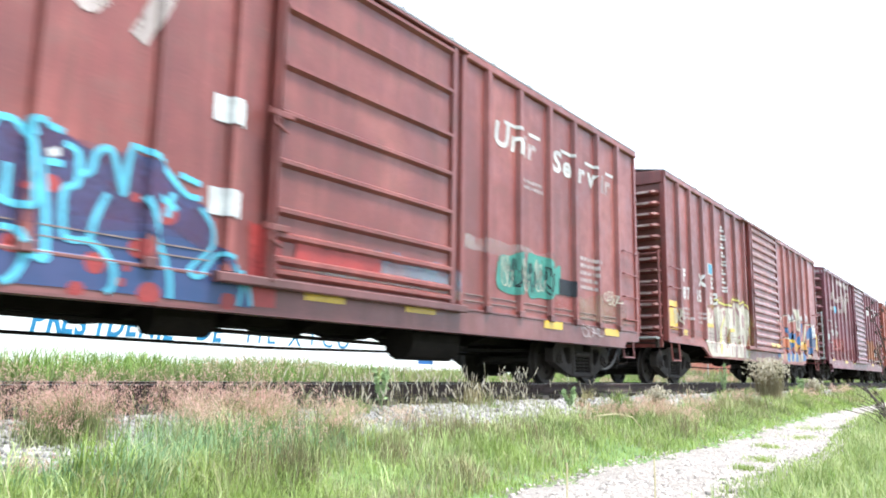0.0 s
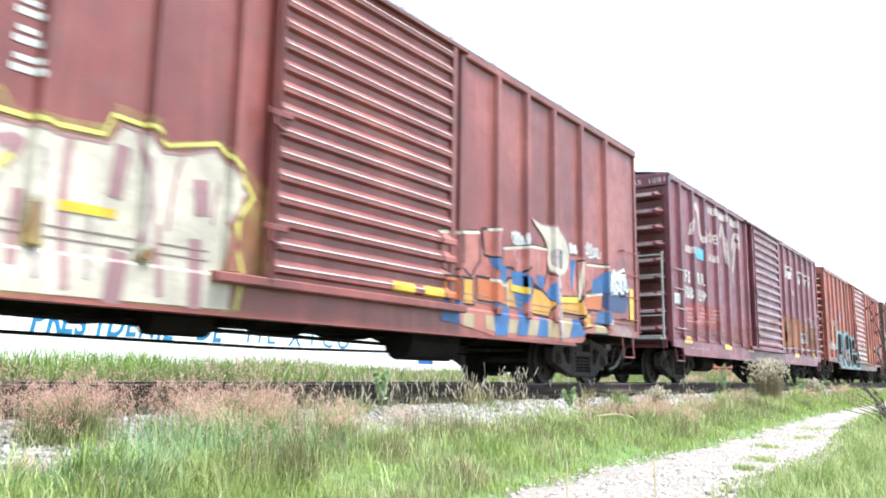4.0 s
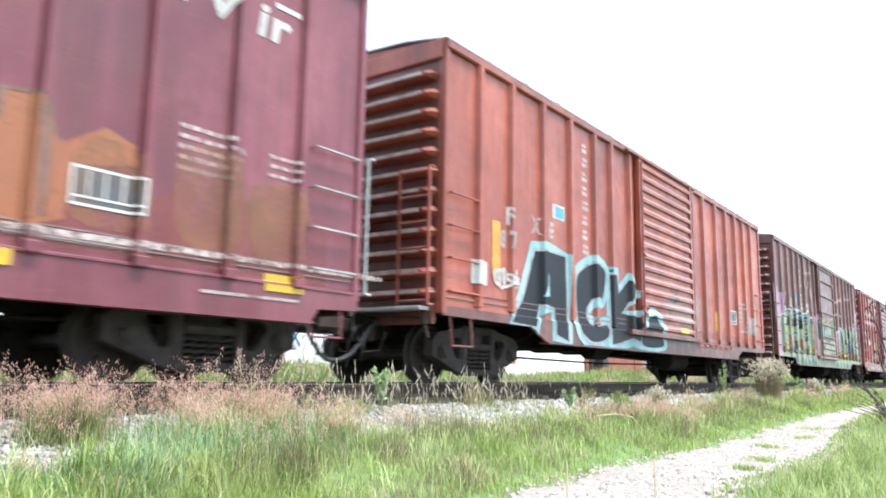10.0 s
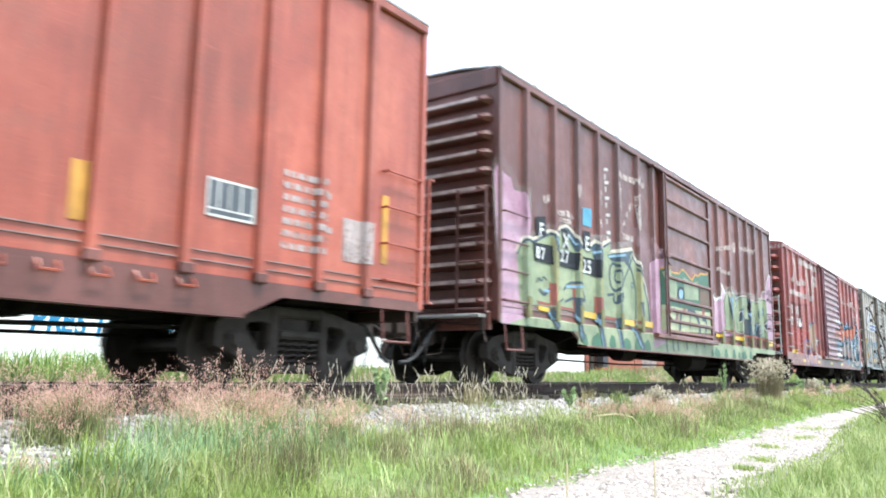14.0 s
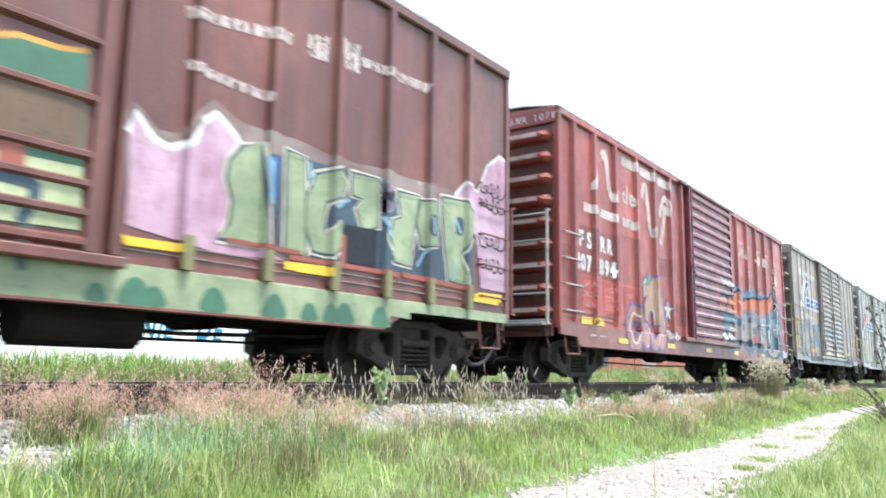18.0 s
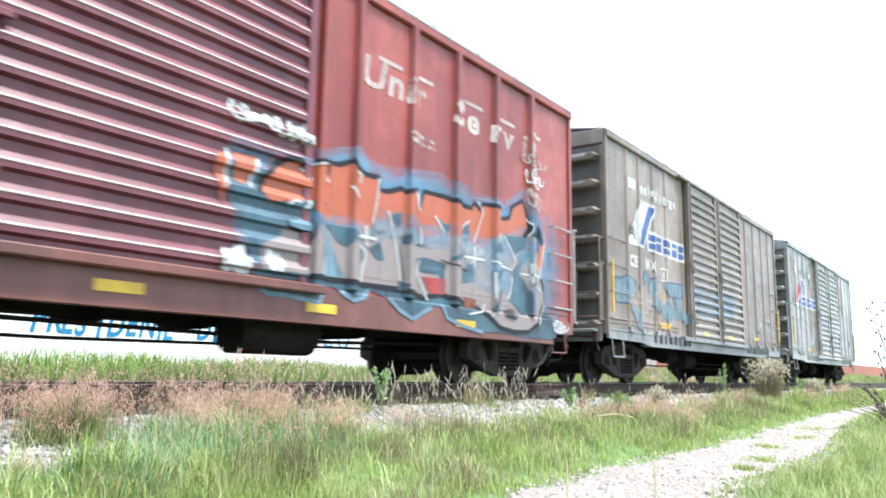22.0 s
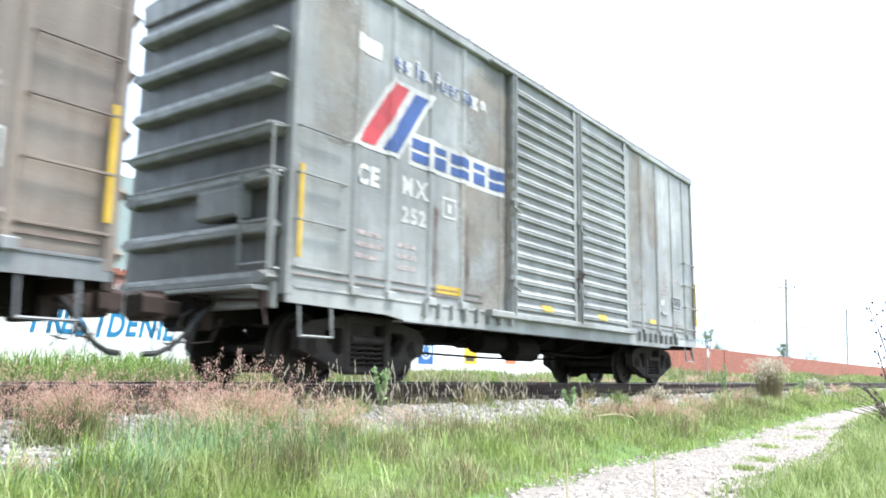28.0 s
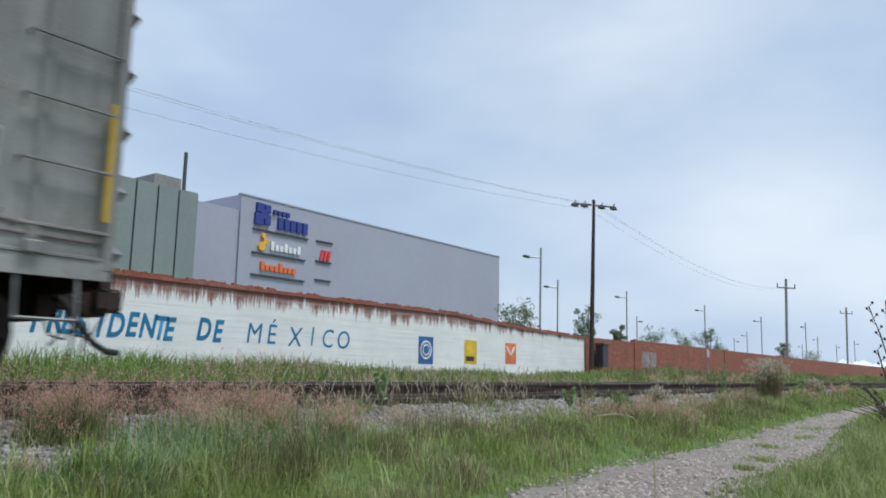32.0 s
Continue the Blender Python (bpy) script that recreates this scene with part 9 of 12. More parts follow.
def paint_fourth(car, spec):
    marks(car, spec, (("F", 1.14, 2.42, 0.38), ("X", 1.90, 2.42, 0.38), ("E", 2.50, 2.42, 0.38), ("87", 0.98, 2.06, 0.36)), GHOST)
    patch(car, spec, "emblem_square", [rect(2.62, 3.05, 2.78, 3.03)], WHITE)
    patch(car, spec, "emblem_square", [rect(2.72, 3.02, 2.81, 3.00)], PANEL_BLUE, 0.011, "sky-blue square")
    upright_name(car, spec, 3.74, 2.32, 0.27, 8, FADED)
    patch(car, spec, "yellow_panel", [rect(0.76, 0.98, 1.60, 2.42)], AMBER, 0.008)
    rimmed = worn_paint("pale_cyan_spray", (0.13, 0.36, 0.39), 0.25, 0.5, (0.27, 0.39, 0.40))
    haze = worn_paint("grey_white_spray", (0.26, 0.28, 0.30), 0.5)
    for ring in ([(1.99, 2.15), (2.50, 2.20), (3.08, 2.17), (3.12, 0.71), (2.64, 0.80), (2.64, 1.25), (2.15, 1.25), (2.01, 0.88), (1.25, 0.92), (1.60, 1.31)],
                 smooth_ring([(3.43, 1.79), (3.71, 2.06), (4.24, 2.22), (4.68, 2.09), (4.52, 1.56), (4.18, 1.54), (3.87, 1.32), (3.92, 1.13), (4.27, 1.07), (4.72, 1.11), (4.69, 0.85), (4.21, 0.73), (3.79, 0.79), (3.49, 1.04)]),
                 [(4.82, 2.08), (5.20, 2.13), (5.25, 1.77), (5.75, 2.08), (6.14, 1.85), (5.38, 1.37), (6.34, 1.36), (6.60, 1.16), (6.54, 0.78), (5.84, 0.88), (5.22, 0.76), (4.84, 0.73)]):
        letter_form(car, spec, ring, BLACK_P, None, 0.0, 0.17, rimmed, 0.008)
        patch(car, spec, "graffiti_highlight", stroke(ring + ring[:1], 0.055, False), haze, 0.016)
    patch(car, spec, "graffiti_counter", [[(2.19, 1.40), (2.46, 1.81), (2.49, 1.43)]], rimmed, 0.020)
    patch(car, spec, "graffiti_tail", [smooth_ring([(6.3, 0.74), (6.45, 1.45), (6.95, 1.55), (7.5, 1.15), (7.6, 0.74)])], rimmed, 0.018)
    patch(car, spec, "graffiti_tail", [smooth_ring([(6.3, 0.80), (6.52, 1.32), (6.9, 1.40), (7.32, 1.08), (7.42, 0.80)])], BLACK_P, 0.022)
    scribble(car, spec, 0.80, 1.42, 1.42, 1.74, CLEAN, 31, 0.045, 5)
    patch(car, spec, "paint_smear", [ragged(7.6, 10.3, 1.3, 2.0, 0.25, 0.2, 34)], MIST_WHITE, 0.006)
    patch(car, spec, "paint_smear", [ragged(7.8, 8.4, 1.8, 2.1, 0.1, 0.12, 35)], worn_paint("teal_overspray", (0.06, 0.20, 0.16), misty=True), 0.010)
    plate(car, spec, 12.55, 13.12, 1.60, 1.98)
    patch(car, spec, "yellow_panel", [rect(11.25, 11.38, 1.34, 1.84)], AMBER, 0.008)
    patch(car, spec, "yellow_panel", [rect(15.06, 15.18, 1.45, 2.3)], AMBER, 0.008)
    bars(car, spec, 13.5, 2.2, 0.7, 7, GHOST)
    patch(car, spec, "worn_placard", [rect(14.4, 14.9, 1.4, 1.9)], GHOST, 0.007)
    patch(car, spec, "white_placard", [rect(0.22, 0.62, 1.42, 1.76)], CLEAN, 0.010)
    reflectors(car, spec, (8.35,), 1.12, 0.5)
    for i in range(7):
        x = 10.35 + i * 0.42
        part("tie_down", Geo().tube([(x, SIDE - 0.03, 0.98), (x, SIDE - 0.09, 0.90), (x + 0.16, SIDE - 0.09, 0.90), (x + 0.16, SIDE - 0.03, 0.98)], 0.016, 5), ORANGE, car)


def paint_fifth(car, spec):
    # pale green letters over the whole front half, pink beside them, a green sill with dark clouds
    lime = worn_paint("pale_lime_spray", (0.26, 0.30, 0.15), 0.30, 0.5, (0.33, 0.34, 0.20))
    moss = worn_paint("pale_moss_spray", (0.165, 0.205, 0.115), 0.30, 0.5, (0.225, 0.255, 0.150))
    orchid = worn_paint("orchid_spray", (0.330, 0.165, 0.235), 0.30, 0.5, (0.37, 0.235, 0.30))
    ochre = worn_paint("ochre_green_spray", (0.21, 0.20, 0.085), 0.3)
    sea = worn_paint("blue_green_spray", (0.045, 0.075, 0.062), 0.4)
    brick_strip = worn_paint("brick_red_strip", (0.19, 0.045, 0.030), 0.2)
    patch(car, spec, "graffiti_base", [ragged(0.05, 6.45, 0.68, 1.06, 0.01, 0.4, 40)], moss, 0.006)
    patch(car, spec, "graffiti_base", [ragged(6.45, 16.4, 0.68, 1.04, 0.01, 0.4, 41)], moss, 0.006)
    for k in range(46):
        x, r = 0.4 + 15.7 * (k + 0.5 * math.sin(k * 2.7)) / 46, 0.07 + 0.07 * abs(math.sin(k * 1.9))
        if not 6.2 < x < 9.9:
            patch(car, spec, "graffiti_cloud", [smooth_ring([(x - r, 0.70), (x - 0.7 * r, 0.72 + 1.1 * r), (x + 0.1 * r, 0.72 + 1.5 * r), (x + 0.8 * r, 0.72 + r), (x + 1.2 * r, 0.70)])], DEEP_G, 0.010 + 0.0002 * (k % 5))
    # pink leading end
    patch(car, spec, "graffiti_halo", [[(-0.18, 3.24), (-0.02, 3.52), (0.21, 3.35), (0.43, 3.33), (0.57, 3.10), (0.85, 3.14), (1.02, 2.62), (0.85, 1.96), (0.86, 1.05), (0.04, 0.86)]], MIST_WHITE, 0.005)
    patch(car, spec, "graffiti_ground", [[(-0.12, 3.16), (-0.00, 3.37), (0.15, 3.21), (0.35, 3.18), (0.46, 3.00), (0.73, 3.02), (0.86, 2.58), (0.72, 1.99), (0.74, 1.03), (0.07, 0.86)]], orchid, 0.008)
    patch(car, spec, "graffiti_halo", [[(0.52, 2.16), (0.71, 2.39), (1.06, 2.43), (1.39, 2.57), (1.61, 2.67), (1.78, 2.59), (1.87, 2.67), (1.98, 2.78), (2.21, 2.86), (2.45, 2.78), (2.65, 2.58), (2.83, 2.62), (3.05, 2.62), (3.35, 2.78), (3.48, 2.67), (3.72, 2.79), (4.03, 2.92), (4.01, 2.68), (4.38, 2.75), (5.08, 2.90), (5.13, 2.77), (5.35, 2.62), (5.66, 2.33), (5.88, 1.94), (5.98, 1.45), (6.06, 1.13), (0.63, 1.18)]], MIST_WHITE, 0.005)
    patch(car, spec, "graffiti_ground", [[(0.53, 2.05), (0.72, 2.28), (1.07, 2.31), (1.40, 2.45), (1.62, 2.54), (1.79, 2.46), (1.88, 2.54), (1.99, 2.65), (2.22, 2.72), (2.46, 2.64), (2.67, 2.44), (2.84, 2.48), (3.07, 2.48), (3.36, 2.63), (3.49, 2.51), (3.73, 2.64), (4.04, 2.75), (4.02, 2.52), (4.39, 2.58), (5.09, 2.72), (5.14, 2.59), (5.36, 2.44), (5.67, 2.15), (5.88, 1.76), (5.99, 1.27), (6.00, 1.13), (2.63, 1.30), (0.63, 1.22)]], moss, 0.009)
    patch(car, spec, "graffiti_halo", stroke([(0.53, 2.05), (0.72, 2.28), (1.07, 2.31), (1.40, 2.45), (1.62, 2.54), (1.79, 2.46), (1.88, 2.54), (1.99, 2.65), (2.22, 2.72), (2.46, 2.64), (2.67, 2.44), (2.84, 2.48), (3.07, 2.48), (3.36, 2.63), (3.49, 2.51), (3.73, 2.64), (4.04, 2.75), (4.02, 2.52), (4.39, 2.58), (5.09, 2.72), (5.14, 2.59), (5.36, 2.44), (5.67, 2.15), (5.88, 1.76), (5.99, 1.27)], 0.075, False), CREAM, 0.011)
    patch(car, spec, "graffiti_line", stroke([(0.54, 2.01), (0.73, 2.25), (1.07, 2.27), (1.40, 2.41), (1.63, 2.50), (1.79, 2.42), (1.88, 2.50), (1.99, 2.61), (2.23, 2.68), (2.46, 2.59), (2.67, 2.40), (2.84, 2.43), (3.07, 2.43), (3.37, 2.57), (3.50, 2.46), (3.74, 2.58), (4.04, 2.70), (4.03, 2.46), (4.39, 2.52), (5.09, 2.66), (5.15, 2.53), (5.36, 2.38), (5.67, 2.09), (5.89, 1.69), (5.99, 1.21)], 0.045, False), INK, 0.013)
    patch(car, spec, "graffiti_post", stroke([(1.69, 2.38), (1.76, 1.24)], 0.140, False), ochre, 0.011)
    patch(car, spec, "graffiti_post", stroke([(2.65, 2.37), (2.69, 1.30)], 0.140, False), ochre, 0.011)
    patch(car, spec, "graffiti_post", stroke([(3.49, 2.44), (3.52, 1.17)], 0.140, False), ochre, 0.011)
    patch(car, spec, "graffiti_post", stroke([(5.37, 2.37), (5.35, 1.16)], 0.140, False), ochre, 0.011)
    patch(car, spec, "graffiti_shadow", [[(1.67, 2.45), (1.78, 2.42), (1.82, 2.26), (1.73, 2.18)]], INK, 0.014)
    patch(car, spec, "graffiti_shadow", [[(2.24, 2.64), (2.43, 2.60), (2.69, 2.43), (2.55, 2.30), (2.31, 2.47)]], INK, 0.014)
    patch(car, spec, "graffiti_shadow", [[(3.18, 2.47), (3.44, 2.57), (3.57, 2.40), (3.41, 2.15), (3.26, 2.32)]], INK, 0.014)
    patch(car, spec, "graffiti_shadow", [[(3.87, 2.44), (4.39, 2.52), (5.07, 2.68), (4.87, 2.32), (4.67, 2.41), (4.40, 2.36), (4.07, 2.34)]], INK, 0.014)
    patch(car, spec, "graffiti_shadow", [[(5.33, 1.64), (5.65, 1.72), (5.68, 1.38), (5.39, 1.36)]], INK, 0.014)
    patch(car, spec, "graffiti_shadow", [[(2.48, 1.48), (2.65, 1.48), (2.64, 1.17), (2.48, 1.20)]], INK, 0.014)
    patch(car, spec, "graffiti_highlight", stroke([(1.71, 2.43), (1.79, 2.34)], 0.045, False), PALE_BLUE, 0.018)
    patch(car, spec, "graffiti_highlight", stroke([(2.31, 2.55), (2.53, 2.44)], 0.045, False), PALE_BLUE, 0.018)
    patch(car, spec, "graffiti_highlight", stroke([(3.24, 2.39), (3.45, 2.43)], 0.045, False), PALE_BLUE, 0.018)
    patch(car, spec, "graffiti_highlight", stroke([(3.94, 2.41), (4.75, 2.55)], 0.045, False), PALE_BLUE, 0.018)
    patch(car, spec, "graffiti_highlight", stroke([(5.54, 1.69), (5.59, 1.43)], 0.045, False), PALE_BLUE, 0.018)
    patch(car, spec, "graffiti_highlight", stroke([(1.40, 1.52), (1.56, 1.51)], 0.045, False), PALE_BLUE, 0.018)
    patch(car, spec, "graffiti_highlight", stroke([(2.18, 1.66), (2.78, 1.71)], 0.045, False), PALE_BLUE, 0.018)
    patch(car, spec, "graffiti_highlight", stroke([(3.27, 1.15), (3.47, 1.15)], 0.045, False), PALE_BLUE, 0.018)
    patch(car, spec, "graffiti_line", stroke([(4.34, 2.27), (4.09, 2.29), (3.96, 2.08), (4.04, 1.84), (4.27, 1.79), (4.44, 2.00), (4.38, 2.17), (4.23, 2.15), (4.20, 2.00), (4.31, 1.95)], 0.055), INK, 0.015)
    patch(car, spec, "graffiti_line", stroke([(5.13, 2.59), (4.86, 2.27), (4.56, 1.94), (4.38, 1.60), (4.36, 1.28)], 0.050), INK, 0.015)
    patch(car, spec, "graffiti_line", stroke([(5.30, 2.32), (5.68, 2.01), (5.89, 1.61), (5.93, 1.26)], 0.050), INK, 0.015)
    patch(car, spec, "graffiti_line", stroke([(3.87, 1.67), (4.15, 1.70), (4.12, 1.59), (4.28, 1.55), (4.34, 1.72), (4.62, 1.70)], 0.055), INK, 0.015)
    patch(car, spec, "graffiti_line", stroke([(4.83, 2.46), (5.05, 2.24), (5.22, 1.86), (5.19, 1.32)], 0.045), INK, 0.015)
    patch(car, spec, "graffiti_line", stroke([(1.89, 1.48), (1.95, 1.63), (1.86, 1.54), (1.90, 1.38), (2.05, 1.43)], 0.030), INK, 0.015)
    patch(car, spec, "graffiti_line", stroke([(2.08, 1.59), (2.31, 1.73), (2.71, 1.74), (2.89, 1.47), (2.79, 1.51)], 0.045), INK, 0.015)
    patch(car, spec, "graffiti_line", stroke([(2.13, 1.39), (2.39, 1.47), (2.73, 1.47)], 0.045), INK, 0.015)
    patch(car, spec, "graffiti_line", stroke([(1.24, 1.51), (1.41, 1.45), (1.56, 1.55)], 0.050), INK, 0.015)
    patch(car, spec, "graffiti_line", stroke([(1.14, 1.62), (1.22, 1.70), (1.30, 1.66), (1.38, 1.74), (1.47, 1.69)], 0.030), INK, 0.015)
    patch(car, spec, "graffiti_line", stroke([(3.53, 2.25), (3.66, 2.02), (3.62, 1.60)], 0.045), INK, 0.015)
    patch(car, spec, "eye", [[(5.13, 1.98), (5.11, 1.94), (5.06, 1.90), (5.01, 1.90), (4.97, 1.93), (4.96, 1.98), (5.00, 2.02), (5.06, 2.04), (5.11, 2.02)]], INK, 0.016)
    patch(car, spec, "eye", [[(5.10, 1.98), (5.09, 1.95), (5.06, 1.93), (5.02, 1.93), (5.00, 1.95), (5.00, 1.97), (5.02, 2.00), (5.05, 2.01), (5.08, 2.00)]], moss, 0.018)
    patch(car, spec, "eye", [[(5.07, 1.97), (5.07, 1.96), (5.05, 1.95), (5.03, 1.95), (5.02, 1.96), (5.02, 1.97), (5.03, 1.98), (5.05, 1.99), (5.07, 1.98)]], PALE_BLUE, 0.021)
    patch(car, spec, "unpainted_strip", [[(1.17, 1.33), (1.59, 1.32), (1.60, 1.28), (1.18, 1.28)]], brick_strip, 0.013)
    patch(car, spec, "unpainted_strip", [[(1.83, 1.31), (2.52, 1.29), (2.52, 1.23), (1.83, 1.26)]], brick_strip, 0.013)
    patch(car, spec, "unpainted_strip", [[(2.74, 1.29), (3.46, 1.27), (3.47, 1.21), (2.74, 1.23)]], brick_strip, 0.013)
    patch(car, spec, "unpainted_strip", [[(3.57, 1.27), (4.34, 1.26), (4.34, 1.20), (3.57, 1.21)]], brick_strip, 0.013)
    patch(car, spec, "unpainted_strip", [[(4.47, 1.27), (5.20, 1.27), (5.20, 1.21), (4.47, 1.22)]], brick_strip, 0.013)
    patch(car, spec, "unpainted_strip", [[(5.30, 1.27), (5.97, 1.27), (5.97, 1.21), (5.30, 1.21)]], brick_strip, 0.013)
    patch(car, spec, "unpainted_strip", [[(1.57, 1.67), (1.71, 1.65), (1.73, 1.28), (1.60, 1.30)]], brick_strip, 0.013)
    patch(car, spec, "unpainted_strip", [[(3.27, 1.59), (3.51, 1.58), (3.53, 1.27), (3.26, 1.28)]], brick_strip, 0.013)
    patch(car, spec, "unpainted_strip", [[(2.40, 1.73), (2.51, 1.72), (2.53, 1.29), (2.43, 1.30)]], brick_strip, 0.013)
    patch(car, spec, "reflector", [[(1.18, 1.25), (1.55, 1.24), (1.54, 1.17), (1.19, 1.18)]], YELLOW, 0.024)
    patch(car, spec, "reflector", [[(2.79, 1.29), (3.33, 1.28), (3.33, 1.17), (2.80, 1.18)]], YELLOW, 0.024)
    patch(car, spec, "reflector", [[(4.56, 1.26), (5.09, 1.26), (5.09, 1.14), (4.57, 1.16)]], YELLOW, 0.024)
    patch(car, spec, "reflector", [[(5.52, 1.29), (6.10, 1.29), (6.10, 1.17), (5.51, 1.18)]], YELLOW, 0.024)
    patch(car, spec, "graffiti_line", stroke([(1.58, 1.17), (1.68, 1.09), (1.82, 0.96)], 0.160), INK, 0.017)
    patch(car, spec, "graffiti_highlight", stroke([(1.54, 1.17), (1.64, 1.08), (1.78, 0.96)], 0.035), PALE_BLUE, 0.020)
    patch(car, spec, "graffiti_line", stroke([(2.53, 1.21), (2.63, 1.07), (2.73, 0.81)], 0.160), INK, 0.017)
    patch(car, spec, "graffiti_highlight", stroke([(2.49, 1.20), (2.58, 1.06), (2.68, 0.81)], 0.035), PALE_BLUE, 0.020)
    patch(car, spec, "graffiti_line", stroke([(3.41, 1.25), (3.50, 1.01), (3.63, 0.68)], 0.160), INK, 0.017)
    patch(car, spec, "graffiti_highlight", stroke([(3.35, 1.24), (3.44, 1.00), (3.58, 0.68)], 0.035), PALE_BLUE, 0.020)
    patch(car, spec, "graffiti_line", stroke([(4.29, 1.21), (4.37, 0.98), (4.47, 0.67)], 0.160), INK, 0.017)
    patch(car, spec, "graffiti_highlight", stroke([(4.22, 1.20), (4.30, 0.97), (4.40, 0.66)], 0.035), PALE_BLUE, 0.020)
    patch(car, spec, "graffiti_line", stroke([(4.99, 1.16), (5.21, 0.99), (5.50, 0.73)], 0.160), INK, 0.017)
    patch(car, spec, "graffiti_highlight", stroke([(4.92, 1.16), (5.13, 0.98), (5.42, 0.73)], 0.035), PALE_BLUE, 0.020)
    patch(car, spec, "number_panel", [[(1.03, 2.26), (1.65, 2.29), (1.66, 1.97), (1.07, 1.97)]], BLACK_P, 0.021)
    patch(car, spec, "number_panel", [[(1.83, 2.24), (2.58, 2.29), (2.55, 1.98), (1.85, 1.99)]], BLACK_P, 0.021)
    patch(car, spec, "number_panel", [[(2.67, 2.25), (3.50, 2.28), (3.48, 1.94), (2.68, 1.99)]], BLACK_P, 0.021)
    patch(car, spec, "number_panel", [[(1.11, 2.69), (1.44, 2.75), (1.47, 2.44), (1.15, 2.38)]], BLACK_P, 0.021)
    patch(car, spec, "number_panel", [[(2.83, 2.74), (3.12, 2.76), (3.13, 2.39), (2.84, 2.41)]], BLACK_P, 0.021)
    patch(car, spec, "number_panel", [[(2.02, 2.65), (2.23, 2.64), (2.24, 2.32), (2.07, 2.31)]], BLACK_P, 0.021)
    letters(car, spec, "F", 1.24, 2.40, 0.31, CLEAN, bold=0.008, lift=0.026)
    letters(car, spec, "X", 2.02, 2.32, 0.37, CLEAN, bold=0.008, lift=0.026)
    letters(car, spec, "E", 2.92, 2.40, 0.36, CLEAN, bold=0.008, lift=0.026)
    letters(car, spec, "87", 1.11, 2.02, 0.27, CLEAN, bold=0.008, lift=0.026)
    letters(car, spec, "27", 1.94, 2.07, 0.29, CLEAN, bold=0.008, lift=0.026)
    letters(car, spec, "25", 2.78, 1.98, 0.34, CLEAN, bold=0.008, lift=0.026)
    patch(car, spec, "emblem_square", [[(2.85, 3.17), (3.22, 3.21), (3.21, 2.86), (2.86, 2.85)]], PANEL_BLUE, 0.008)
    patch(car, spec, "name_bar", [[(3.81, 4.12), (3.98, 4.17), (3.99, 4.11), (3.81, 4.06)]], WHITE, 0.006)
    patch(car, spec, "name_bar", [[(3.81, 4.01), (3.87, 4.03), (3.88, 3.93), (3.82, 3.91)]], WHITE, 0.006)
    patch(car, spec, "name_bar", [[(3.82, 3.87), (4.00, 3.91), (4.00, 3.85), (3.83, 3.81)]], WHITE, 0.006)
    patch(car, spec, "name_bar", [[(3.83, 3.75), (3.89, 3.77), (3.89, 3.67), (3.84, 3.66)]], WHITE, 0.006)
    patch(car, spec, "name_bar", [[(3.84, 3.57), (4.02, 3.60), (4.02, 3.54), (3.85, 3.50)]], WHITE, 0.006)
    patch(car, spec, "name_bar", [[(3.85, 3.45), (3.91, 3.47), (3.91, 3.37), (3.86, 3.36)]], WHITE, 0.006)
    patch(car, spec, "name_bar", [[(3.86, 3.24), (4.04, 3.27), (4.05, 3.21), (3.87, 3.18)]], WHITE, 0.006)
    patch(car, spec, "name_bar", [[(3.87, 3.13), (3.93, 3.14), (3.93, 3.05), (3.88, 3.04)]], WHITE, 0.006)
    patch(car, spec, "name_bar", [[(3.89, 2.90), (4.06, 2.93), (4.07, 2.86), (3.89, 2.84)]], WHITE, 0.006)
    patch(car, spec, "name_bar", [[(3.89, 2.79), (3.95, 2.80), (3.96, 2.70), (3.90, 2.70)]], WHITE, 0.006)
    # flaked older lettering
    patch(car, spec, "flaked_letter", [[(4.36, 3.96), (4.49, 3.98), (4.52, 2.99), (4.42, 2.93)]], FLAKED, 0.006)
    patch(car, spec, "flaked_letter", [[(4.72, 3.11), (5.18, 3.66), (5.10, 3.72), (4.66, 3.16)]], FLAKED, 0.006)
    patch(car, spec, "flaked_letter", [[(5.28, 3.86), (5.53, 3.96), (5.47, 3.29), (5.35, 3.07)]], FLAKED, 0.006)
    patch(car, spec, "flaked_letter", [[(4.35, 4.20), (5.83, 4.26), (5.81, 4.13), (4.35, 4.08)]], FLAKED, 0.006)
    patch(car, spec, "flaked_letter", [[(5.47, 4.37), (5.69, 4.41), (5.68, 4.15), (5.48, 4.11)]], FLAKED, 0.006)
    patch(car, spec, "flaked_letter", [[(4.63, 2.98), (5.21, 3.00), (5.18, 2.88), (4.64, 2.86)]], FLAKED, 0.006)
    patch(car, spec, "flaked_letter", [[(1.71, 2.91), (2.25, 3.01), (2.49, 2.96), (2.47, 2.88), (2.21, 2.88), (1.71, 2.85)]], FLAKED, 0.006)
    patch(car, spec, "flaked_letter", [[(1.97, 2.84), (2.41, 2.88), (2.39, 2.77), (1.98, 2.76)]], FLAKED, 0.006)
    patch(car, spec, "flaked_letter", [[(3.44, 3.59), (3.57, 3.62), (3.58, 3.34), (3.46, 3.31)]], FLAKED, 0.006)
    patch(car, spec, "flaked_letter", [[(3.44, 3.04), (3.57, 3.06), (3.58, 2.90), (3.46, 2.89)]], FLAKED, 0.006)
    patch(car, spec, "flaked_letter", [[(1.38, 3.09), (1.61, 3.17), (1.62, 3.02), (1.41, 2.98)]], FLAKED, 0.006)
    patch(car, spec, "flaked_letter", [[(2.55, 3.53), (2.67, 3.57), (2.67, 3.30), (2.57, 3.28)]], FLAKED, 0.006)
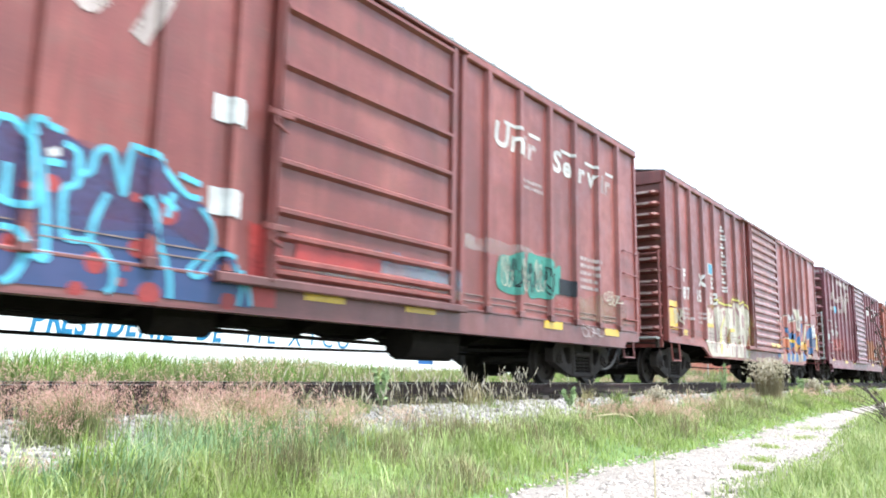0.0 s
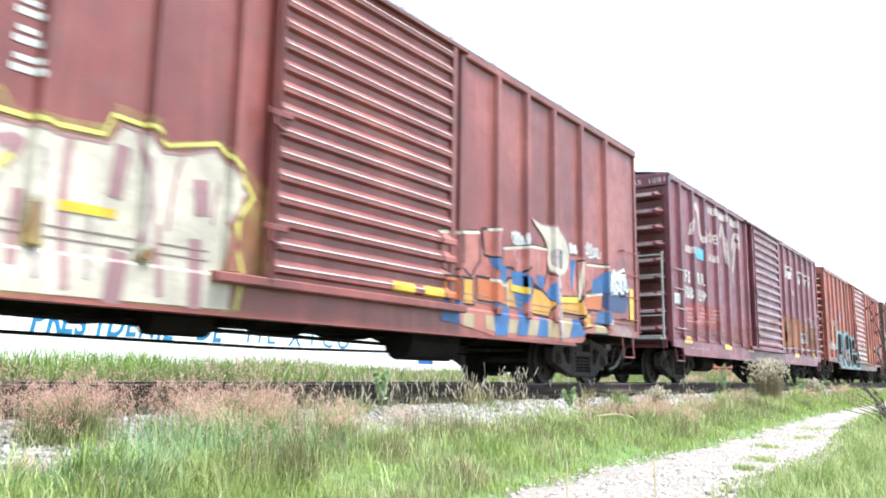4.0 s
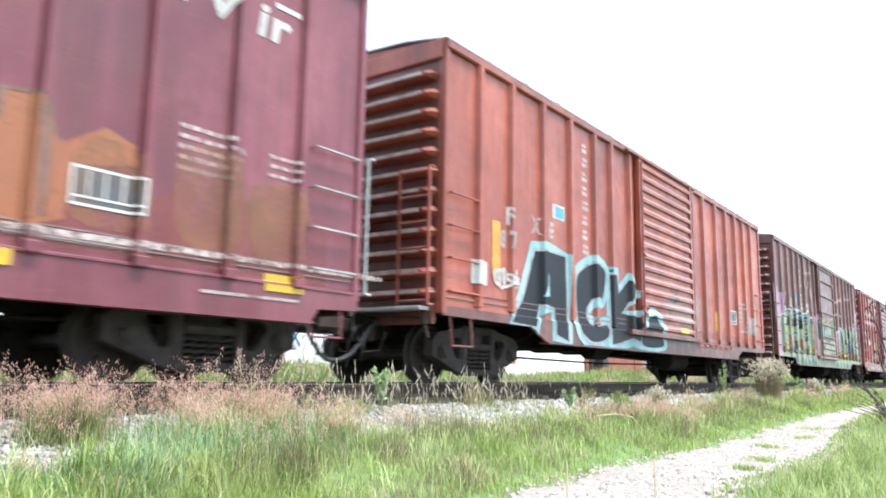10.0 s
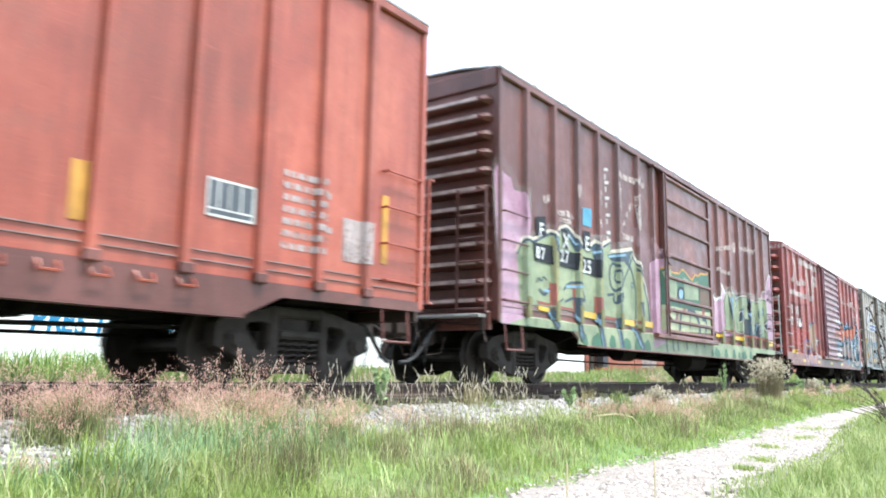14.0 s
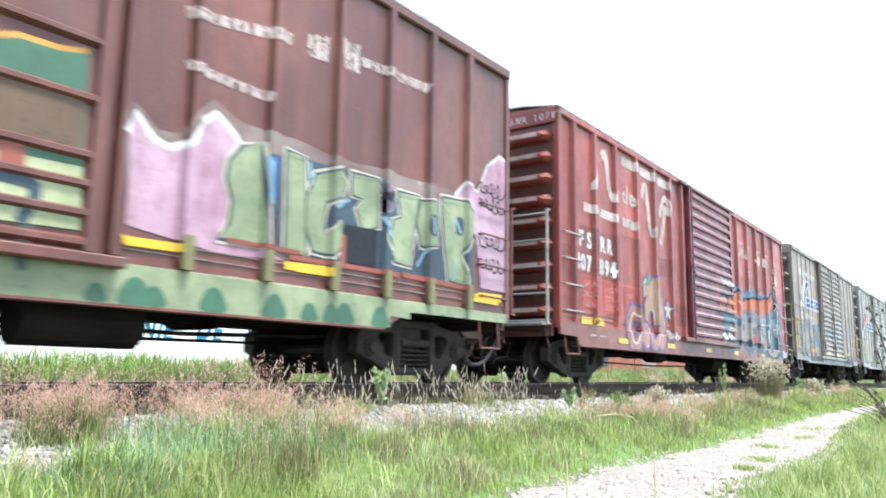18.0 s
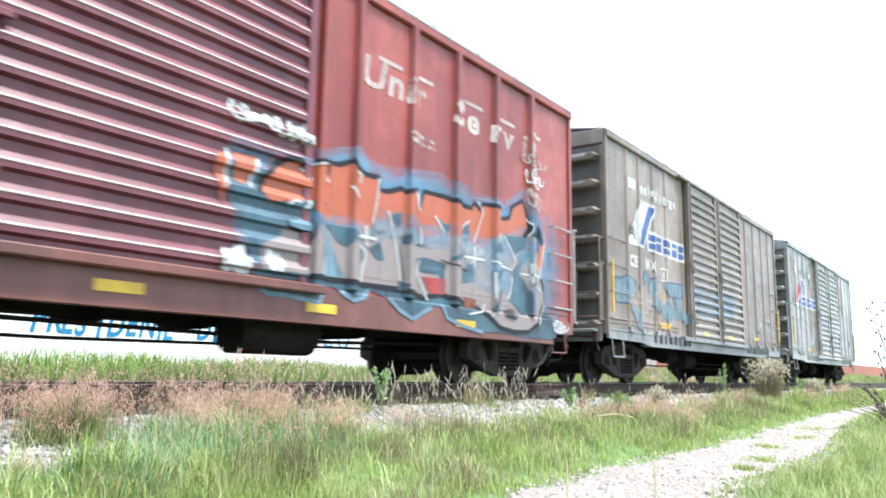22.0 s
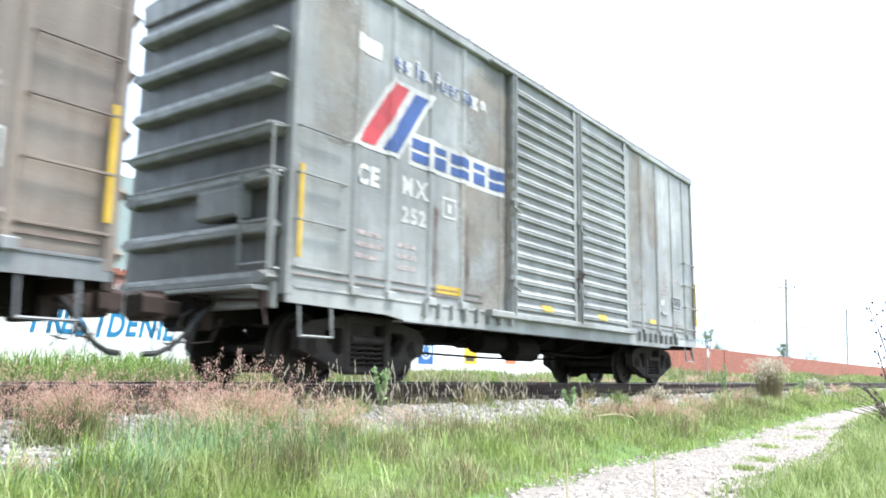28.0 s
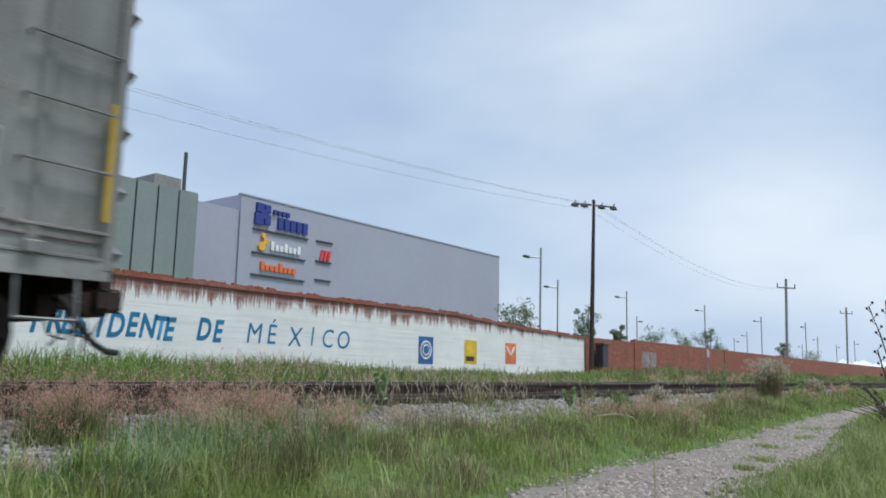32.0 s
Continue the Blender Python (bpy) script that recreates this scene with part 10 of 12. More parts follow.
    # pink beside the door and on its frame
    patch(car, spec, "overspray", [[(5.10, 3.22), (6.08, 3.13), (6.77, 2.91), (6.83, 0.90), (6.05, 0.85), (5.96, 1.84), (5.55, 2.41)]], MIST_PINK, 0.005)
    patch(car, spec, "graffiti_ground", [[(6.01, 2.51), (6.24, 2.67), (6.78, 2.73), (6.84, 0.90), (6.10, 0.74)]], orchid, 0.007)
    # the door: dark green crown with an amber rim, pale lime below
    patch(car, spec, "graffiti_halo", [[(6.61, 2.48), (6.76, 2.63), (6.99, 2.62), (7.10, 2.50), (7.40, 2.50), (7.62, 2.52), (7.78, 2.63), (7.93, 2.64), (8.22, 2.53), (8.48, 2.46), (8.70, 2.62), (8.93, 2.61), (9.16, 2.70), (9.49, 2.71), (9.72, 2.77), (9.78, 1.24), (6.59, 1.15)]], AMBER, 0.008)
    patch(car, spec, "graffiti_ground", [[(6.61, 2.44), (6.76, 2.59), (6.99, 2.58), (7.10, 2.46), (7.41, 2.46), (7.62, 2.48), (7.78, 2.59), (7.94, 2.59), (8.22, 2.49), (8.48, 2.41), (8.71, 2.57), (8.93, 2.56), (9.16, 2.65), (9.49, 2.66), (9.72, 2.72), (9.78, 1.24), (6.59, 1.15)]], DEEP_G, 0.010)
    patch(car, spec, "graffiti_fill", [[(6.66, 2.43), (6.80, 2.55), (7.02, 2.52), (7.12, 2.39), (7.41, 2.34), (7.42, 1.86), (6.73, 1.85)]], moss, 0.013)
    patch(car, spec, "graffiti_fill", [[(7.85, 2.45), (8.24, 2.40), (8.52, 2.37), (8.90, 2.46), (8.90, 1.99), (7.95, 1.94)]], moss, 0.013)
    patch(car, spec, "graffiti_fill", [[(6.65, 1.71), (7.46, 1.71), (8.38, 1.72), (9.76, 1.76), (9.78, 1.24), (6.59, 1.15)]], lime, 0.013)
    patch(car, spec, "rusty_patch", [[(8.98, 2.33), (9.72, 2.38), (9.72, 1.86), (8.97, 1.87)]], worn_paint("scorched_brown", (0.085, 0.045, 0.022), 0.3), 0.017)
    patch(car, spec, "eye", [smooth_ring([(7.43, 2.09), (7.61, 2.20), (7.87, 2.16), (7.85, 1.96), (7.59, 1.85), (7.44, 1.92)])], BLACK_P, 0.017)
    patch(car, spec, "eye", [smooth_ring([(7.51, 2.05), (7.65, 2.14), (7.80, 2.10), (7.76, 1.97), (7.60, 1.91)])], PALE_BLUE, 0.020)
    patch(car, spec, "graffiti_line", stroke([(8.09, 1.64), (8.39, 1.68), (8.71, 1.58), (8.88, 1.40), (8.89, 1.20)], 0.140), INK, 0.018)
    patch(car, spec, "graffiti_line", stroke([(7.62, 1.59), (7.57, 1.40), (7.50, 1.21)], 0.120), INK, 0.018)
    patch(car, spec, "graffiti_line", stroke([(8.23, 1.56), (8.20, 1.30)], 0.070), INK, 0.018)
    patch(car, spec, "graffiti_line", stroke([(7.19, 1.67), (7.33, 1.53), (7.21, 1.35)], 0.060), INK, 0.018)
    patch(car, spec, "graffiti_line", stroke([(9.12, 1.56), (9.40, 1.52), (9.33, 1.26)], 0.100), INK, 0.018)
    patch(car, spec, "graffiti_line", stroke([(6.86, 1.83), (6.99, 1.69)], 0.050), INK, 0.018)
    patch(car, spec, "unpainted_strip", [[(7.30, 1.66), (7.43, 1.66), (7.44, 1.37), (7.29, 1.37)]], brick_strip, 0.018)
    patch(car, spec, "unpainted_strip", [[(7.76, 1.72), (7.98, 1.72), (7.95, 1.56), (7.76, 1.57)]], brick_strip, 0.018)
    patch(car, spec, "unpainted_strip", [[(6.70, 1.43), (6.80, 1.42), (6.81, 1.17), (6.71, 1.18)]], brick_strip, 0.018)
    patch(car, spec, "unpainted_strip", [[(9.10, 1.83), (9.30, 1.85), (9.31, 1.59), (9.12, 1.59)]], brick_strip, 0.018)
    # darker strokes on the sill under the door
    patch(car, spec, "graffiti_line", stroke([(6.86, 1.04), (6.82, 0.88), (6.85, 0.70)], 0.090), sea, 0.011)
    patch(car, spec, "graffiti_line", stroke([(7.27, 1.09), (7.22, 0.92), (7.26, 0.74)], 0.090), sea, 0.011)
    patch(car, spec, "graffiti_line", stroke([(7.58, 1.13), (7.52, 0.95), (7.56, 0.76)], 0.090), sea, 0.011)
    patch(car, spec, "graffiti_line", stroke([(8.17, 1.20), (8.11, 1.01), (8.15, 0.80)], 0.090), sea, 0.011)
    patch(car, spec, "graffiti_line", stroke([(8.85, 1.27), (8.77, 1.07), (8.82, 0.86)], 0.090), sea, 0.011)
    patch(car, spec, "graffiti_line", stroke([(9.43, 1.34), (9.34, 1.13), (9.39, 0.90)], 0.090), sea, 0.011)
    # behind the door: pink, then green letters with cream rims
    patch(car, spec, "graffiti_halo", [[(10.10, 2.28), (10.21, 2.49), (10.46, 2.28), (10.69, 2.31), (10.84, 2.55), (11.06, 2.75), (11.33, 2.62), (11.75, 2.61), (12.14, 2.63), (12.78, 2.57), (13.51, 2.62), (14.01, 2.62), (15.38, 2.67), (15.63, 1.99), (13.59, 1.41), (11.23, 1.26), (10.20, 1.37)]], MIST_WHITE, 0.005)
    patch(car, spec, "graffiti_ground", [[(10.14, 2.17), (10.24, 2.38), (10.43, 2.18), (10.59, 2.14), (10.71, 2.19), (10.79, 2.23), (10.93, 2.48), (11.08, 2.61), (11.30, 2.46), (11.37, 2.39), (11.20, 2.18), (11.31, 1.93), (11.26, 1.54), (12.03, 1.29), (11.23, 1.25), (11.14, 1.26), (10.23, 1.37)]], orchid, 0.008)
    patch(car, spec, "graffiti_halo", stroke([(10.14, 2.18), (10.24, 2.38), (10.43, 2.19), (10.59, 2.15), (10.71, 2.20), (10.79, 2.24), (10.93, 2.49), (11.08, 2.62), (11.30, 2.47), (11.37, 2.40)], 0.070, False), CLEAN, 0.009)
    patch(car, spec, "graffiti_shadow", [[(11.61, 2.36), (11.85, 2.36), (12.15, 2.52), (12.34, 2.44), (12.93, 2.46), (13.44, 2.46), (13.85, 2.39), (14.29, 2.39), (15.39, 2.54), (15.54, 1.98), (15.44, 1.32), (13.92, 1.37), (12.74, 1.36), (11.75, 1.40)]], INK, 0.011)
    letter = [(11.41, 2.35), (11.63, 2.46), (11.74, 1.39), (11.18, 1.41), (11.31, 1.55), (11.34, 1.79), (11.25, 2.02), (11.28, 2.19)]
    patch(car, spec, "graffiti_halo", stroke(letter + letter[:1], 0.14, False), CREAM, 0.0150)
    letter_form(car, spec, letter, moss, None, 0.0, 0.045, INK, 0.017, GREEN_P)
    letter = [(12.00, 2.46), (12.23, 2.46), (12.32, 1.39), (12.04, 1.39)]
    patch(car, spec, "graffiti_halo", stroke(letter + letter[:1], 0.12, False), CREAM, 0.0150)
    letter_form(car, spec, letter, moss, None, 0.0, 0.040, INK, 0.017, GREEN_P)
    letter = [(12.44, 2.30), (12.81, 2.43), (12.91, 2.29), (12.83, 2.15), (12.60, 2.03), (12.55, 1.80), (12.60, 1.63), (12.79, 1.80), (12.87, 1.61), (12.68, 1.44), (12.43, 1.45), (12.32, 1.69), (12.31, 2.02)]
    patch(car, spec, "graffiti_halo", stroke(letter + letter[:1], 0.12, False), CREAM, 0.0150)
    letter_form(car, spec, letter, moss, None, 0.0, 0.040, INK, 0.017, GREEN_P)
    letter = [(13.01, 2.44), (13.46, 2.47), (13.48, 1.88), (13.20, 1.81), (13.11, 2.03), (13.21, 2.18), (13.02, 2.19)]
    patch(car, spec, "graffiti_halo", stroke(letter + letter[:1], 0.12, False), CREAM, 0.0150)
    letter_form(car, spec, letter, moss, None, 0.0, 0.040, INK, 0.017, GREEN_P)
    letter = [(13.85, 2.39), (14.27, 2.41), (14.19, 2.00), (14.09, 1.48), (13.82, 1.51), (13.63, 1.77), (13.68, 1.98), (13.92, 2.07)]
    patch(car, spec, "graffiti_halo", stroke(letter + letter[:1], 0.12, False), CREAM, 0.0150)
    letter_form(car, spec, letter, moss, None, 0.0, 0.040, INK, 0.017, GREEN_P)
    letter = [(14.31, 2.36), (14.69, 2.41), (14.66, 1.82), (14.34, 1.77), (14.24, 2.07)]
    patch(car, spec, "graffiti_halo", stroke(letter + letter[:1], 0.12, False), CREAM, 0.0150)
    letter_form(car, spec, letter, moss, None, 0.0, 0.040, INK, 0.017, GREEN_P)
    letter = [(14.78, 2.50), (15.30, 2.54), (15.53, 2.27), (15.32, 1.93), (15.22, 1.77), (15.35, 1.37), (14.95, 1.40), (14.85, 1.85)]
    patch(car, spec, "graffiti_halo", stroke(letter + letter[:1], 0.12, False), CREAM, 0.0150)
    letter_form(car, spec, letter, moss, None, 0.0, 0.040, INK, 0.017, GREEN_P)
    patch(car, spec, "graffiti_highlight", stroke([(11.70, 2.31), (11.76, 1.85)], 0.040, False), PALE_BLUE, 0.026)
    patch(car, spec, "graffiti_highlight", stroke([(11.74, 2.27), (11.73, 1.92)], 0.040, False), PALE_BLUE, 0.026)
    patch(car, spec, "graffiti_highlight", stroke([(12.32, 2.41), (12.36, 2.20)], 0.040, False), PALE_BLUE, 0.026)
    patch(car, spec, "graffiti_highlight", stroke([(12.69, 1.98), (12.95, 2.12)], 0.040, False), PALE_BLUE, 0.026)
    patch(car, spec, "graffiti_highlight", stroke([(13.55, 2.01), (13.65, 1.78)], 0.040, False), PALE_BLUE, 0.026)
    patch(car, spec, "graffiti_highlight", stroke([(13.76, 2.30), (13.73, 1.98)], 0.040, False), PALE_BLUE, 0.026)
    patch(car, spec, "graffiti_highlight", stroke([(14.25, 1.51), (14.42, 1.73)], 0.040, False), PALE_BLUE, 0.026)
    patch(car, spec, "graffiti_highlight", stroke([(15.12, 1.70), (15.06, 1.42)], 0.040, False), PALE_BLUE, 0.026)
    patch(car, spec, "graffiti_highlight", stroke([(15.10, 2.24), (15.21, 2.09)], 0.040, False), PALE_BLUE, 0.026)
    patch(car, spec, "graffiti_highlight", stroke([(14.49, 2.17), (14.52, 1.97)], 0.040, False), PALE_BLUE, 0.026)
    patch(car, spec, "graffiti_counter", [smooth_ring([(15.12, 2.29), (15.27, 2.27), (15.25, 2.07), (15.11, 2.07)])], INK, 0.025)
    patch(car, spec, "graffiti_counter", [smooth_ring([(14.45, 2.19), (14.56, 2.18), (14.56, 1.95), (14.44, 1.95)])], INK, 0.025)
    patch(car, spec, "graffiti_fill", [[(11.64, 2.30), (11.85, 2.35), (11.87, 2.13), (11.81, 1.91), (11.69, 1.88)]], BLUE, 0.012)
    patch(car, spec, "unpainted_strip", [[(11.27, 1.42), (12.24, 1.42), (12.25, 1.37), (11.27, 1.37)]], brick_strip, 0.027)
    patch(car, spec, "unpainted_strip", [[(12.08, 1.36), (13.91, 1.38), (13.92, 1.32), (12.08, 1.31)]], brick_strip, 0.027)
    patch(car, spec, "unpainted_strip", [[(13.96, 1.39), (15.43, 1.36), (15.44, 1.29), (13.96, 1.33)]], brick_strip, 0.027)
    patch(car, spec, "unpainted_strip", [[(11.81, 1.71), (11.88, 1.70), (11.90, 1.37), (11.82, 1.37)]], brick_strip, 0.027)
    patch(car, spec, "unpainted_strip", [[(12.82, 1.69), (12.93, 1.70), (12.93, 1.32), (12.82, 1.33)]], brick_strip, 0.027)
    patch(car, spec, "number_panel", [[(12.92, 1.82), (13.46, 1.84), (13.46, 1.38), (12.94, 1.39)]], BLACK_P, 0.029)
    bars(car, spec, 12.98, 1.71, 0.44, 3, WHITE, 0.05, 0.12)
    patch(car, spec, "reflector", [[(12.18, 1.27), (12.70, 1.29), (12.69, 1.19), (12.18, 1.19)]], YELLOW, 0.031)
    patch(car, spec, "reflector", [[(15.57, 1.28), (16.19, 1.27), (16.18, 1.15), (15.55, 1.16)]], YELLOW, 0.031)
    patch(car, spec, "tag_ground", [smooth_ring([(13.52, 2.25), (13.62, 2.43), (13.79, 2.37), (13.80, 2.19), (13.55, 2.07)])], orchid, 0.011)
    scribble(car, spec, 13.53, 13.77, 2.22, 2.34, BLACK_P, 60, 0.03, 4, 0.014)
    patch(car, spec, "reflector", [[(10.15, 1.27), (10.76, 1.28), (10.76, 1.20), (10.16, 1.19)]], YELLOW, 0.031)
    patch(car, spec, "reflector", [[(12.02, 1.28), (12.64, 1.30), (12.62, 1.20), (12.02, 1.20)]], YELLOW, 0.031)
    patch(car, spec, "reflector", [[(15.66, 1.30), (16.28, 1.31), (16.25, 1.20), (15.67, 1.20)]], YELLOW, 0.031)
    # pink trailing end with quick black tags
    patch(car, spec, "graffiti_ground", [[(15.09, 2.61), (15.31, 2.82), (15.64, 2.76), (15.89, 3.20), (16.23, 3.43), (16.47, 3.38), (16.48, 1.36), (15.74, 1.37), (15.61, 2.09)]], orchid, 0.012)
    patch(car, spec, "graffiti_halo", stroke([(15.09, 2.61), (15.31, 2.82), (15.64, 2.76), (15.89, 3.20), (16.23, 3.43), (16.47, 3.38)], 0.050, False), CLEAN, 0.013)
    scribble(car, spec, 15.68, 16.30, 2.75, 2.95, BLACK_P, 390, 0.03, 4, 0.016)
    scribble(car, spec, 15.69, 16.30, 2.52, 2.72, BLACK_P, 418, 0.03, 4, 0.016)
    scribble(car, spec, 15.70, 16.31, 1.96, 2.16, BLACK_P, 485, 0.03, 4, 0.016)
    scribble(car, spec, 15.70, 16.31, 1.63, 1.83, BLACK_P, 525, 0.03, 4, 0.016)
    patch(car, spec, "flaked_letter", [[(10.66, 3.56), (12.01, 3.80), (11.98, 3.66), (10.67, 3.45)]], FLAKED, 0.006)
    patch(car, spec, "flaked_letter", [[(10.70, 3.04), (11.74, 3.03), (11.71, 2.92), (10.71, 2.94)]], FLAKED, 0.006)
    patch(car, spec, "flaked_letter", [[(12.70, 4.00), (13.09, 4.07), (13.07, 3.70), (12.76, 3.65)]], FLAKED, 0.006)
    patch(car, spec, "flaked_letter", [[(13.10, 3.93), (14.45, 4.01), (14.41, 3.87), (13.10, 3.81)]], FLAKED, 0.006)
    patch(car, spec, "flaked_letter", [[(12.21, 3.88), (12.56, 3.97), (12.54, 3.66), (12.23, 3.62)]], FLAKED, 0.006)


def paint_sixth_piece(car, spec):
    # the long piece over door and panels: orange above, dull silver below, dark counters, a petrol shadow and a blue cloud
    deep = worn_paint("petrol_blue_spray", (0.014, 0.036, 0.054), 0.3, 0.5, (0.035, 0.085, 0.115))
    sky = worn_paint("washed_blue_spray", (0.085, 0.165, 0.225), 0.35, 0.5, (0.12, 0.20, 0.25))
    silver = worn_paint("dull_silver_spray", (0.250, 0.200, 0.190), 0.30, 0.5, (0.19, 0.155, 0.150))
    flame = worn_paint("hot_orange_spray", (0.38, 0.082, 0.026), 0.25, 0.5, (0.31, 0.072, 0.033))
    cloud(car, spec, "graffiti_halo", [(8.79, 2.34), (9.13, 2.37), (9.49, 2.51), (9.90, 2.55), (10.62, 2.79), (11.08, 2.71), (11.57, 2.75), (12.12, 2.83), (12.95, 2.78), (13.90, 2.77), (14.58, 3.09), (14.87, 2.86), (15.66, 2.58), (15.75, 1.02), (15.05, 0.73), (13.71, 0.77), (12.40, 1.05), (10.46, 1.15), (9.05, 1.11)], MIST_BLUE, 0.006, 2, 0.09)
    cloud(car, spec, "graffiti_halo", [(9.14, 2.22), (9.53, 2.41), (9.91, 2.47), (10.62, 2.67), (11.12, 2.60), (11.58, 2.61), (12.12, 2.70), (12.95, 2.67), (14.04, 2.68), (15.03, 2.76), (15.34, 2.35), (15.19, 1.90), (11.98, 1.79), (9.24, 1.68)], MIST_BLUE, 0.008, 3, 0.09)
    cloud(car, spec, "graffiti_halo", [(10.94, 2.40), (11.58, 2.59), (12.32, 2.63), (12.95, 2.64), (14.17, 2.67), (14.88, 2.69), (14.96, 2.45), (12.97, 2.31), (11.11, 2.19)], MIST_BLUE, 0.010, 2, 0.09)
    cloud(car, spec, "graffiti_halo", [(14.81, 2.43), (15.42, 2.36), (15.51, 1.01), (14.83, 0.76), (14.75, 1.60)], MIST_BLUE, 0.010, 1, 0.09)
    patch(car, spec, "graffiti_shadow", [[(9.14, 1.13), (9.55, 1.19), (10.01, 1.20), (10.46, 1.20), (10.95, 1.21), (11.54, 1.21), (12.39, 1.20), (13.24, 1.12), (13.83, 0.96), (15.20, 1.15), (15.67, 1.02), (15.75, 0.75), (15.05, 0.72), (14.09, 0.76), (13.36, 0.75), (12.92, 0.81), (12.51, 0.90), (12.40, 1.04), (12.12, 1.00), (11.77, 0.83), (11.51, 0.92), (11.30, 1.04), (10.95, 1.12), (10.85, 1.02), (10.68, 0.97), (10.50, 1.04), (10.33, 1.09), (10.18, 1.06), (10.13, 0.91), (9.85, 0.93), (9.57, 0.95), (9.39, 0.93)]], deep, 0.011)
    patch(car, spec, "graffiti_rim", stroke([(9.23, 1.01), (9.42, 0.92), (9.57, 0.93), (9.86, 0.91), (10.15, 0.89), (10.20, 1.04)], 0.050, False), sky, 0.013)
    patch(car, spec, "graffiti_rim", stroke([(10.48, 1.04), (10.68, 0.96), (10.86, 1.01), (10.97, 1.13)], 0.050, False), sky, 0.013)
    patch(car, spec, "graffiti_rim", stroke([(11.32, 1.03), (11.51, 0.91), (11.77, 0.82), (12.14, 0.99)], 0.050, False), sky, 0.013)
    patch(car, spec, "graffiti_rim", stroke([(12.40, 1.04), (12.51, 0.88), (12.92, 0.79), (13.36, 0.74)], 0.050, False), sky, 0.013)
    patch(car, spec, "graffiti_ground", [[(8.71, 2.17), (9.13, 2.35), (9.23, 2.12), (9.49, 1.88), (9.95, 1.99), (9.98, 1.56), (9.53, 1.38), (9.19, 1.18), (8.85, 1.74)]], deep, 0.010)
    patch(car, spec, "graffiti_fill", [[(8.61, 2.17), (8.74, 2.23), (8.78, 2.00), (8.75, 1.71), (8.65, 1.92)]], flame, 0.013)
    patch(car, spec, "graffiti_fill", [[(8.82, 2.25), (9.14, 2.27), (9.11, 2.14), (8.97, 1.95), (8.86, 1.98)]], flame, 0.013)
    patch(car, spec, "graffiti_highlight", stroke([(8.75, 2.26), (8.76, 2.07), (8.75, 1.89)], 0.030, False), CLEAN, 0.018)
    patch(car, spec, "graffiti_highlight", stroke([(9.14, 2.25), (9.08, 2.08), (9.04, 1.95)], 0.030, False), CLEAN, 0.018)
    patch(car, spec, "graffiti_fill", [[(9.24, 1.41), (9.47, 1.51), (9.54, 1.63), (9.58, 1.62), (9.98, 1.61), (9.96, 1.45), (9.94, 1.16), (9.55, 1.16), (9.24, 1.15)]], silver, 0.013)
    patch(car, spec, "graffiti_fill", [[(9.16, 1.94), (9.25, 2.13), (9.38, 2.25), (9.53, 2.35), (9.70, 2.37), (9.75, 2.28), (9.87, 2.21), (9.93, 2.16), (9.92, 2.42), (10.15, 2.48), (10.23, 2.27), (10.23, 2.49), (10.39, 2.50), (10.59, 2.59), (10.65, 2.50), (10.69, 2.48), (11.09, 2.50), (11.12, 2.35), (11.26, 2.36), (11.53, 2.46), (11.59, 2.42), (11.84, 2.51), (11.90, 2.23), (11.98, 2.51), (12.43, 2.53), (12.85, 2.49), (13.09, 2.49), (13.16, 2.59), (13.30, 2.50), (13.38, 2.61), (13.62, 2.63), (13.86, 2.60), (13.80, 2.45), (14.12, 2.53), (14.20, 2.72), (14.52, 2.88), (14.64, 2.68), (14.70, 2.44), (14.54, 2.30), (14.18, 2.22), (13.73, 2.20), (13.41, 1.94), (12.98, 2.00), (12.45, 2.02), (11.98, 1.89), (11.53, 1.98), (11.12, 1.98), (10.84, 1.76), (10.69, 1.82), (10.09, 1.79), (9.95, 1.98), (9.52, 1.89), (9.31, 1.84)]], flame, 0.014)
    patch(car, spec, "graffiti_fill", [[(10.09, 1.79), (10.69, 1.82), (10.84, 1.76), (11.12, 1.98), (11.53, 1.98), (11.98, 1.89), (12.45, 2.02), (12.98, 2.00), (13.41, 1.94), (13.73, 2.20), (14.18, 2.22), (14.54, 2.30), (14.71, 2.37), (14.91, 2.31), (14.83, 2.10), (14.92, 1.86), (15.16, 1.60), (15.18, 1.31), (14.99, 0.97), (14.65, 0.81), (14.22, 0.79), (13.83, 0.83), (13.53, 0.98), (13.24, 1.08), (12.39, 1.19), (12.02, 1.11), (11.54, 1.17), (10.88, 1.16), (10.46, 1.17), (9.94, 1.16), (9.96, 1.45)]], silver, 0.014)
    cloud(car, spec, "graffiti_haze", [(10.02, 1.84), (10.68, 1.89), (10.90, 1.91), (11.12, 2.10), (11.61, 2.17), (12.06, 2.10), (12.55, 2.20), (12.97, 2.16), (13.43, 2.11), (14.18, 2.35), (14.66, 2.48), (14.81, 2.01), (13.68, 1.77), (12.99, 1.74), (12.36, 1.79), (11.63, 1.73), (11.14, 1.71), (10.70, 1.63), (10.10, 1.64)], MIST_BLUE, 0.017, 2, 0.06)
    cloud(car, spec, "graffiti_haze", [(12.99, 1.81), (13.68, 1.85), (14.19, 1.76), (14.07, 1.36), (13.46, 1.30), (13.00, 1.46)], MIST_BLUE, 0.018, 2, 0.06)
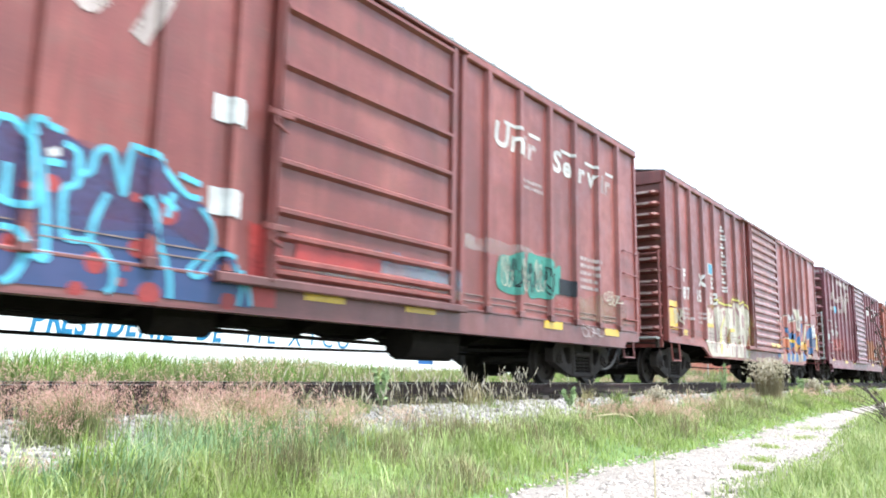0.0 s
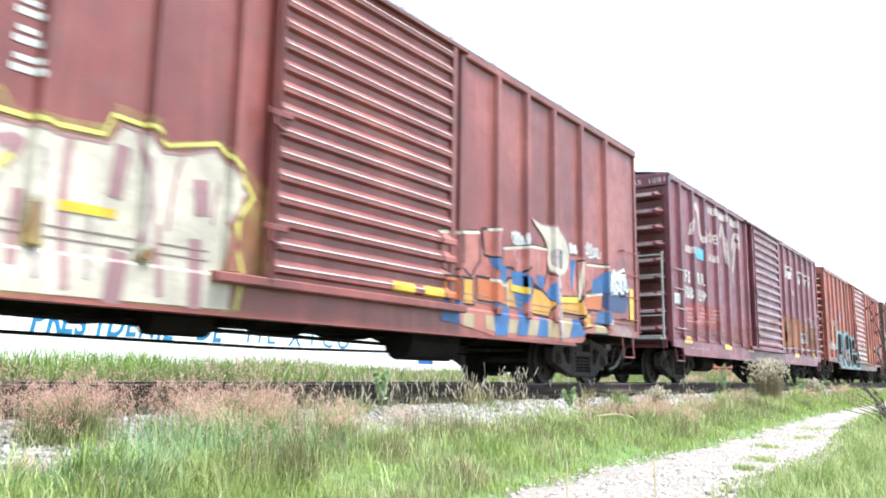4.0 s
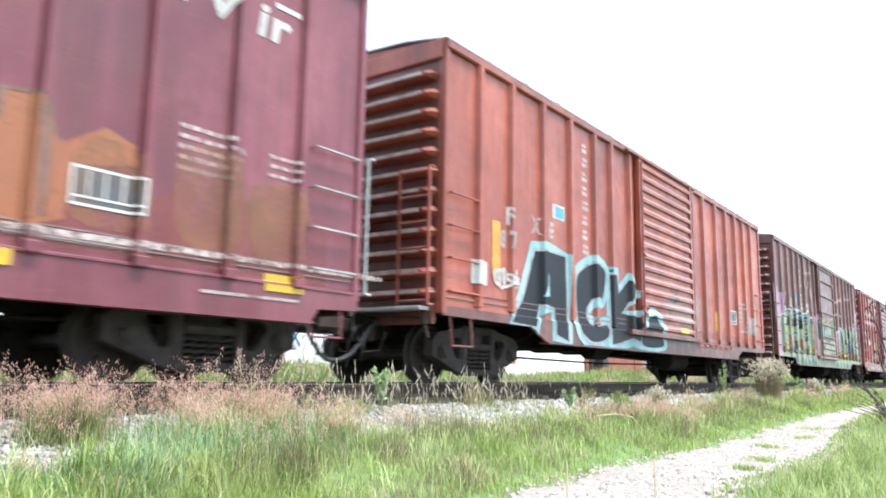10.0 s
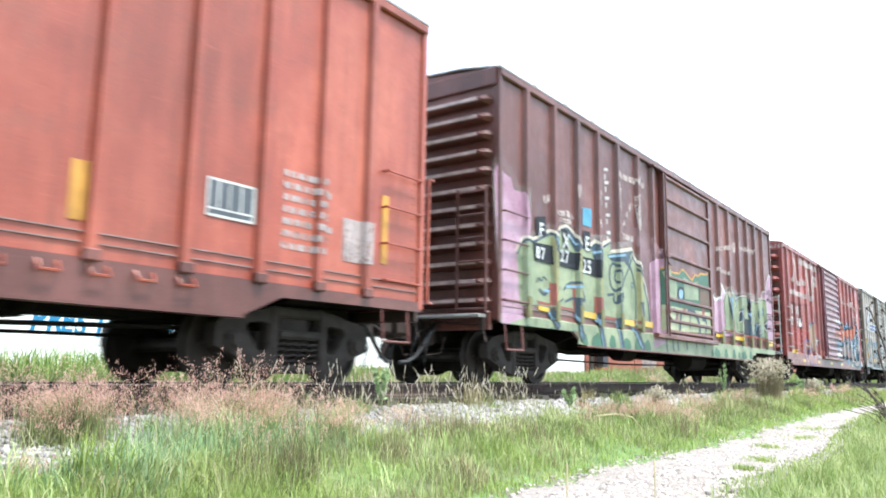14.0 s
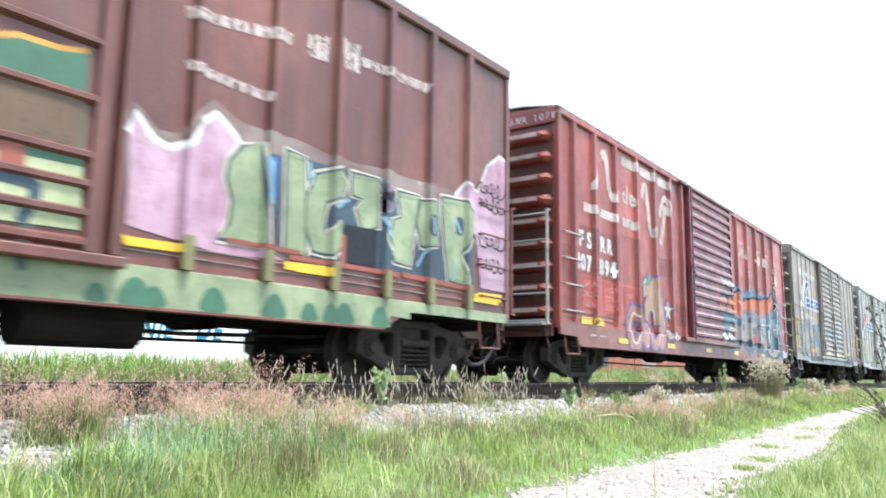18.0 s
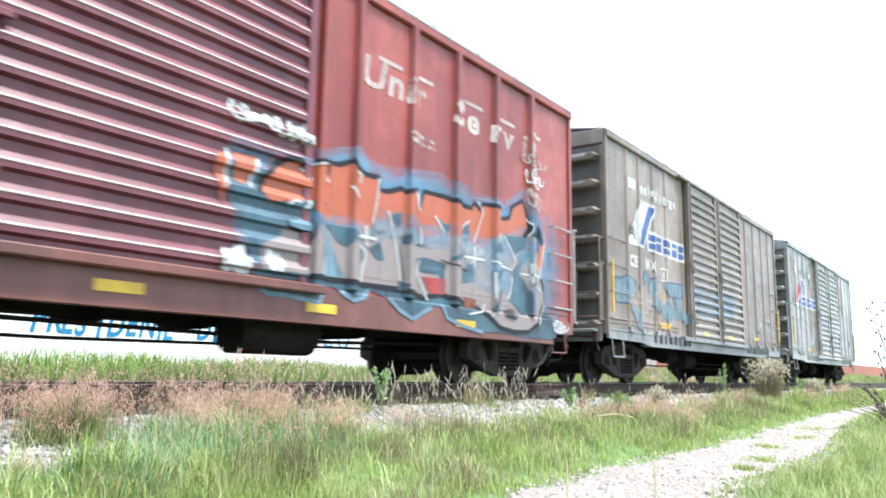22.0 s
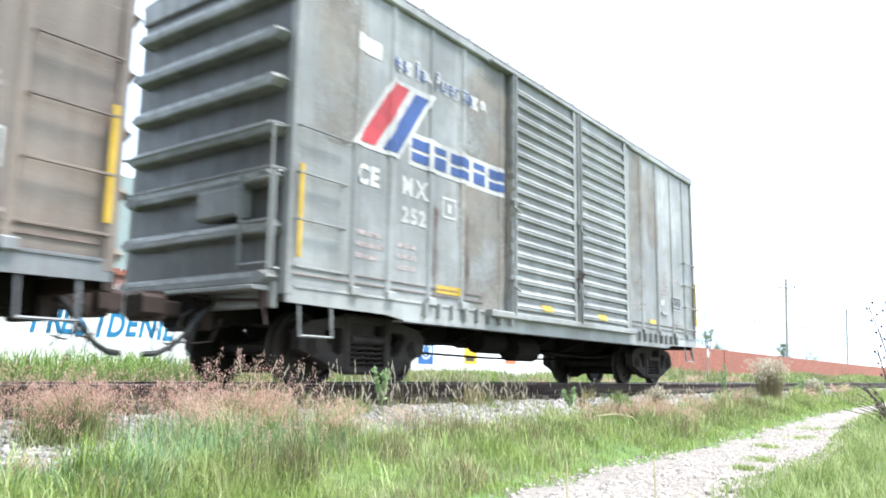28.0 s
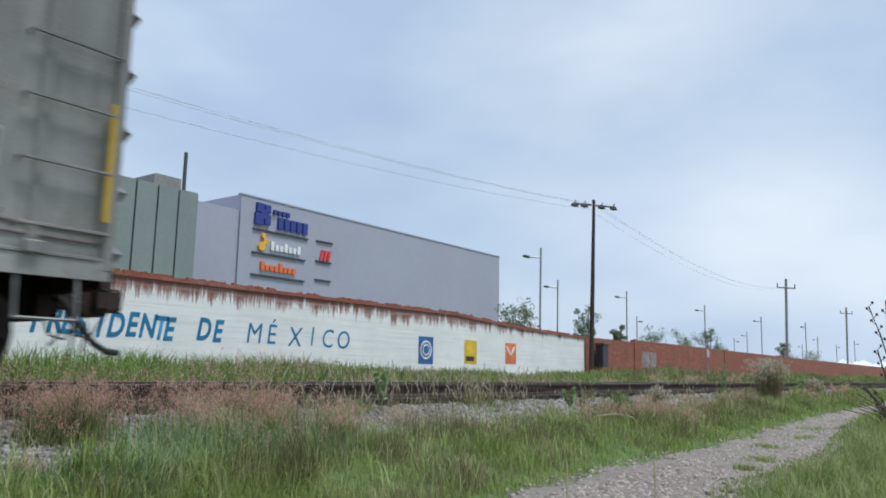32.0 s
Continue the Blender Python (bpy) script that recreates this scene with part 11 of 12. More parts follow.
    patch(car, spec, "graffiti_outline", stroke([(9.16, 1.94), (9.25, 2.13), (9.38, 2.25), (9.53, 2.35), (9.70, 2.37), (9.75, 2.28), (9.87, 2.21), (9.93, 2.16), (9.92, 2.42), (10.15, 2.48), (10.23, 2.27), (10.23, 2.49), (10.39, 2.50), (10.59, 2.59), (10.65, 2.50), (10.69, 2.48), (11.09, 2.50), (11.12, 2.35), (11.26, 2.36), (11.53, 2.46), (11.59, 2.42), (11.84, 2.51), (11.90, 2.23), (11.98, 2.51), (12.43, 2.53), (12.85, 2.49), (13.09, 2.49), (13.16, 2.59), (13.30, 2.50), (13.38, 2.61), (13.62, 2.63), (13.86, 2.60), (13.80, 2.45), (14.12, 2.53), (14.20, 2.72), (14.52, 2.88), (14.64, 2.68), (14.70, 2.44), (14.54, 2.30)], 0.065, False), BLACK_P, 0.018)
    patch(car, spec, "graffiti_outline", stroke([(9.94, 1.16), (10.46, 1.17), (10.88, 1.16), (11.54, 1.17), (12.02, 1.11), (12.39, 1.19), (13.24, 1.08), (13.53, 0.98), (13.83, 0.83), (14.22, 0.79), (14.65, 0.81), (14.99, 0.97), (15.18, 1.31), (15.16, 1.60), (14.92, 1.86), (14.83, 2.10), (14.91, 2.31), (14.71, 2.37), (14.54, 2.30)], 0.065, False), BLACK_P, 0.018)
    patch(car, spec, "graffiti_outline", stroke([(9.54, 1.63), (9.80, 1.60), (9.98, 1.61), (9.96, 1.44), (9.93, 1.16)], 0.035, False), BLACK_P, 0.018)
    patch(car, spec, "graffiti_counter", [[(9.54, 1.85), (9.63, 1.91), (9.72, 1.89), (9.77, 1.84), (9.86, 1.92), (9.99, 2.00), (10.01, 1.98), (9.97, 1.83), (9.93, 1.60), (9.80, 1.61), (9.58, 1.64), (9.51, 1.71)]], deep, 0.020)
    patch(car, spec, "graffiti_counter", [[(9.57, 1.69), (9.96, 1.79), (9.93, 1.60), (9.80, 1.61), (9.58, 1.64)]], sky, 0.020)
    patch(car, spec, "graffiti_counter", [[(10.09, 1.78), (10.62, 1.79), (10.68, 1.72), (10.56, 1.57), (10.41, 1.60), (10.27, 1.72)]], deep, 0.020)
    patch(car, spec, "graffiti_counter", [[(10.17, 1.75), (10.28, 1.57), (10.42, 1.36), (10.52, 1.20), (10.13, 1.19), (10.14, 1.48)]], sky, 0.020)
    patch(car, spec, "graffiti_counter", [[(10.33, 1.52), (10.42, 1.36), (10.52, 1.20), (10.40, 1.21)]], deep, 0.020)
    patch(car, spec, "graffiti_counter", [[(10.69, 1.74), (10.86, 1.60), (10.83, 1.41), (10.75, 1.58)]], deep, 0.020)
    patch(car, spec, "graffiti_counter", [[(10.92, 1.60), (11.13, 1.71), (11.22, 1.50), (11.11, 1.48), (10.97, 1.57)]], deep, 0.020)
    patch(car, spec, "graffiti_counter", [[(10.94, 1.74), (10.99, 1.91), (11.07, 1.83), (11.22, 1.86), (11.06, 1.78)]], deep, 0.020)
    patch(car, spec, "graffiti_counter", [[(11.32, 2.08), (11.53, 2.15), (11.52, 1.99), (11.43, 1.94)]], deep, 0.020)
    patch(car, spec, "graffiti_counter", [[(11.52, 1.83), (11.68, 1.89), (11.64, 1.75), (11.55, 1.74)]], deep, 0.020)
    patch(car, spec, "graffiti_counter", [[(11.74, 1.75), (12.02, 1.78), (12.02, 1.81), (11.75, 1.78)]], BLACK_P, 0.020)
    patch(car, spec, "graffiti_counter", [[(11.80, 1.59), (12.01, 1.64), (12.47, 1.61), (12.48, 1.53), (12.38, 1.45), (11.93, 1.44)]], deep, 0.020)
    patch(car, spec, "graffiti_counter", [[(12.00, 1.54), (12.38, 1.54), (12.36, 1.49), (12.02, 1.48)]], sky, 0.020)
    patch(car, spec, "graffiti_counter", [[(11.96, 1.38), (12.48, 1.40), (12.47, 1.19), (12.13, 1.18)]], REDSPRAY, 0.020)
    patch(car, spec, "graffiti_counter", [[(12.27, 2.20), (12.50, 2.14), (12.56, 2.23), (12.55, 2.07), (12.40, 2.02)]], deep, 0.020)
    patch(car, spec, "graffiti_counter", [[(12.78, 2.01), (12.86, 2.18), (13.01, 2.25), (13.04, 2.14), (12.96, 2.02)]], deep, 0.020)
    patch(car, spec, "graffiti_counter", [[(12.81, 2.01), (12.87, 2.09), (13.00, 2.08), (12.96, 2.02)]], sky, 0.020)
    patch(car, spec, "graffiti_counter", [[(12.61, 1.73), (13.01, 1.86), (12.80, 1.73), (12.57, 1.65)]], deep, 0.020)
    patch(car, spec, "graffiti_counter", [[(12.81, 1.47), (12.89, 1.59), (13.06, 1.68), (13.14, 1.62), (13.18, 1.48), (13.00, 1.41), (12.87, 1.40)]], deep, 0.020)
    patch(car, spec, "graffiti_counter", [[(12.97, 1.46), (13.14, 1.52), (13.15, 1.47), (13.00, 1.41)]], sky, 0.020)
    patch(car, spec, "graffiti_counter", [[(13.64, 1.97), (13.78, 2.21), (13.96, 2.00), (13.90, 1.93)]], deep, 0.020)
    patch(car, spec, "graffiti_counter", [[(14.02, 2.24), (14.64, 2.30), (14.60, 2.12), (14.39, 2.05), (14.23, 1.97), (14.10, 2.11)]], deep, 0.020)
    patch(car, spec, "graffiti_counter", [[(14.35, 1.96), (14.71, 2.08), (14.83, 1.85), (14.63, 1.76), (14.41, 1.87)]], sky, 0.020)
    patch(car, spec, "graffiti_counter", [[(13.61, 1.64), (13.90, 1.69), (13.83, 1.53), (13.65, 1.53)]], deep, 0.020)
    patch(car, spec, "graffiti_counter", [[(14.22, 1.75), (14.54, 1.93), (14.62, 1.77), (14.58, 1.58), (14.72, 1.43), (14.80, 1.27), (14.73, 1.12), (14.51, 1.05), (14.22, 1.21), (14.09, 1.28), (14.20, 1.52)]], deep, 0.020)
    patch(car, spec, "graffiti_counter", [[(14.27, 1.74), (14.52, 1.85), (14.55, 1.57), (14.36, 1.39), (14.23, 1.42)]], sky, 0.020)
    patch(car, spec, "graffiti_counter", [[(15.05, 2.22), (15.28, 2.30), (15.17, 1.98), (15.05, 1.75), (14.95, 1.85)]], flame, 0.020)
    patch(car, spec, "graffiti_counter", [[(12.92, 1.21), (13.23, 1.19), (13.19, 1.06), (12.91, 1.05)]], RUST_P, 0.020)
    patch(car, spec, "graffiti_counter", [[(11.49, 1.28), (11.66, 1.25), (11.62, 1.16), (11.48, 1.16)]], deep, 0.020)
    patch(car, spec, "graffiti_counter", [[(12.37, 1.59), (12.46, 1.52), (12.44, 1.19), (12.32, 1.19)]], deep, 0.020)
    patch(car, spec, "graffiti_highlight", stroke([(9.72, 2.28), (9.85, 2.22), (9.90, 2.17)], 0.026, False), CLEAN, 0.024)
    patch(car, spec, "graffiti_highlight", stroke([(9.54, 1.86), (9.63, 1.92), (9.70, 1.91)], 0.026, False), CLEAN, 0.024)
    patch(car, spec, "graffiti_highlight", stroke([(9.77, 1.84), (9.91, 2.01)], 0.026, False), CLEAN, 0.024)
    patch(car, spec, "graffiti_highlight", stroke([(9.96, 2.40), (10.15, 2.45), (10.22, 2.26)], 0.026, False), CLEAN, 0.024)
    patch(car, spec, "graffiti_highlight", stroke([(10.63, 2.46), (10.69, 2.44), (10.66, 2.33)], 0.026, False), CLEAN, 0.024)
    patch(car, spec, "graffiti_highlight", stroke([(10.58, 2.28), (10.65, 2.16)], 0.026, False), CLEAN, 0.024)
    patch(car, spec, "graffiti_highlight", stroke([(11.08, 2.48), (11.06, 2.24), (10.98, 1.92)], 0.026, False), CLEAN, 0.024)
    patch(car, spec, "graffiti_highlight", stroke([(10.14, 2.00), (10.18, 1.90)], 0.026, False), CLEAN, 0.024)
    patch(car, spec, "graffiti_highlight", stroke([(11.84, 2.48), (11.89, 2.23)], 0.026, False), CLEAN, 0.024)
    patch(car, spec, "graffiti_highlight", stroke([(11.28, 2.11), (11.42, 1.70), (11.53, 1.28)], 0.026, False), CLEAN, 0.024)
    patch(car, spec, "graffiti_highlight", stroke([(11.93, 2.01), (11.94, 1.78)], 0.026, False), CLEAN, 0.024)
    patch(car, spec, "graffiti_highlight", stroke([(11.90, 1.58), (11.84, 1.43), (12.08, 1.09)], 0.026, False), CLEAN, 0.024)
    patch(car, spec, "graffiti_highlight", stroke([(12.22, 2.22), (12.45, 2.03)], 0.026, False), CLEAN, 0.024)
    patch(car, spec, "graffiti_highlight", stroke([(12.77, 1.98), (12.86, 2.18), (13.02, 2.29)], 0.026, False), CLEAN, 0.024)
    patch(car, spec, "graffiti_highlight", stroke([(13.25, 2.61), (13.39, 2.49), (13.15, 2.01)], 0.026, False), CLEAN, 0.024)
    patch(car, spec, "graffiti_highlight", stroke([(13.78, 2.61), (13.88, 2.57), (13.73, 2.08)], 0.026, False), CLEAN, 0.024)
    patch(car, spec, "graffiti_highlight", stroke([(13.98, 2.22), (14.30, 1.89), (14.19, 1.72), (13.62, 1.79)], 0.026, False), CLEAN, 0.024)
    patch(car, spec, "graffiti_highlight", stroke([(14.64, 2.60), (14.76, 2.48), (14.68, 2.32)], 0.026, False), CLEAN, 0.024)
    patch(car, spec, "graffiti_highlight", stroke([(14.93, 2.30), (14.81, 2.01), (14.74, 1.79)], 0.026, False), CLEAN, 0.024)
    patch(car, spec, "graffiti_highlight", stroke([(15.20, 2.28), (15.05, 1.73), (14.94, 1.63)], 0.026, False), CLEAN, 0.024)
    patch(car, spec, "graffiti_highlight", stroke([(13.65, 1.62), (13.66, 1.25)], 0.026, False), CLEAN, 0.024)
    patch(car, spec, "graffiti_highlight", stroke([(13.02, 0.97), (13.35, 1.03), (13.45, 1.15)], 0.026, False), CLEAN, 0.024)
    patch(car, spec, "graffiti_highlight", stroke([(13.59, 0.98), (13.85, 1.11)], 0.026, False), CLEAN, 0.024)
    patch(car, spec, "graffiti_highlight", stroke([(10.17, 1.75), (10.15, 1.49), (10.13, 1.21)], 0.026, False), CLEAN, 0.024)
    patch(car, spec, "graffiti_highlight", stroke([(10.68, 1.71), (10.87, 1.55), (10.80, 1.19)], 0.026, False), CLEAN, 0.024)
    patch(car, spec, "graffiti_highlight", stroke([(14.82, 1.60), (15.13, 1.47), (15.17, 1.23), (14.98, 0.95)], 0.026, False), CLEAN, 0.024)
    patch(car, spec, "graffiti_highlight", stroke([(14.20, 1.61), (14.15, 1.37), (14.07, 1.27)], 0.026, False), CLEAN, 0.024)
    patch(car, spec, "graffiti_line", stroke([(13.93, 1.71), (13.70, 1.18), (13.65, 0.99)], 0.020, False), BLACK_P, 0.024)
    patch(car, spec, "graffiti_line", stroke([(11.51, 1.71), (11.59, 1.29), (11.56, 1.16)], 0.020, False), BLACK_P, 0.024)
    patch(car, spec, "graffiti_line", stroke([(12.37, 1.65), (13.00, 1.57)], 0.020, False), BLACK_P, 0.024)
    cloud(car, spec, "graffiti_glow", [(10.71, 1.82), (10.86, 1.89), (11.03, 1.87), (11.06, 1.70), (10.88, 1.62), (10.72, 1.64)], MIST_WHITE, 0.026, 3, 0.05)
    patch(car, spec, "graffiti_spark", stroke([(10.73, 1.73), (11.04, 1.73)], 0.03, False) + stroke([(10.87, 1.86), (10.88, 1.64)], 0.03, False), CLEAN, 0.028)
    cloud(car, spec, "graffiti_glow", [(12.92, 1.88), (13.16, 1.98), (13.41, 1.95), (13.44, 1.74), (13.17, 1.65), (12.93, 1.67)], MIST_WHITE, 0.026, 3, 0.05)
    patch(car, spec, "graffiti_spark", stroke([(12.94, 1.77), (13.42, 1.78)], 0.03, False) + stroke([(13.16, 1.93), (13.17, 1.66)], 0.03, False), CLEAN, 0.028)
    cloud(car, spec, "graffiti_glow", [(14.41, 1.83), (14.71, 1.93), (15.04, 1.90), (15.07, 1.67), (14.72, 1.56), (14.41, 1.59)], MIST_WHITE, 0.026, 3, 0.05)
    patch(car, spec, "graffiti_spark", stroke([(14.44, 1.70), (15.04, 1.71)], 0.03, False) + stroke([(14.71, 1.88), (14.72, 1.58)], 0.03, False), CLEAN, 0.028)
    scribble(car, spec, 14.51, 15.20, 3.48, 3.68, FADED, 75, 0.035, 4, 0.029)
    scribble(car, spec, 14.60, 15.14, 3.15, 3.45, CLEAN, 78, 0.035, 4, 0.029)
    scribble(car, spec, 14.67, 15.05, 2.79, 3.09, FADED, 80, 0.030, 4, 0.029)
    scribble(car, spec, 8.78, 9.04, 1.06, 1.34, CLEAN, 76, 0.060, 4, 0.029)
    scribble(car, spec, 9.32, 9.48, 1.15, 1.35, CLEAN, 77, 0.050, 4, 0.029)
    scribble(car, spec, 15.45, 15.92, 0.84, 1.04, CLEAN, 81, 0.040, 4, 0.029)
    scribble(car, spec, 13.95, 14.28, 0.97, 1.13, BLACK_P, 79, 0.030, 4, 0.029)
    scribble(car, spec, 8.75, 9.47, 2.58, 2.76, CLEAN, 74, 0.04, 5, 0.02)
    scribble(car, spec, 9.51, 9.89, 2.55, 2.77, CLEAN, 73, 0.04, 5, 0.02)


def paint_sixth(car, spec):
    end_number(car, "FSRR 107894", WHITE)
    railway_emblem(car, spec, WHITE)
    slogan(car, spec, FADED, FLAKED)
    marks(car, spec, (("F", 0.87, 2.46, 0.40), ("S", 1.18, 2.46, 0.40), ("R", 1.74, 2.47, 0.40), ("R", 2.05, 2.47, 0.40), ("107", 0.80, 2.03, 0.40), ("894", 1.68, 2.04, 0.40)), CLEAN)
    patch(car, spec, "white_panel", [rect(1.72, 2.44, 3.12, 3.29)], FADED)
    for x0, x1, z0, z1 in ((0.90, 1.60, 1.35, 1.92), (1.82, 2.58, 1.30, 1.92), (2.78, 3.52, 1.35, 1.90)):
        patch(car, spec, "repaint_patch", [rect(x0, x1, z0, z1)], worn_paint("bright_red_patch", (0.23, 0.034, 0.028), 0.5), 0.006)
    for body, x, z in (("CAP A", 0.98, 1.74), ("LIMCG", 0.98, 1.56), ("TARA", 0.98, 1.38), ("69500", 1.95, 1.72), ("70900", 1.95, 1.55), ("25500", 1.95, 1.38), ("KGS", 2.95, 1.70)):
        letters(car, spec, body, x, z, 0.15, GHOST)
    violet = worn_paint("violet_spray", (0.065, 0.042, 0.125), 0.3, 0.5, (0.10, 0.07, 0.18))
    ember = worn_paint("dusty_red_spray", (0.225, 0.075, 0.065), 0.3, 0.5, (0.28, 0.15, 0.13))
    clay = worn_paint("clay_orange_spray", (0.285, 0.150, 0.085), 0.35, 0.5, (0.25, 0.17, 0.12))
    arc = [(3.44, 1.37), (3.21, 1.44), (3.03, 1.27), (2.99, 1.02), (3.12, 0.8), (3.33, 0.79), (3.51, 0.98)]
    patch(car, spec, "graffiti_outline", stroke(arc, 0.42), violet, 0.008)
    patch(car, spec, "graffiti_fill", stroke(arc, 0.27), ember, 0.013)
    patch(car, spec, "graffiti_highlight", stroke([(x * 0.9 + 0.33, z * 0.9 + 0.12) for x, z in arc], 0.05), CREAM, 0.018)
    for ring in ([(3.56, 1.45), (3.66, 1.07), (3.64, 0.86), (3.76, 0.74), (3.93, 0.81), (3.97, 1.15), (3.94, 1.33)], [(3.99, 1.18), (4.08, 0.83), (4.24, 0.71), (4.47, 0.78), (4.5, 1.06), (4.27, 0.92)],
                 [(4.55, 1.1), (4.54, 0.79), (4.77, 0.73), (4.89, 0.94), (4.89, 1.47), (4.76, 1.86), (4.6, 1.99)]):
        letter_form(car, spec, smooth_ring(ring), ember, None, 0.0, 0.09, violet, 0.010, CREAM)
    letter_form(car, spec, [(3.72, 2.1), (3.88, 2.2), (3.94, 2.02), (4.2, 2.18), (4.44, 2.28), (4.6, 2.11), (4.59, 1.79), (4.54, 1.74), (4.57, 1.26), (4.3, 1.23), (4.29, 1.46), (4.15, 1.55), (4.04, 1.49), (3.98, 1.3), (3.81, 1.31), (3.79, 1.67), (3.99, 1.86), (3.74, 1.77)], clay, None, 0.0, 0.08, violet, 0.020, CREAM)
    patch(car, spec, "graffiti_leaf", [smooth_ring([(4.0, 2.04), (3.91, 2.09), (4.05, 2.32), (4.13, 2.17)])], TEAL, 0.032)
    star = [(5.14 + (0.24 if i % 2 == 0 else 0.10) * math.sin(i * math.pi / 5), 1.60 + (0.24 if i % 2 == 0 else 0.10) * math.cos(i * math.pi / 5)) for i in range(10)]
    patch(car, spec, "graffiti_outline", stroke(star + star[:1], 0.11, False), violet, 0.011)
    patch(car, spec, "graffiti_star", [star], CREAM, 0.014)
    # greyer repainted fields between the posts
    grey_red = worn_paint("greyed_red_overpaint", (0.115, 0.050, 0.046), misty=True)
    for x0, x1, z0, z1 in ((0.9, 1.6, 1.95, 2.85), (1.8, 2.6, 1.95, 2.85), (2.75, 3.5, 1.95, 2.95), (4.7, 5.4, 2.35, 2.75), (5.6, 6.3, 1.3, 1.8), (0.1, 0.7, 1.2, 2.4)):
        patch(car, spec, "overpaint", [rect(x0, x1, z0, z1)], grey_red, 0.004)
    scribble(car, spec, 5.05, 5.75, 0.98, 1.16, CLEAN, 71, 0.035, 6)
    paint_sixth_piece(car, dict(spec, lay=(1.0, 0.0)))
    reflectors(car, spec, (0.90, 1.38), 1.06, 0.44)
    reflectors(car, spec, (2.40, 5.0, 7.6, 9.95, 12.7), 0.78, 0.45, 0.10)
    patch(car, spec, "sill_print", [rect(1.2, 1.9, 0.86, 0.89)], GHOST, 0.008)


def yellow_stiles(car, spec):
    for x in (0.07, spec["L"] - 0.14):
        part("yellow_stile", Geo().box(x, x + 0.055, SIDE - 0.100, SIDE - 0.062, 1.34, 2.36, 0.01), YELLOW, car, "yellow-painted ladder stile")


def paint_grey(car, spec, red):
    end_number(car, "CEMX", WHITE, -0.15, spec["eave"])
    company_emblem(car, spec, red)
    marks(car, spec, (("CE", 0.92, 2.38, 0.32), ("MX", 1.76, 2.40, 0.32)), WHITE)
    if red:
        letters(car, spec, "252", 1.76, 2.04, 0.28, WHITE, bold=0.012)
    patch(car, spec, "small_frame", [rect(2.62, 2.94, 2.50, 2.53), rect(2.62, 2.94, 2.24, 2.27), rect(2.62, 2.65, 2.27, 2.50), rect(2.91, 2.94, 2.27, 2.50), rect(2.74, 2.82, 2.32, 2.44)], WHITE)
    bars(car, spec, 0.9, 1.75, 0.5, 3, GHOST, 0.06, 0.14)
    bars(car, spec, 1.7, 1.70, 0.4, 3, GHOST, 0.06, 0.14)
    # data and notices on the rear part
    rear = dict(spec, lay=(1.0, 0.0 if not red else -0.20))
    bars(car, rear, 9.45, 1.60, 0.75, 2, GHOST, 0.05, 0.10)
    bars(car, rear, 10.83, 2.34, 0.28, 6, GHOST, 0.045, 0.085)
    bars(car, rear, 11.17, 2.36, 0.28, 6, GHOST, 0.045, 0.085)
    bars(car, rear, 11.64, 2.34, 0.17, 2, GHOST, 0.04, 0.08)
    bars(car, rear, 11.97, 2.35, 0.23, 2, GHOST, 0.04, 0.08)
    plate(car, rear, 11.66, 12.22, 1.64, 1.96)
    patch(car, rear, "white_label", [rect(10.97, 11.21, 1.70, 1.82)], WHITE, 0.008)
    bars(car, rear, 11.75, 1.38, 0.47, 2, GHOST, 0.035, 0.08)
    bars(car, rear, 11.73, 1.01, 0.24, 3, GHOST, 0.03, 0.065)
    part("card_holder", Geo().box(10.80, 11.12, SIDE - 0.03, SIDE - 0.002, 1.49, 1.56, 0.008), BARE if red else SLATE, car)
    reflectors(car, spec, (2.50,), 1.20, 0.52, 0.11)
    reflectors(car, rear if not red else dict(spec, lay=(1.0, 0.0)), (5.29, 7.38), 1.15, 0.34, 0.11)
    reflectors(car, rear, (10.30,), 1.26, 0.35, 0.09)
    yellow_stiles(car, spec)
    for i in range(8):
        for x0 in (2.3, 9.4):
            x = x0 + i * 0.3
            part("sill_bracket", Geo().box(x, x + 0.05, SIDE - 0.10, SIDE - 0.031, 0.86, 1.05, 0.01), GREY if red else SLATE, car)
    if red:
        # rusty locking gear between the two leaves
        mid = sum(spec["door"]) / 2
        for k in range(6):
            dx, dz = 0.07 * math.sin(k * 2.1), 0.11 * math.cos(k * 1.7)
            part("lock_link", Geo().tube([(mid + dx - 0.08, SIDE - 0.15, 1.85 + dz), (mid + dx, SIDE - 0.20, 1.85 + dz * 0.4), (mid - dx + 0.07, SIDE - 0.16, 1.85 - dz)], 0.014, 5), RUSTY, car, "rusty locking link")
        tan = worn_paint("beige_dust", (0.30, 0.255, 0.21), misty=True)
        for x0, x1, z0, z1 in ((3.05, 4.25, 1.3, 4.4), (8.95, 9.75, 2.0, 4.6), (0.2, 1.0, 2.9, 4.6), (9.9, 10.5, 3.0, 4.6)):
            cloud(car, spec, "dust_patch", rect(x0, x1, z0, z1), tan, 0.004, 3, 0.10)
        rusty = worn_paint("rust_bleed_on_grey", (0.15, 0.075, 0.05), misty=True)
        for x0, x1, z0, z1 in ((2.40, 2.52, 1.2, 2.3), (3.12, 3.24, 1.2, 2.3)):
            cloud(car, spec, "rust_run", rect(x0, x1, z0, z1), rusty, 0.008, 2, 0.02)
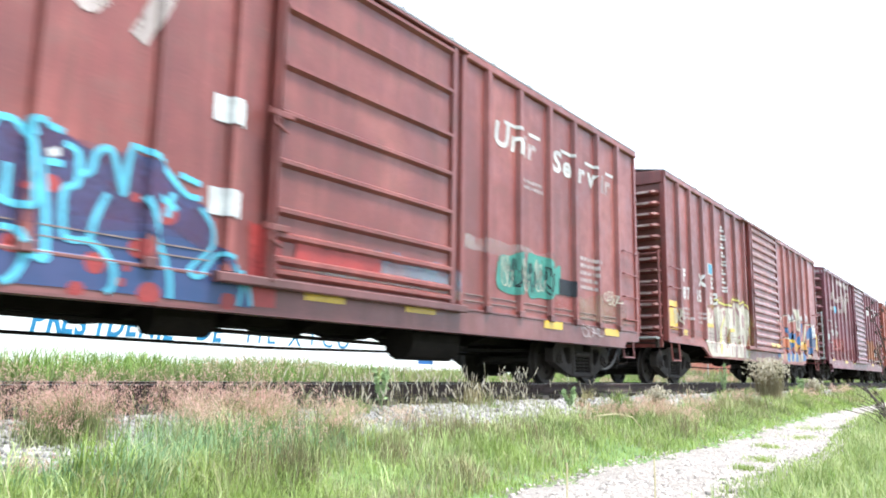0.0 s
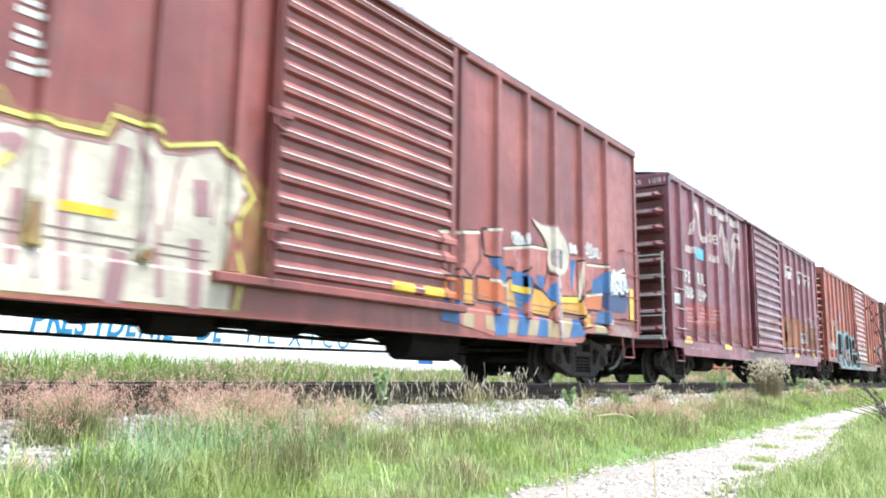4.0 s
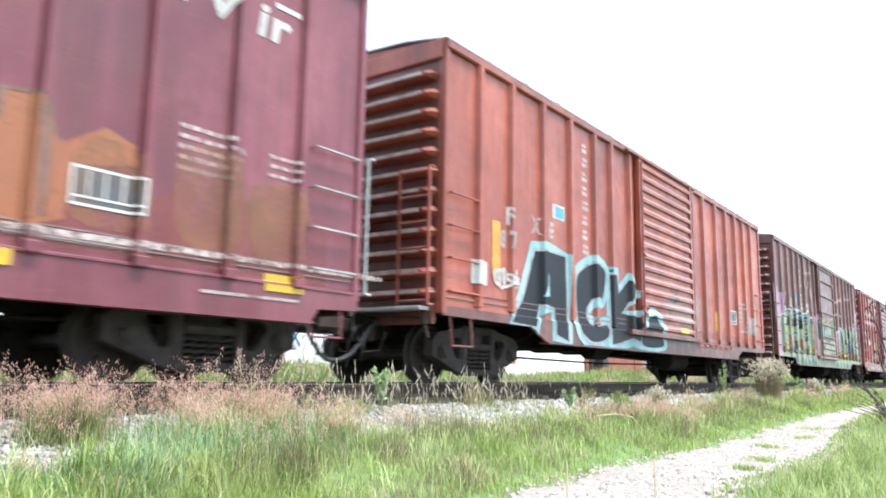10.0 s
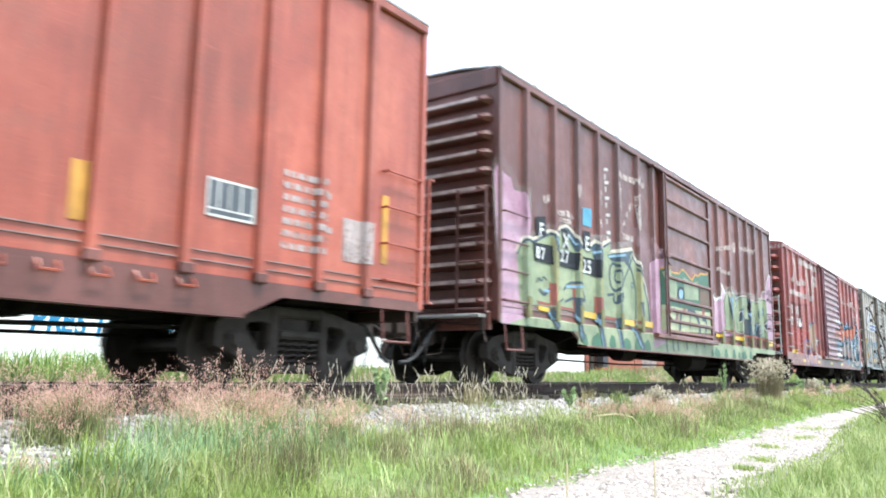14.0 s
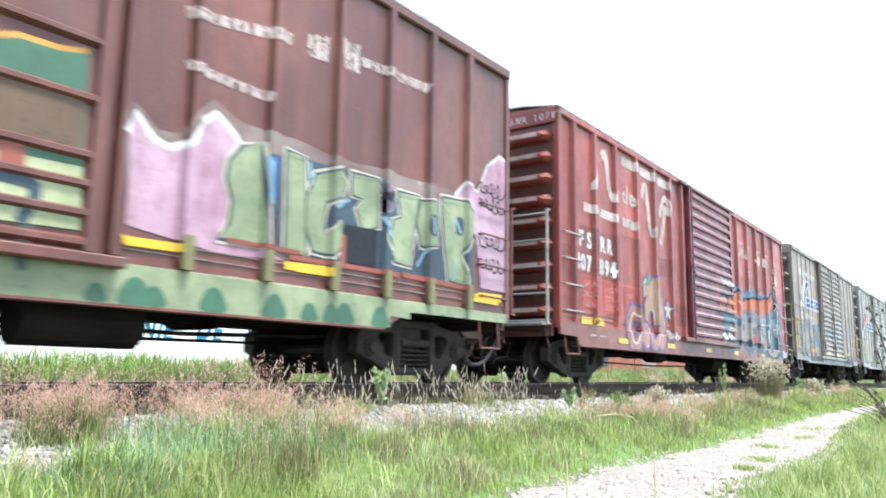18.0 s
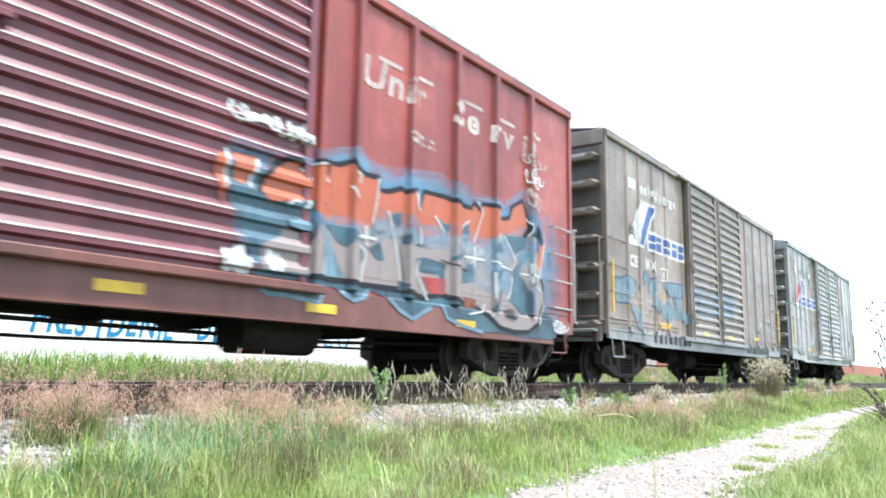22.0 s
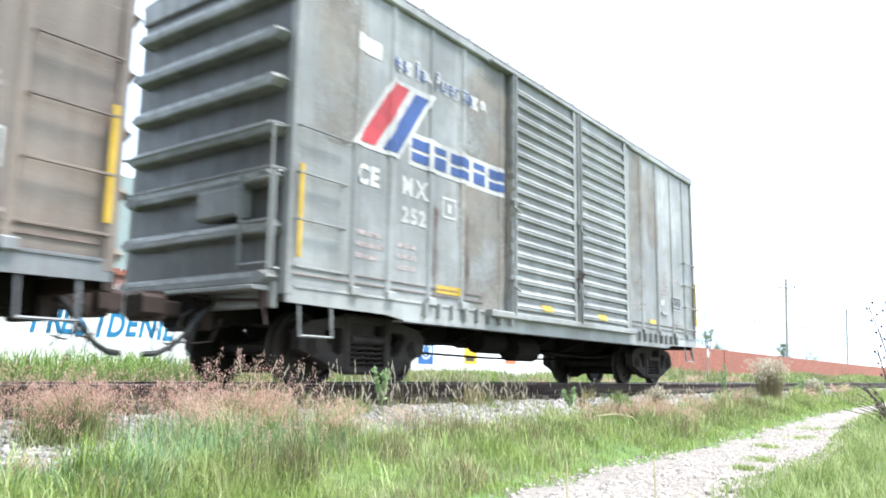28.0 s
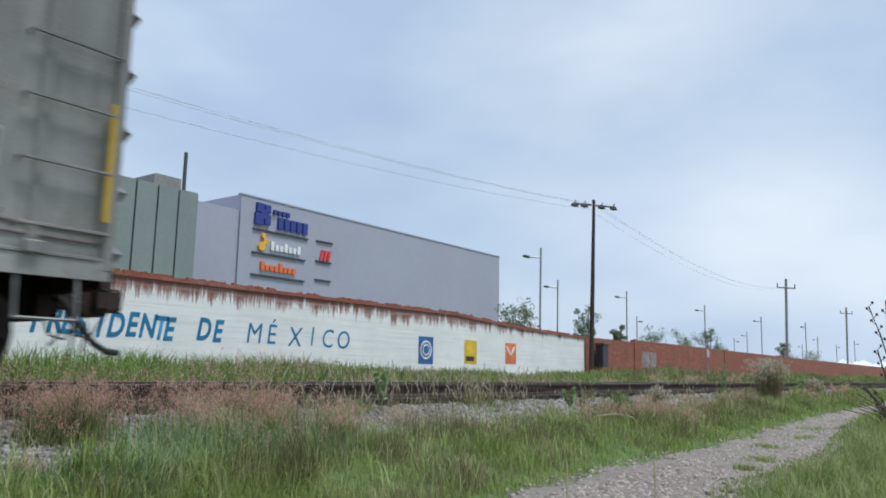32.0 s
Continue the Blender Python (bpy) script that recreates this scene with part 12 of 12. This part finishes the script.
    if not red:
        # weathered blue spray forms
        faint = worn_paint("weathered_blue_spray", (0.115, 0.195, 0.245), 0.7, 0.6, (0.15, 0.19, 0.21))
        spec = dict(spec, lay=(1.0, 0.0))
        patch(car, spec, "graffiti_wash", [[(0.34, 1.04), (0.78, 1.11), (1.30, 1.12), (1.95, 1.19), (2.20, 0.81), (1.72, 0.77), (0.82, 0.74), (0.37, 0.76)]], worn_paint("grey_blue_wash", (0.21, 0.225, 0.225), misty=True), 0.005)
        patch(car, spec, "graffiti_fill", [smooth_ring([(0.37, 2.07), (0.68, 2.10), (1.11, 2.15), (1.56, 2.01), (1.39, 1.77), (1.24, 1.78), (1.05, 1.69), (1.17, 1.58), (1.45, 1.54), (1.62, 1.43), (1.55, 1.09), (1.33, 1.33), (0.99, 1.59), (0.42, 1.59)])], faint, 0.008)
        patch(car, spec, "graffiti_fill", [smooth_ring([(1.81, 2.19), (1.93, 2.36), (2.09, 2.25), (2.02, 2.07), (1.87, 2.07)])], faint, 0.008)
        patch(car, spec, "graffiti_fill", [smooth_ring([(2.08, 2.02), (2.20, 2.22), (2.48, 2.26), (2.54, 2.03), (2.39, 1.89), (2.75, 1.83), (2.83, 1.63), (2.65, 1.49), (2.32, 1.65), (2.10, 1.45), (2.36, 1.82), (2.09, 1.87)])], faint, 0.008)
        patch(car, spec, "graffiti_fill", [smooth_ring([(2.98, 2.22), (4.35, 2.28), (4.03, 1.97), (3.52, 1.94), (3.30, 1.89), (3.16, 1.98)])], faint, 0.008)
        patch(car, spec, "graffiti_fill", [smooth_ring([(3.54, 1.94), (3.94, 1.99), (4.19, 1.63), (4.50, 1.61), (4.42, 1.34), (4.04, 1.47), (3.71, 1.44)])], faint, 0.008)
        patch(car, spec, "graffiti_fill", [smooth_ring([(2.84, 1.65), (3.30, 1.85), (3.54, 1.65), (3.48, 1.40), (3.04, 1.40)])], faint, 0.008)
        patch(car, spec, "graffiti_line", stroke([(0.68, 2.09), (1.11, 2.15), (1.55, 1.99), (1.38, 1.77)], 0.022), NAVY, 0.012)
        patch(car, spec, "graffiti_line", stroke([(0.50, 1.57), (0.99, 1.58), (1.33, 1.33), (1.53, 1.08)], 0.022), NAVY, 0.012)
        patch(car, spec, "graffiti_line", stroke([(2.08, 2.01), (2.20, 2.21), (2.48, 2.25)], 0.022), NAVY, 0.012)
        patch(car, spec, "graffiti_line", stroke([(2.10, 1.45), (2.32, 1.65), (2.65, 1.49), (2.83, 1.62)], 0.022), NAVY, 0.012)
        patch(car, spec, "graffiti_line", stroke([(2.98, 2.22), (4.35, 2.27), (4.03, 1.97), (3.56, 1.93)], 0.022), NAVY, 0.012)
        patch(car, spec, "graffiti_line", stroke([(3.54, 1.94), (4.04, 1.48), (4.44, 1.34)], 0.022), NAVY, 0.012)
        patch(car, spec, "graffiti_line", stroke([(1.81, 2.19), (1.93, 2.35), (2.09, 2.25), (1.88, 2.08)], 0.022), NAVY, 0.012)
        patch(car, spec, "graffiti_line", stroke([(3.03, 2.14), (3.16, 1.98), (3.30, 1.89)], 0.022), NAVY, 0.012)
        patch(car, spec, "graffiti_line", stroke([(1.38, 1.80), (1.55, 2.10), (1.44, 1.68)], 0.018), AMBER, 0.013)
        patch(car, spec, "graffiti_line", stroke([(2.86, 1.82), (2.92, 2.06), (2.97, 1.87), (2.67, 1.87)], 0.018), AMBER, 0.013)
        patch(car, spec, "graffiti_line", stroke([(0.87, 1.52), (1.00, 1.50), (1.29, 1.19)], 0.018), AMBER, 0.013)
        patch(car, spec, "rust_stain", [smooth_ring([(2.32, 1.50), (2.82, 1.64), (2.86, 1.15), (2.42, 1.04)])], worn_paint("rust_bleed", (0.13, 0.05, 0.03), misty=True), 0.010)
        patch(car, spec, "graffiti_fill", [[(4.64, 2.23), (5.25, 2.35), (6.32, 2.34), (7.91, 2.37), (7.92, 1.77), (5.28, 1.58), (4.67, 1.63)]], MIST_BLUE, 0.007)
        scribble(car, spec, 1.05, 1.40, 2.98, 3.24, BLACK_P, 83, 0.025, 4)


CARS = []


def build_train():
    bm = bogie_meshes()
    rib = dict(LONG, style="rib", pitch=0.24, sill=(0.92, 0.68))
    flat = dict(LONG, style="rib", pitch=0.24, sill=(0.84, 0.68), drop=(0.62, 0.72))
    dbl = dict(SHORT, style="double", post_d=0.032, pitch=0.20, sill=(0.86, 0.80), drop=(1.6, 1.9))
    p1 = dict(LONG, style="panel", pitch=0.3, sill=(0.84, 0.72), drop=(0.62, 0.72), lay=(1.0, 0.33), ribs=[1.12, 1.25, 1.50, 1.76, 2.28, 2.81, 3.35, 3.99, 4.58])
    p2 = dict(rib, lay=(1.035, 0.0), low_paint=True, posts=[0.80, 1.62, 2.56, 3.46, 4.42, 5.39, 6.30, 10.14, 11.12, 12.01, 12.91, 13.95, 15.0])
    p3 = dict(flat, lay=(1.025, -0.03))
    p4 = dict(rib, lay=(1.01, 0.46), low_paint=True, posts=[0.85, 1.75, 2.75, 3.75, 4.72, 5.46, 6.36, 10.18, 11.02, 12.03, 12.93, 13.80, 14.62, 15.40])
    p5 = dict(LONG, low_paint=True, style="panel", pitch=0.3, sill=(0.92, 0.68), eave=4.86, posts=[0.80, 1.74, 2.62, 3.47, 4.38, 5.40, 6.22, 10.12, 10.82, 11.77, 12.73, 13.63, 14.5, 15.38], ribs=[1.12, 1.36, 1.60, 1.84, 2.32, 2.82, 3.49, 4.10, 4.58])
    p6 = dict(flat, L=16.18, low_paint="all", lay=(1.008, -0.08), door=(6.48, 9.87), posts=[0.55, 1.40, 2.34, 3.42, 4.40, 5.38, 6.12, 10.08, 10.66, 11.70, 12.70, 13.72, 14.78])
    p7, p8 = dict(dbl, L=13.18, lay=(1.0, 0.22), door=(4.48, 8.88)), dict(dbl, lay=(1.008, 0.10), door=(4.38, 8.78), eave=4.95)
    c1 = build_car("oxide-red boxcar with a panelled door and blue graffiti", RED, p1, DARK_RED, bm)
    c2 = build_car("oxide-red boxcar with cream and orange graffiti", RED, p2, RED, bm, end_ribs=13, rivets=True)
    c3 = build_car("plum-red boxcar with a ribbed door and white lettering", PLUM, p3, PLUM, bm, end_ribs=9, ladder_paint=BARE, ladder=(SIDE + 0.12, SIDE + 1.0, 1.0, 2.95, 5))
    part("auxiliary_reservoir", Geo().tube([(3.25, -0.9, 0.54), (4.15, -0.9, 0.54)], 0.23, 14), UNDER, c3)
    c4 = build_car("faded orange-red boxcar with big black graffiti letters", ORANGE, p4, GRIMY_SHADED_RED, bm, end_ribs=12, rivets=True)
    c5 = build_car("brown boxcar covered in sage-green and pink graffiti", BROWN, p5, BROWN, bm, end_ribs=12, rivets=True, tabs=OLIVE)
    c6 = build_car("scarlet boxcar with white lettering and orange-blue graffiti", SCARLET, p6, GRIMY_SHADED_RED, bm, door_paint=PLUM, ladder_paint=BARE, ladder=(SIDE + 0.12, SIDE + 1.0, 1.0, 2.95, 5))
    c7 = build_car("grimy taupe double-door boxcar with a large company emblem", TAUPE, p7, SLATE, bm, end_ribs=7, end_style="fat")
    c8 = build_car("light grey double-door boxcar with a red and blue emblem", GREY, p8, GREY, bm, end_ribs=7, end_style="fat")
    paint_first(c1, p1)
    paint_second(c2, p2)
    paint_third(c3, p3)
    paint_fourth(c4, p4)
    paint_fifth(c5, p5)
    paint_sixth(c6, p6)
    paint_grey(c7, p7, False)
    paint_grey(c8, p8, True)
    CARS.extend([(c1, -1.622), (c2, 16.571), (c3, 35.038), (c4, 53.175), (c5, 71.502), (c6, 89.637), (c7, 107.309), (c8, 122.426)])


def travelled(t):
    """Metres that the train has gone by t: it slows a little."""
    u = (t - 16.0) / 16.0
    return np.polynomial.chebyshev.chebval(u, TRAVEL) - np.polynomial.chebyshev.chebval(-1.0, TRAVEL)


TRAVEL = [0.0, 65.893143, -2.075658, 0.185182, 0.09195, -0.103188]


def motions():
    times = [i * 0.5 for i in range(65)]
    for car, x0 in CARS:
        walk(car, [(t, pose(x0 - float(travelled(t)), TRACK_Y, TRACK_Z)) for t in times])
    # the wheels roll on the rail
    turn_times = [i * 32.0 / 240 for i in range(241)]
    for w, dx in WHEELS:
        walk(w, [(t, pose(dx, 0, 0.42, 0, -math.degrees(float(travelled(t)) / 0.42), 0)) for t in turn_times])


build_ground()
build_path()
build_track()
build_wall()
build_mall()
build_poles()
build_tents()
build_train()
build_trees()
build_stones()
build_grass()
motions()
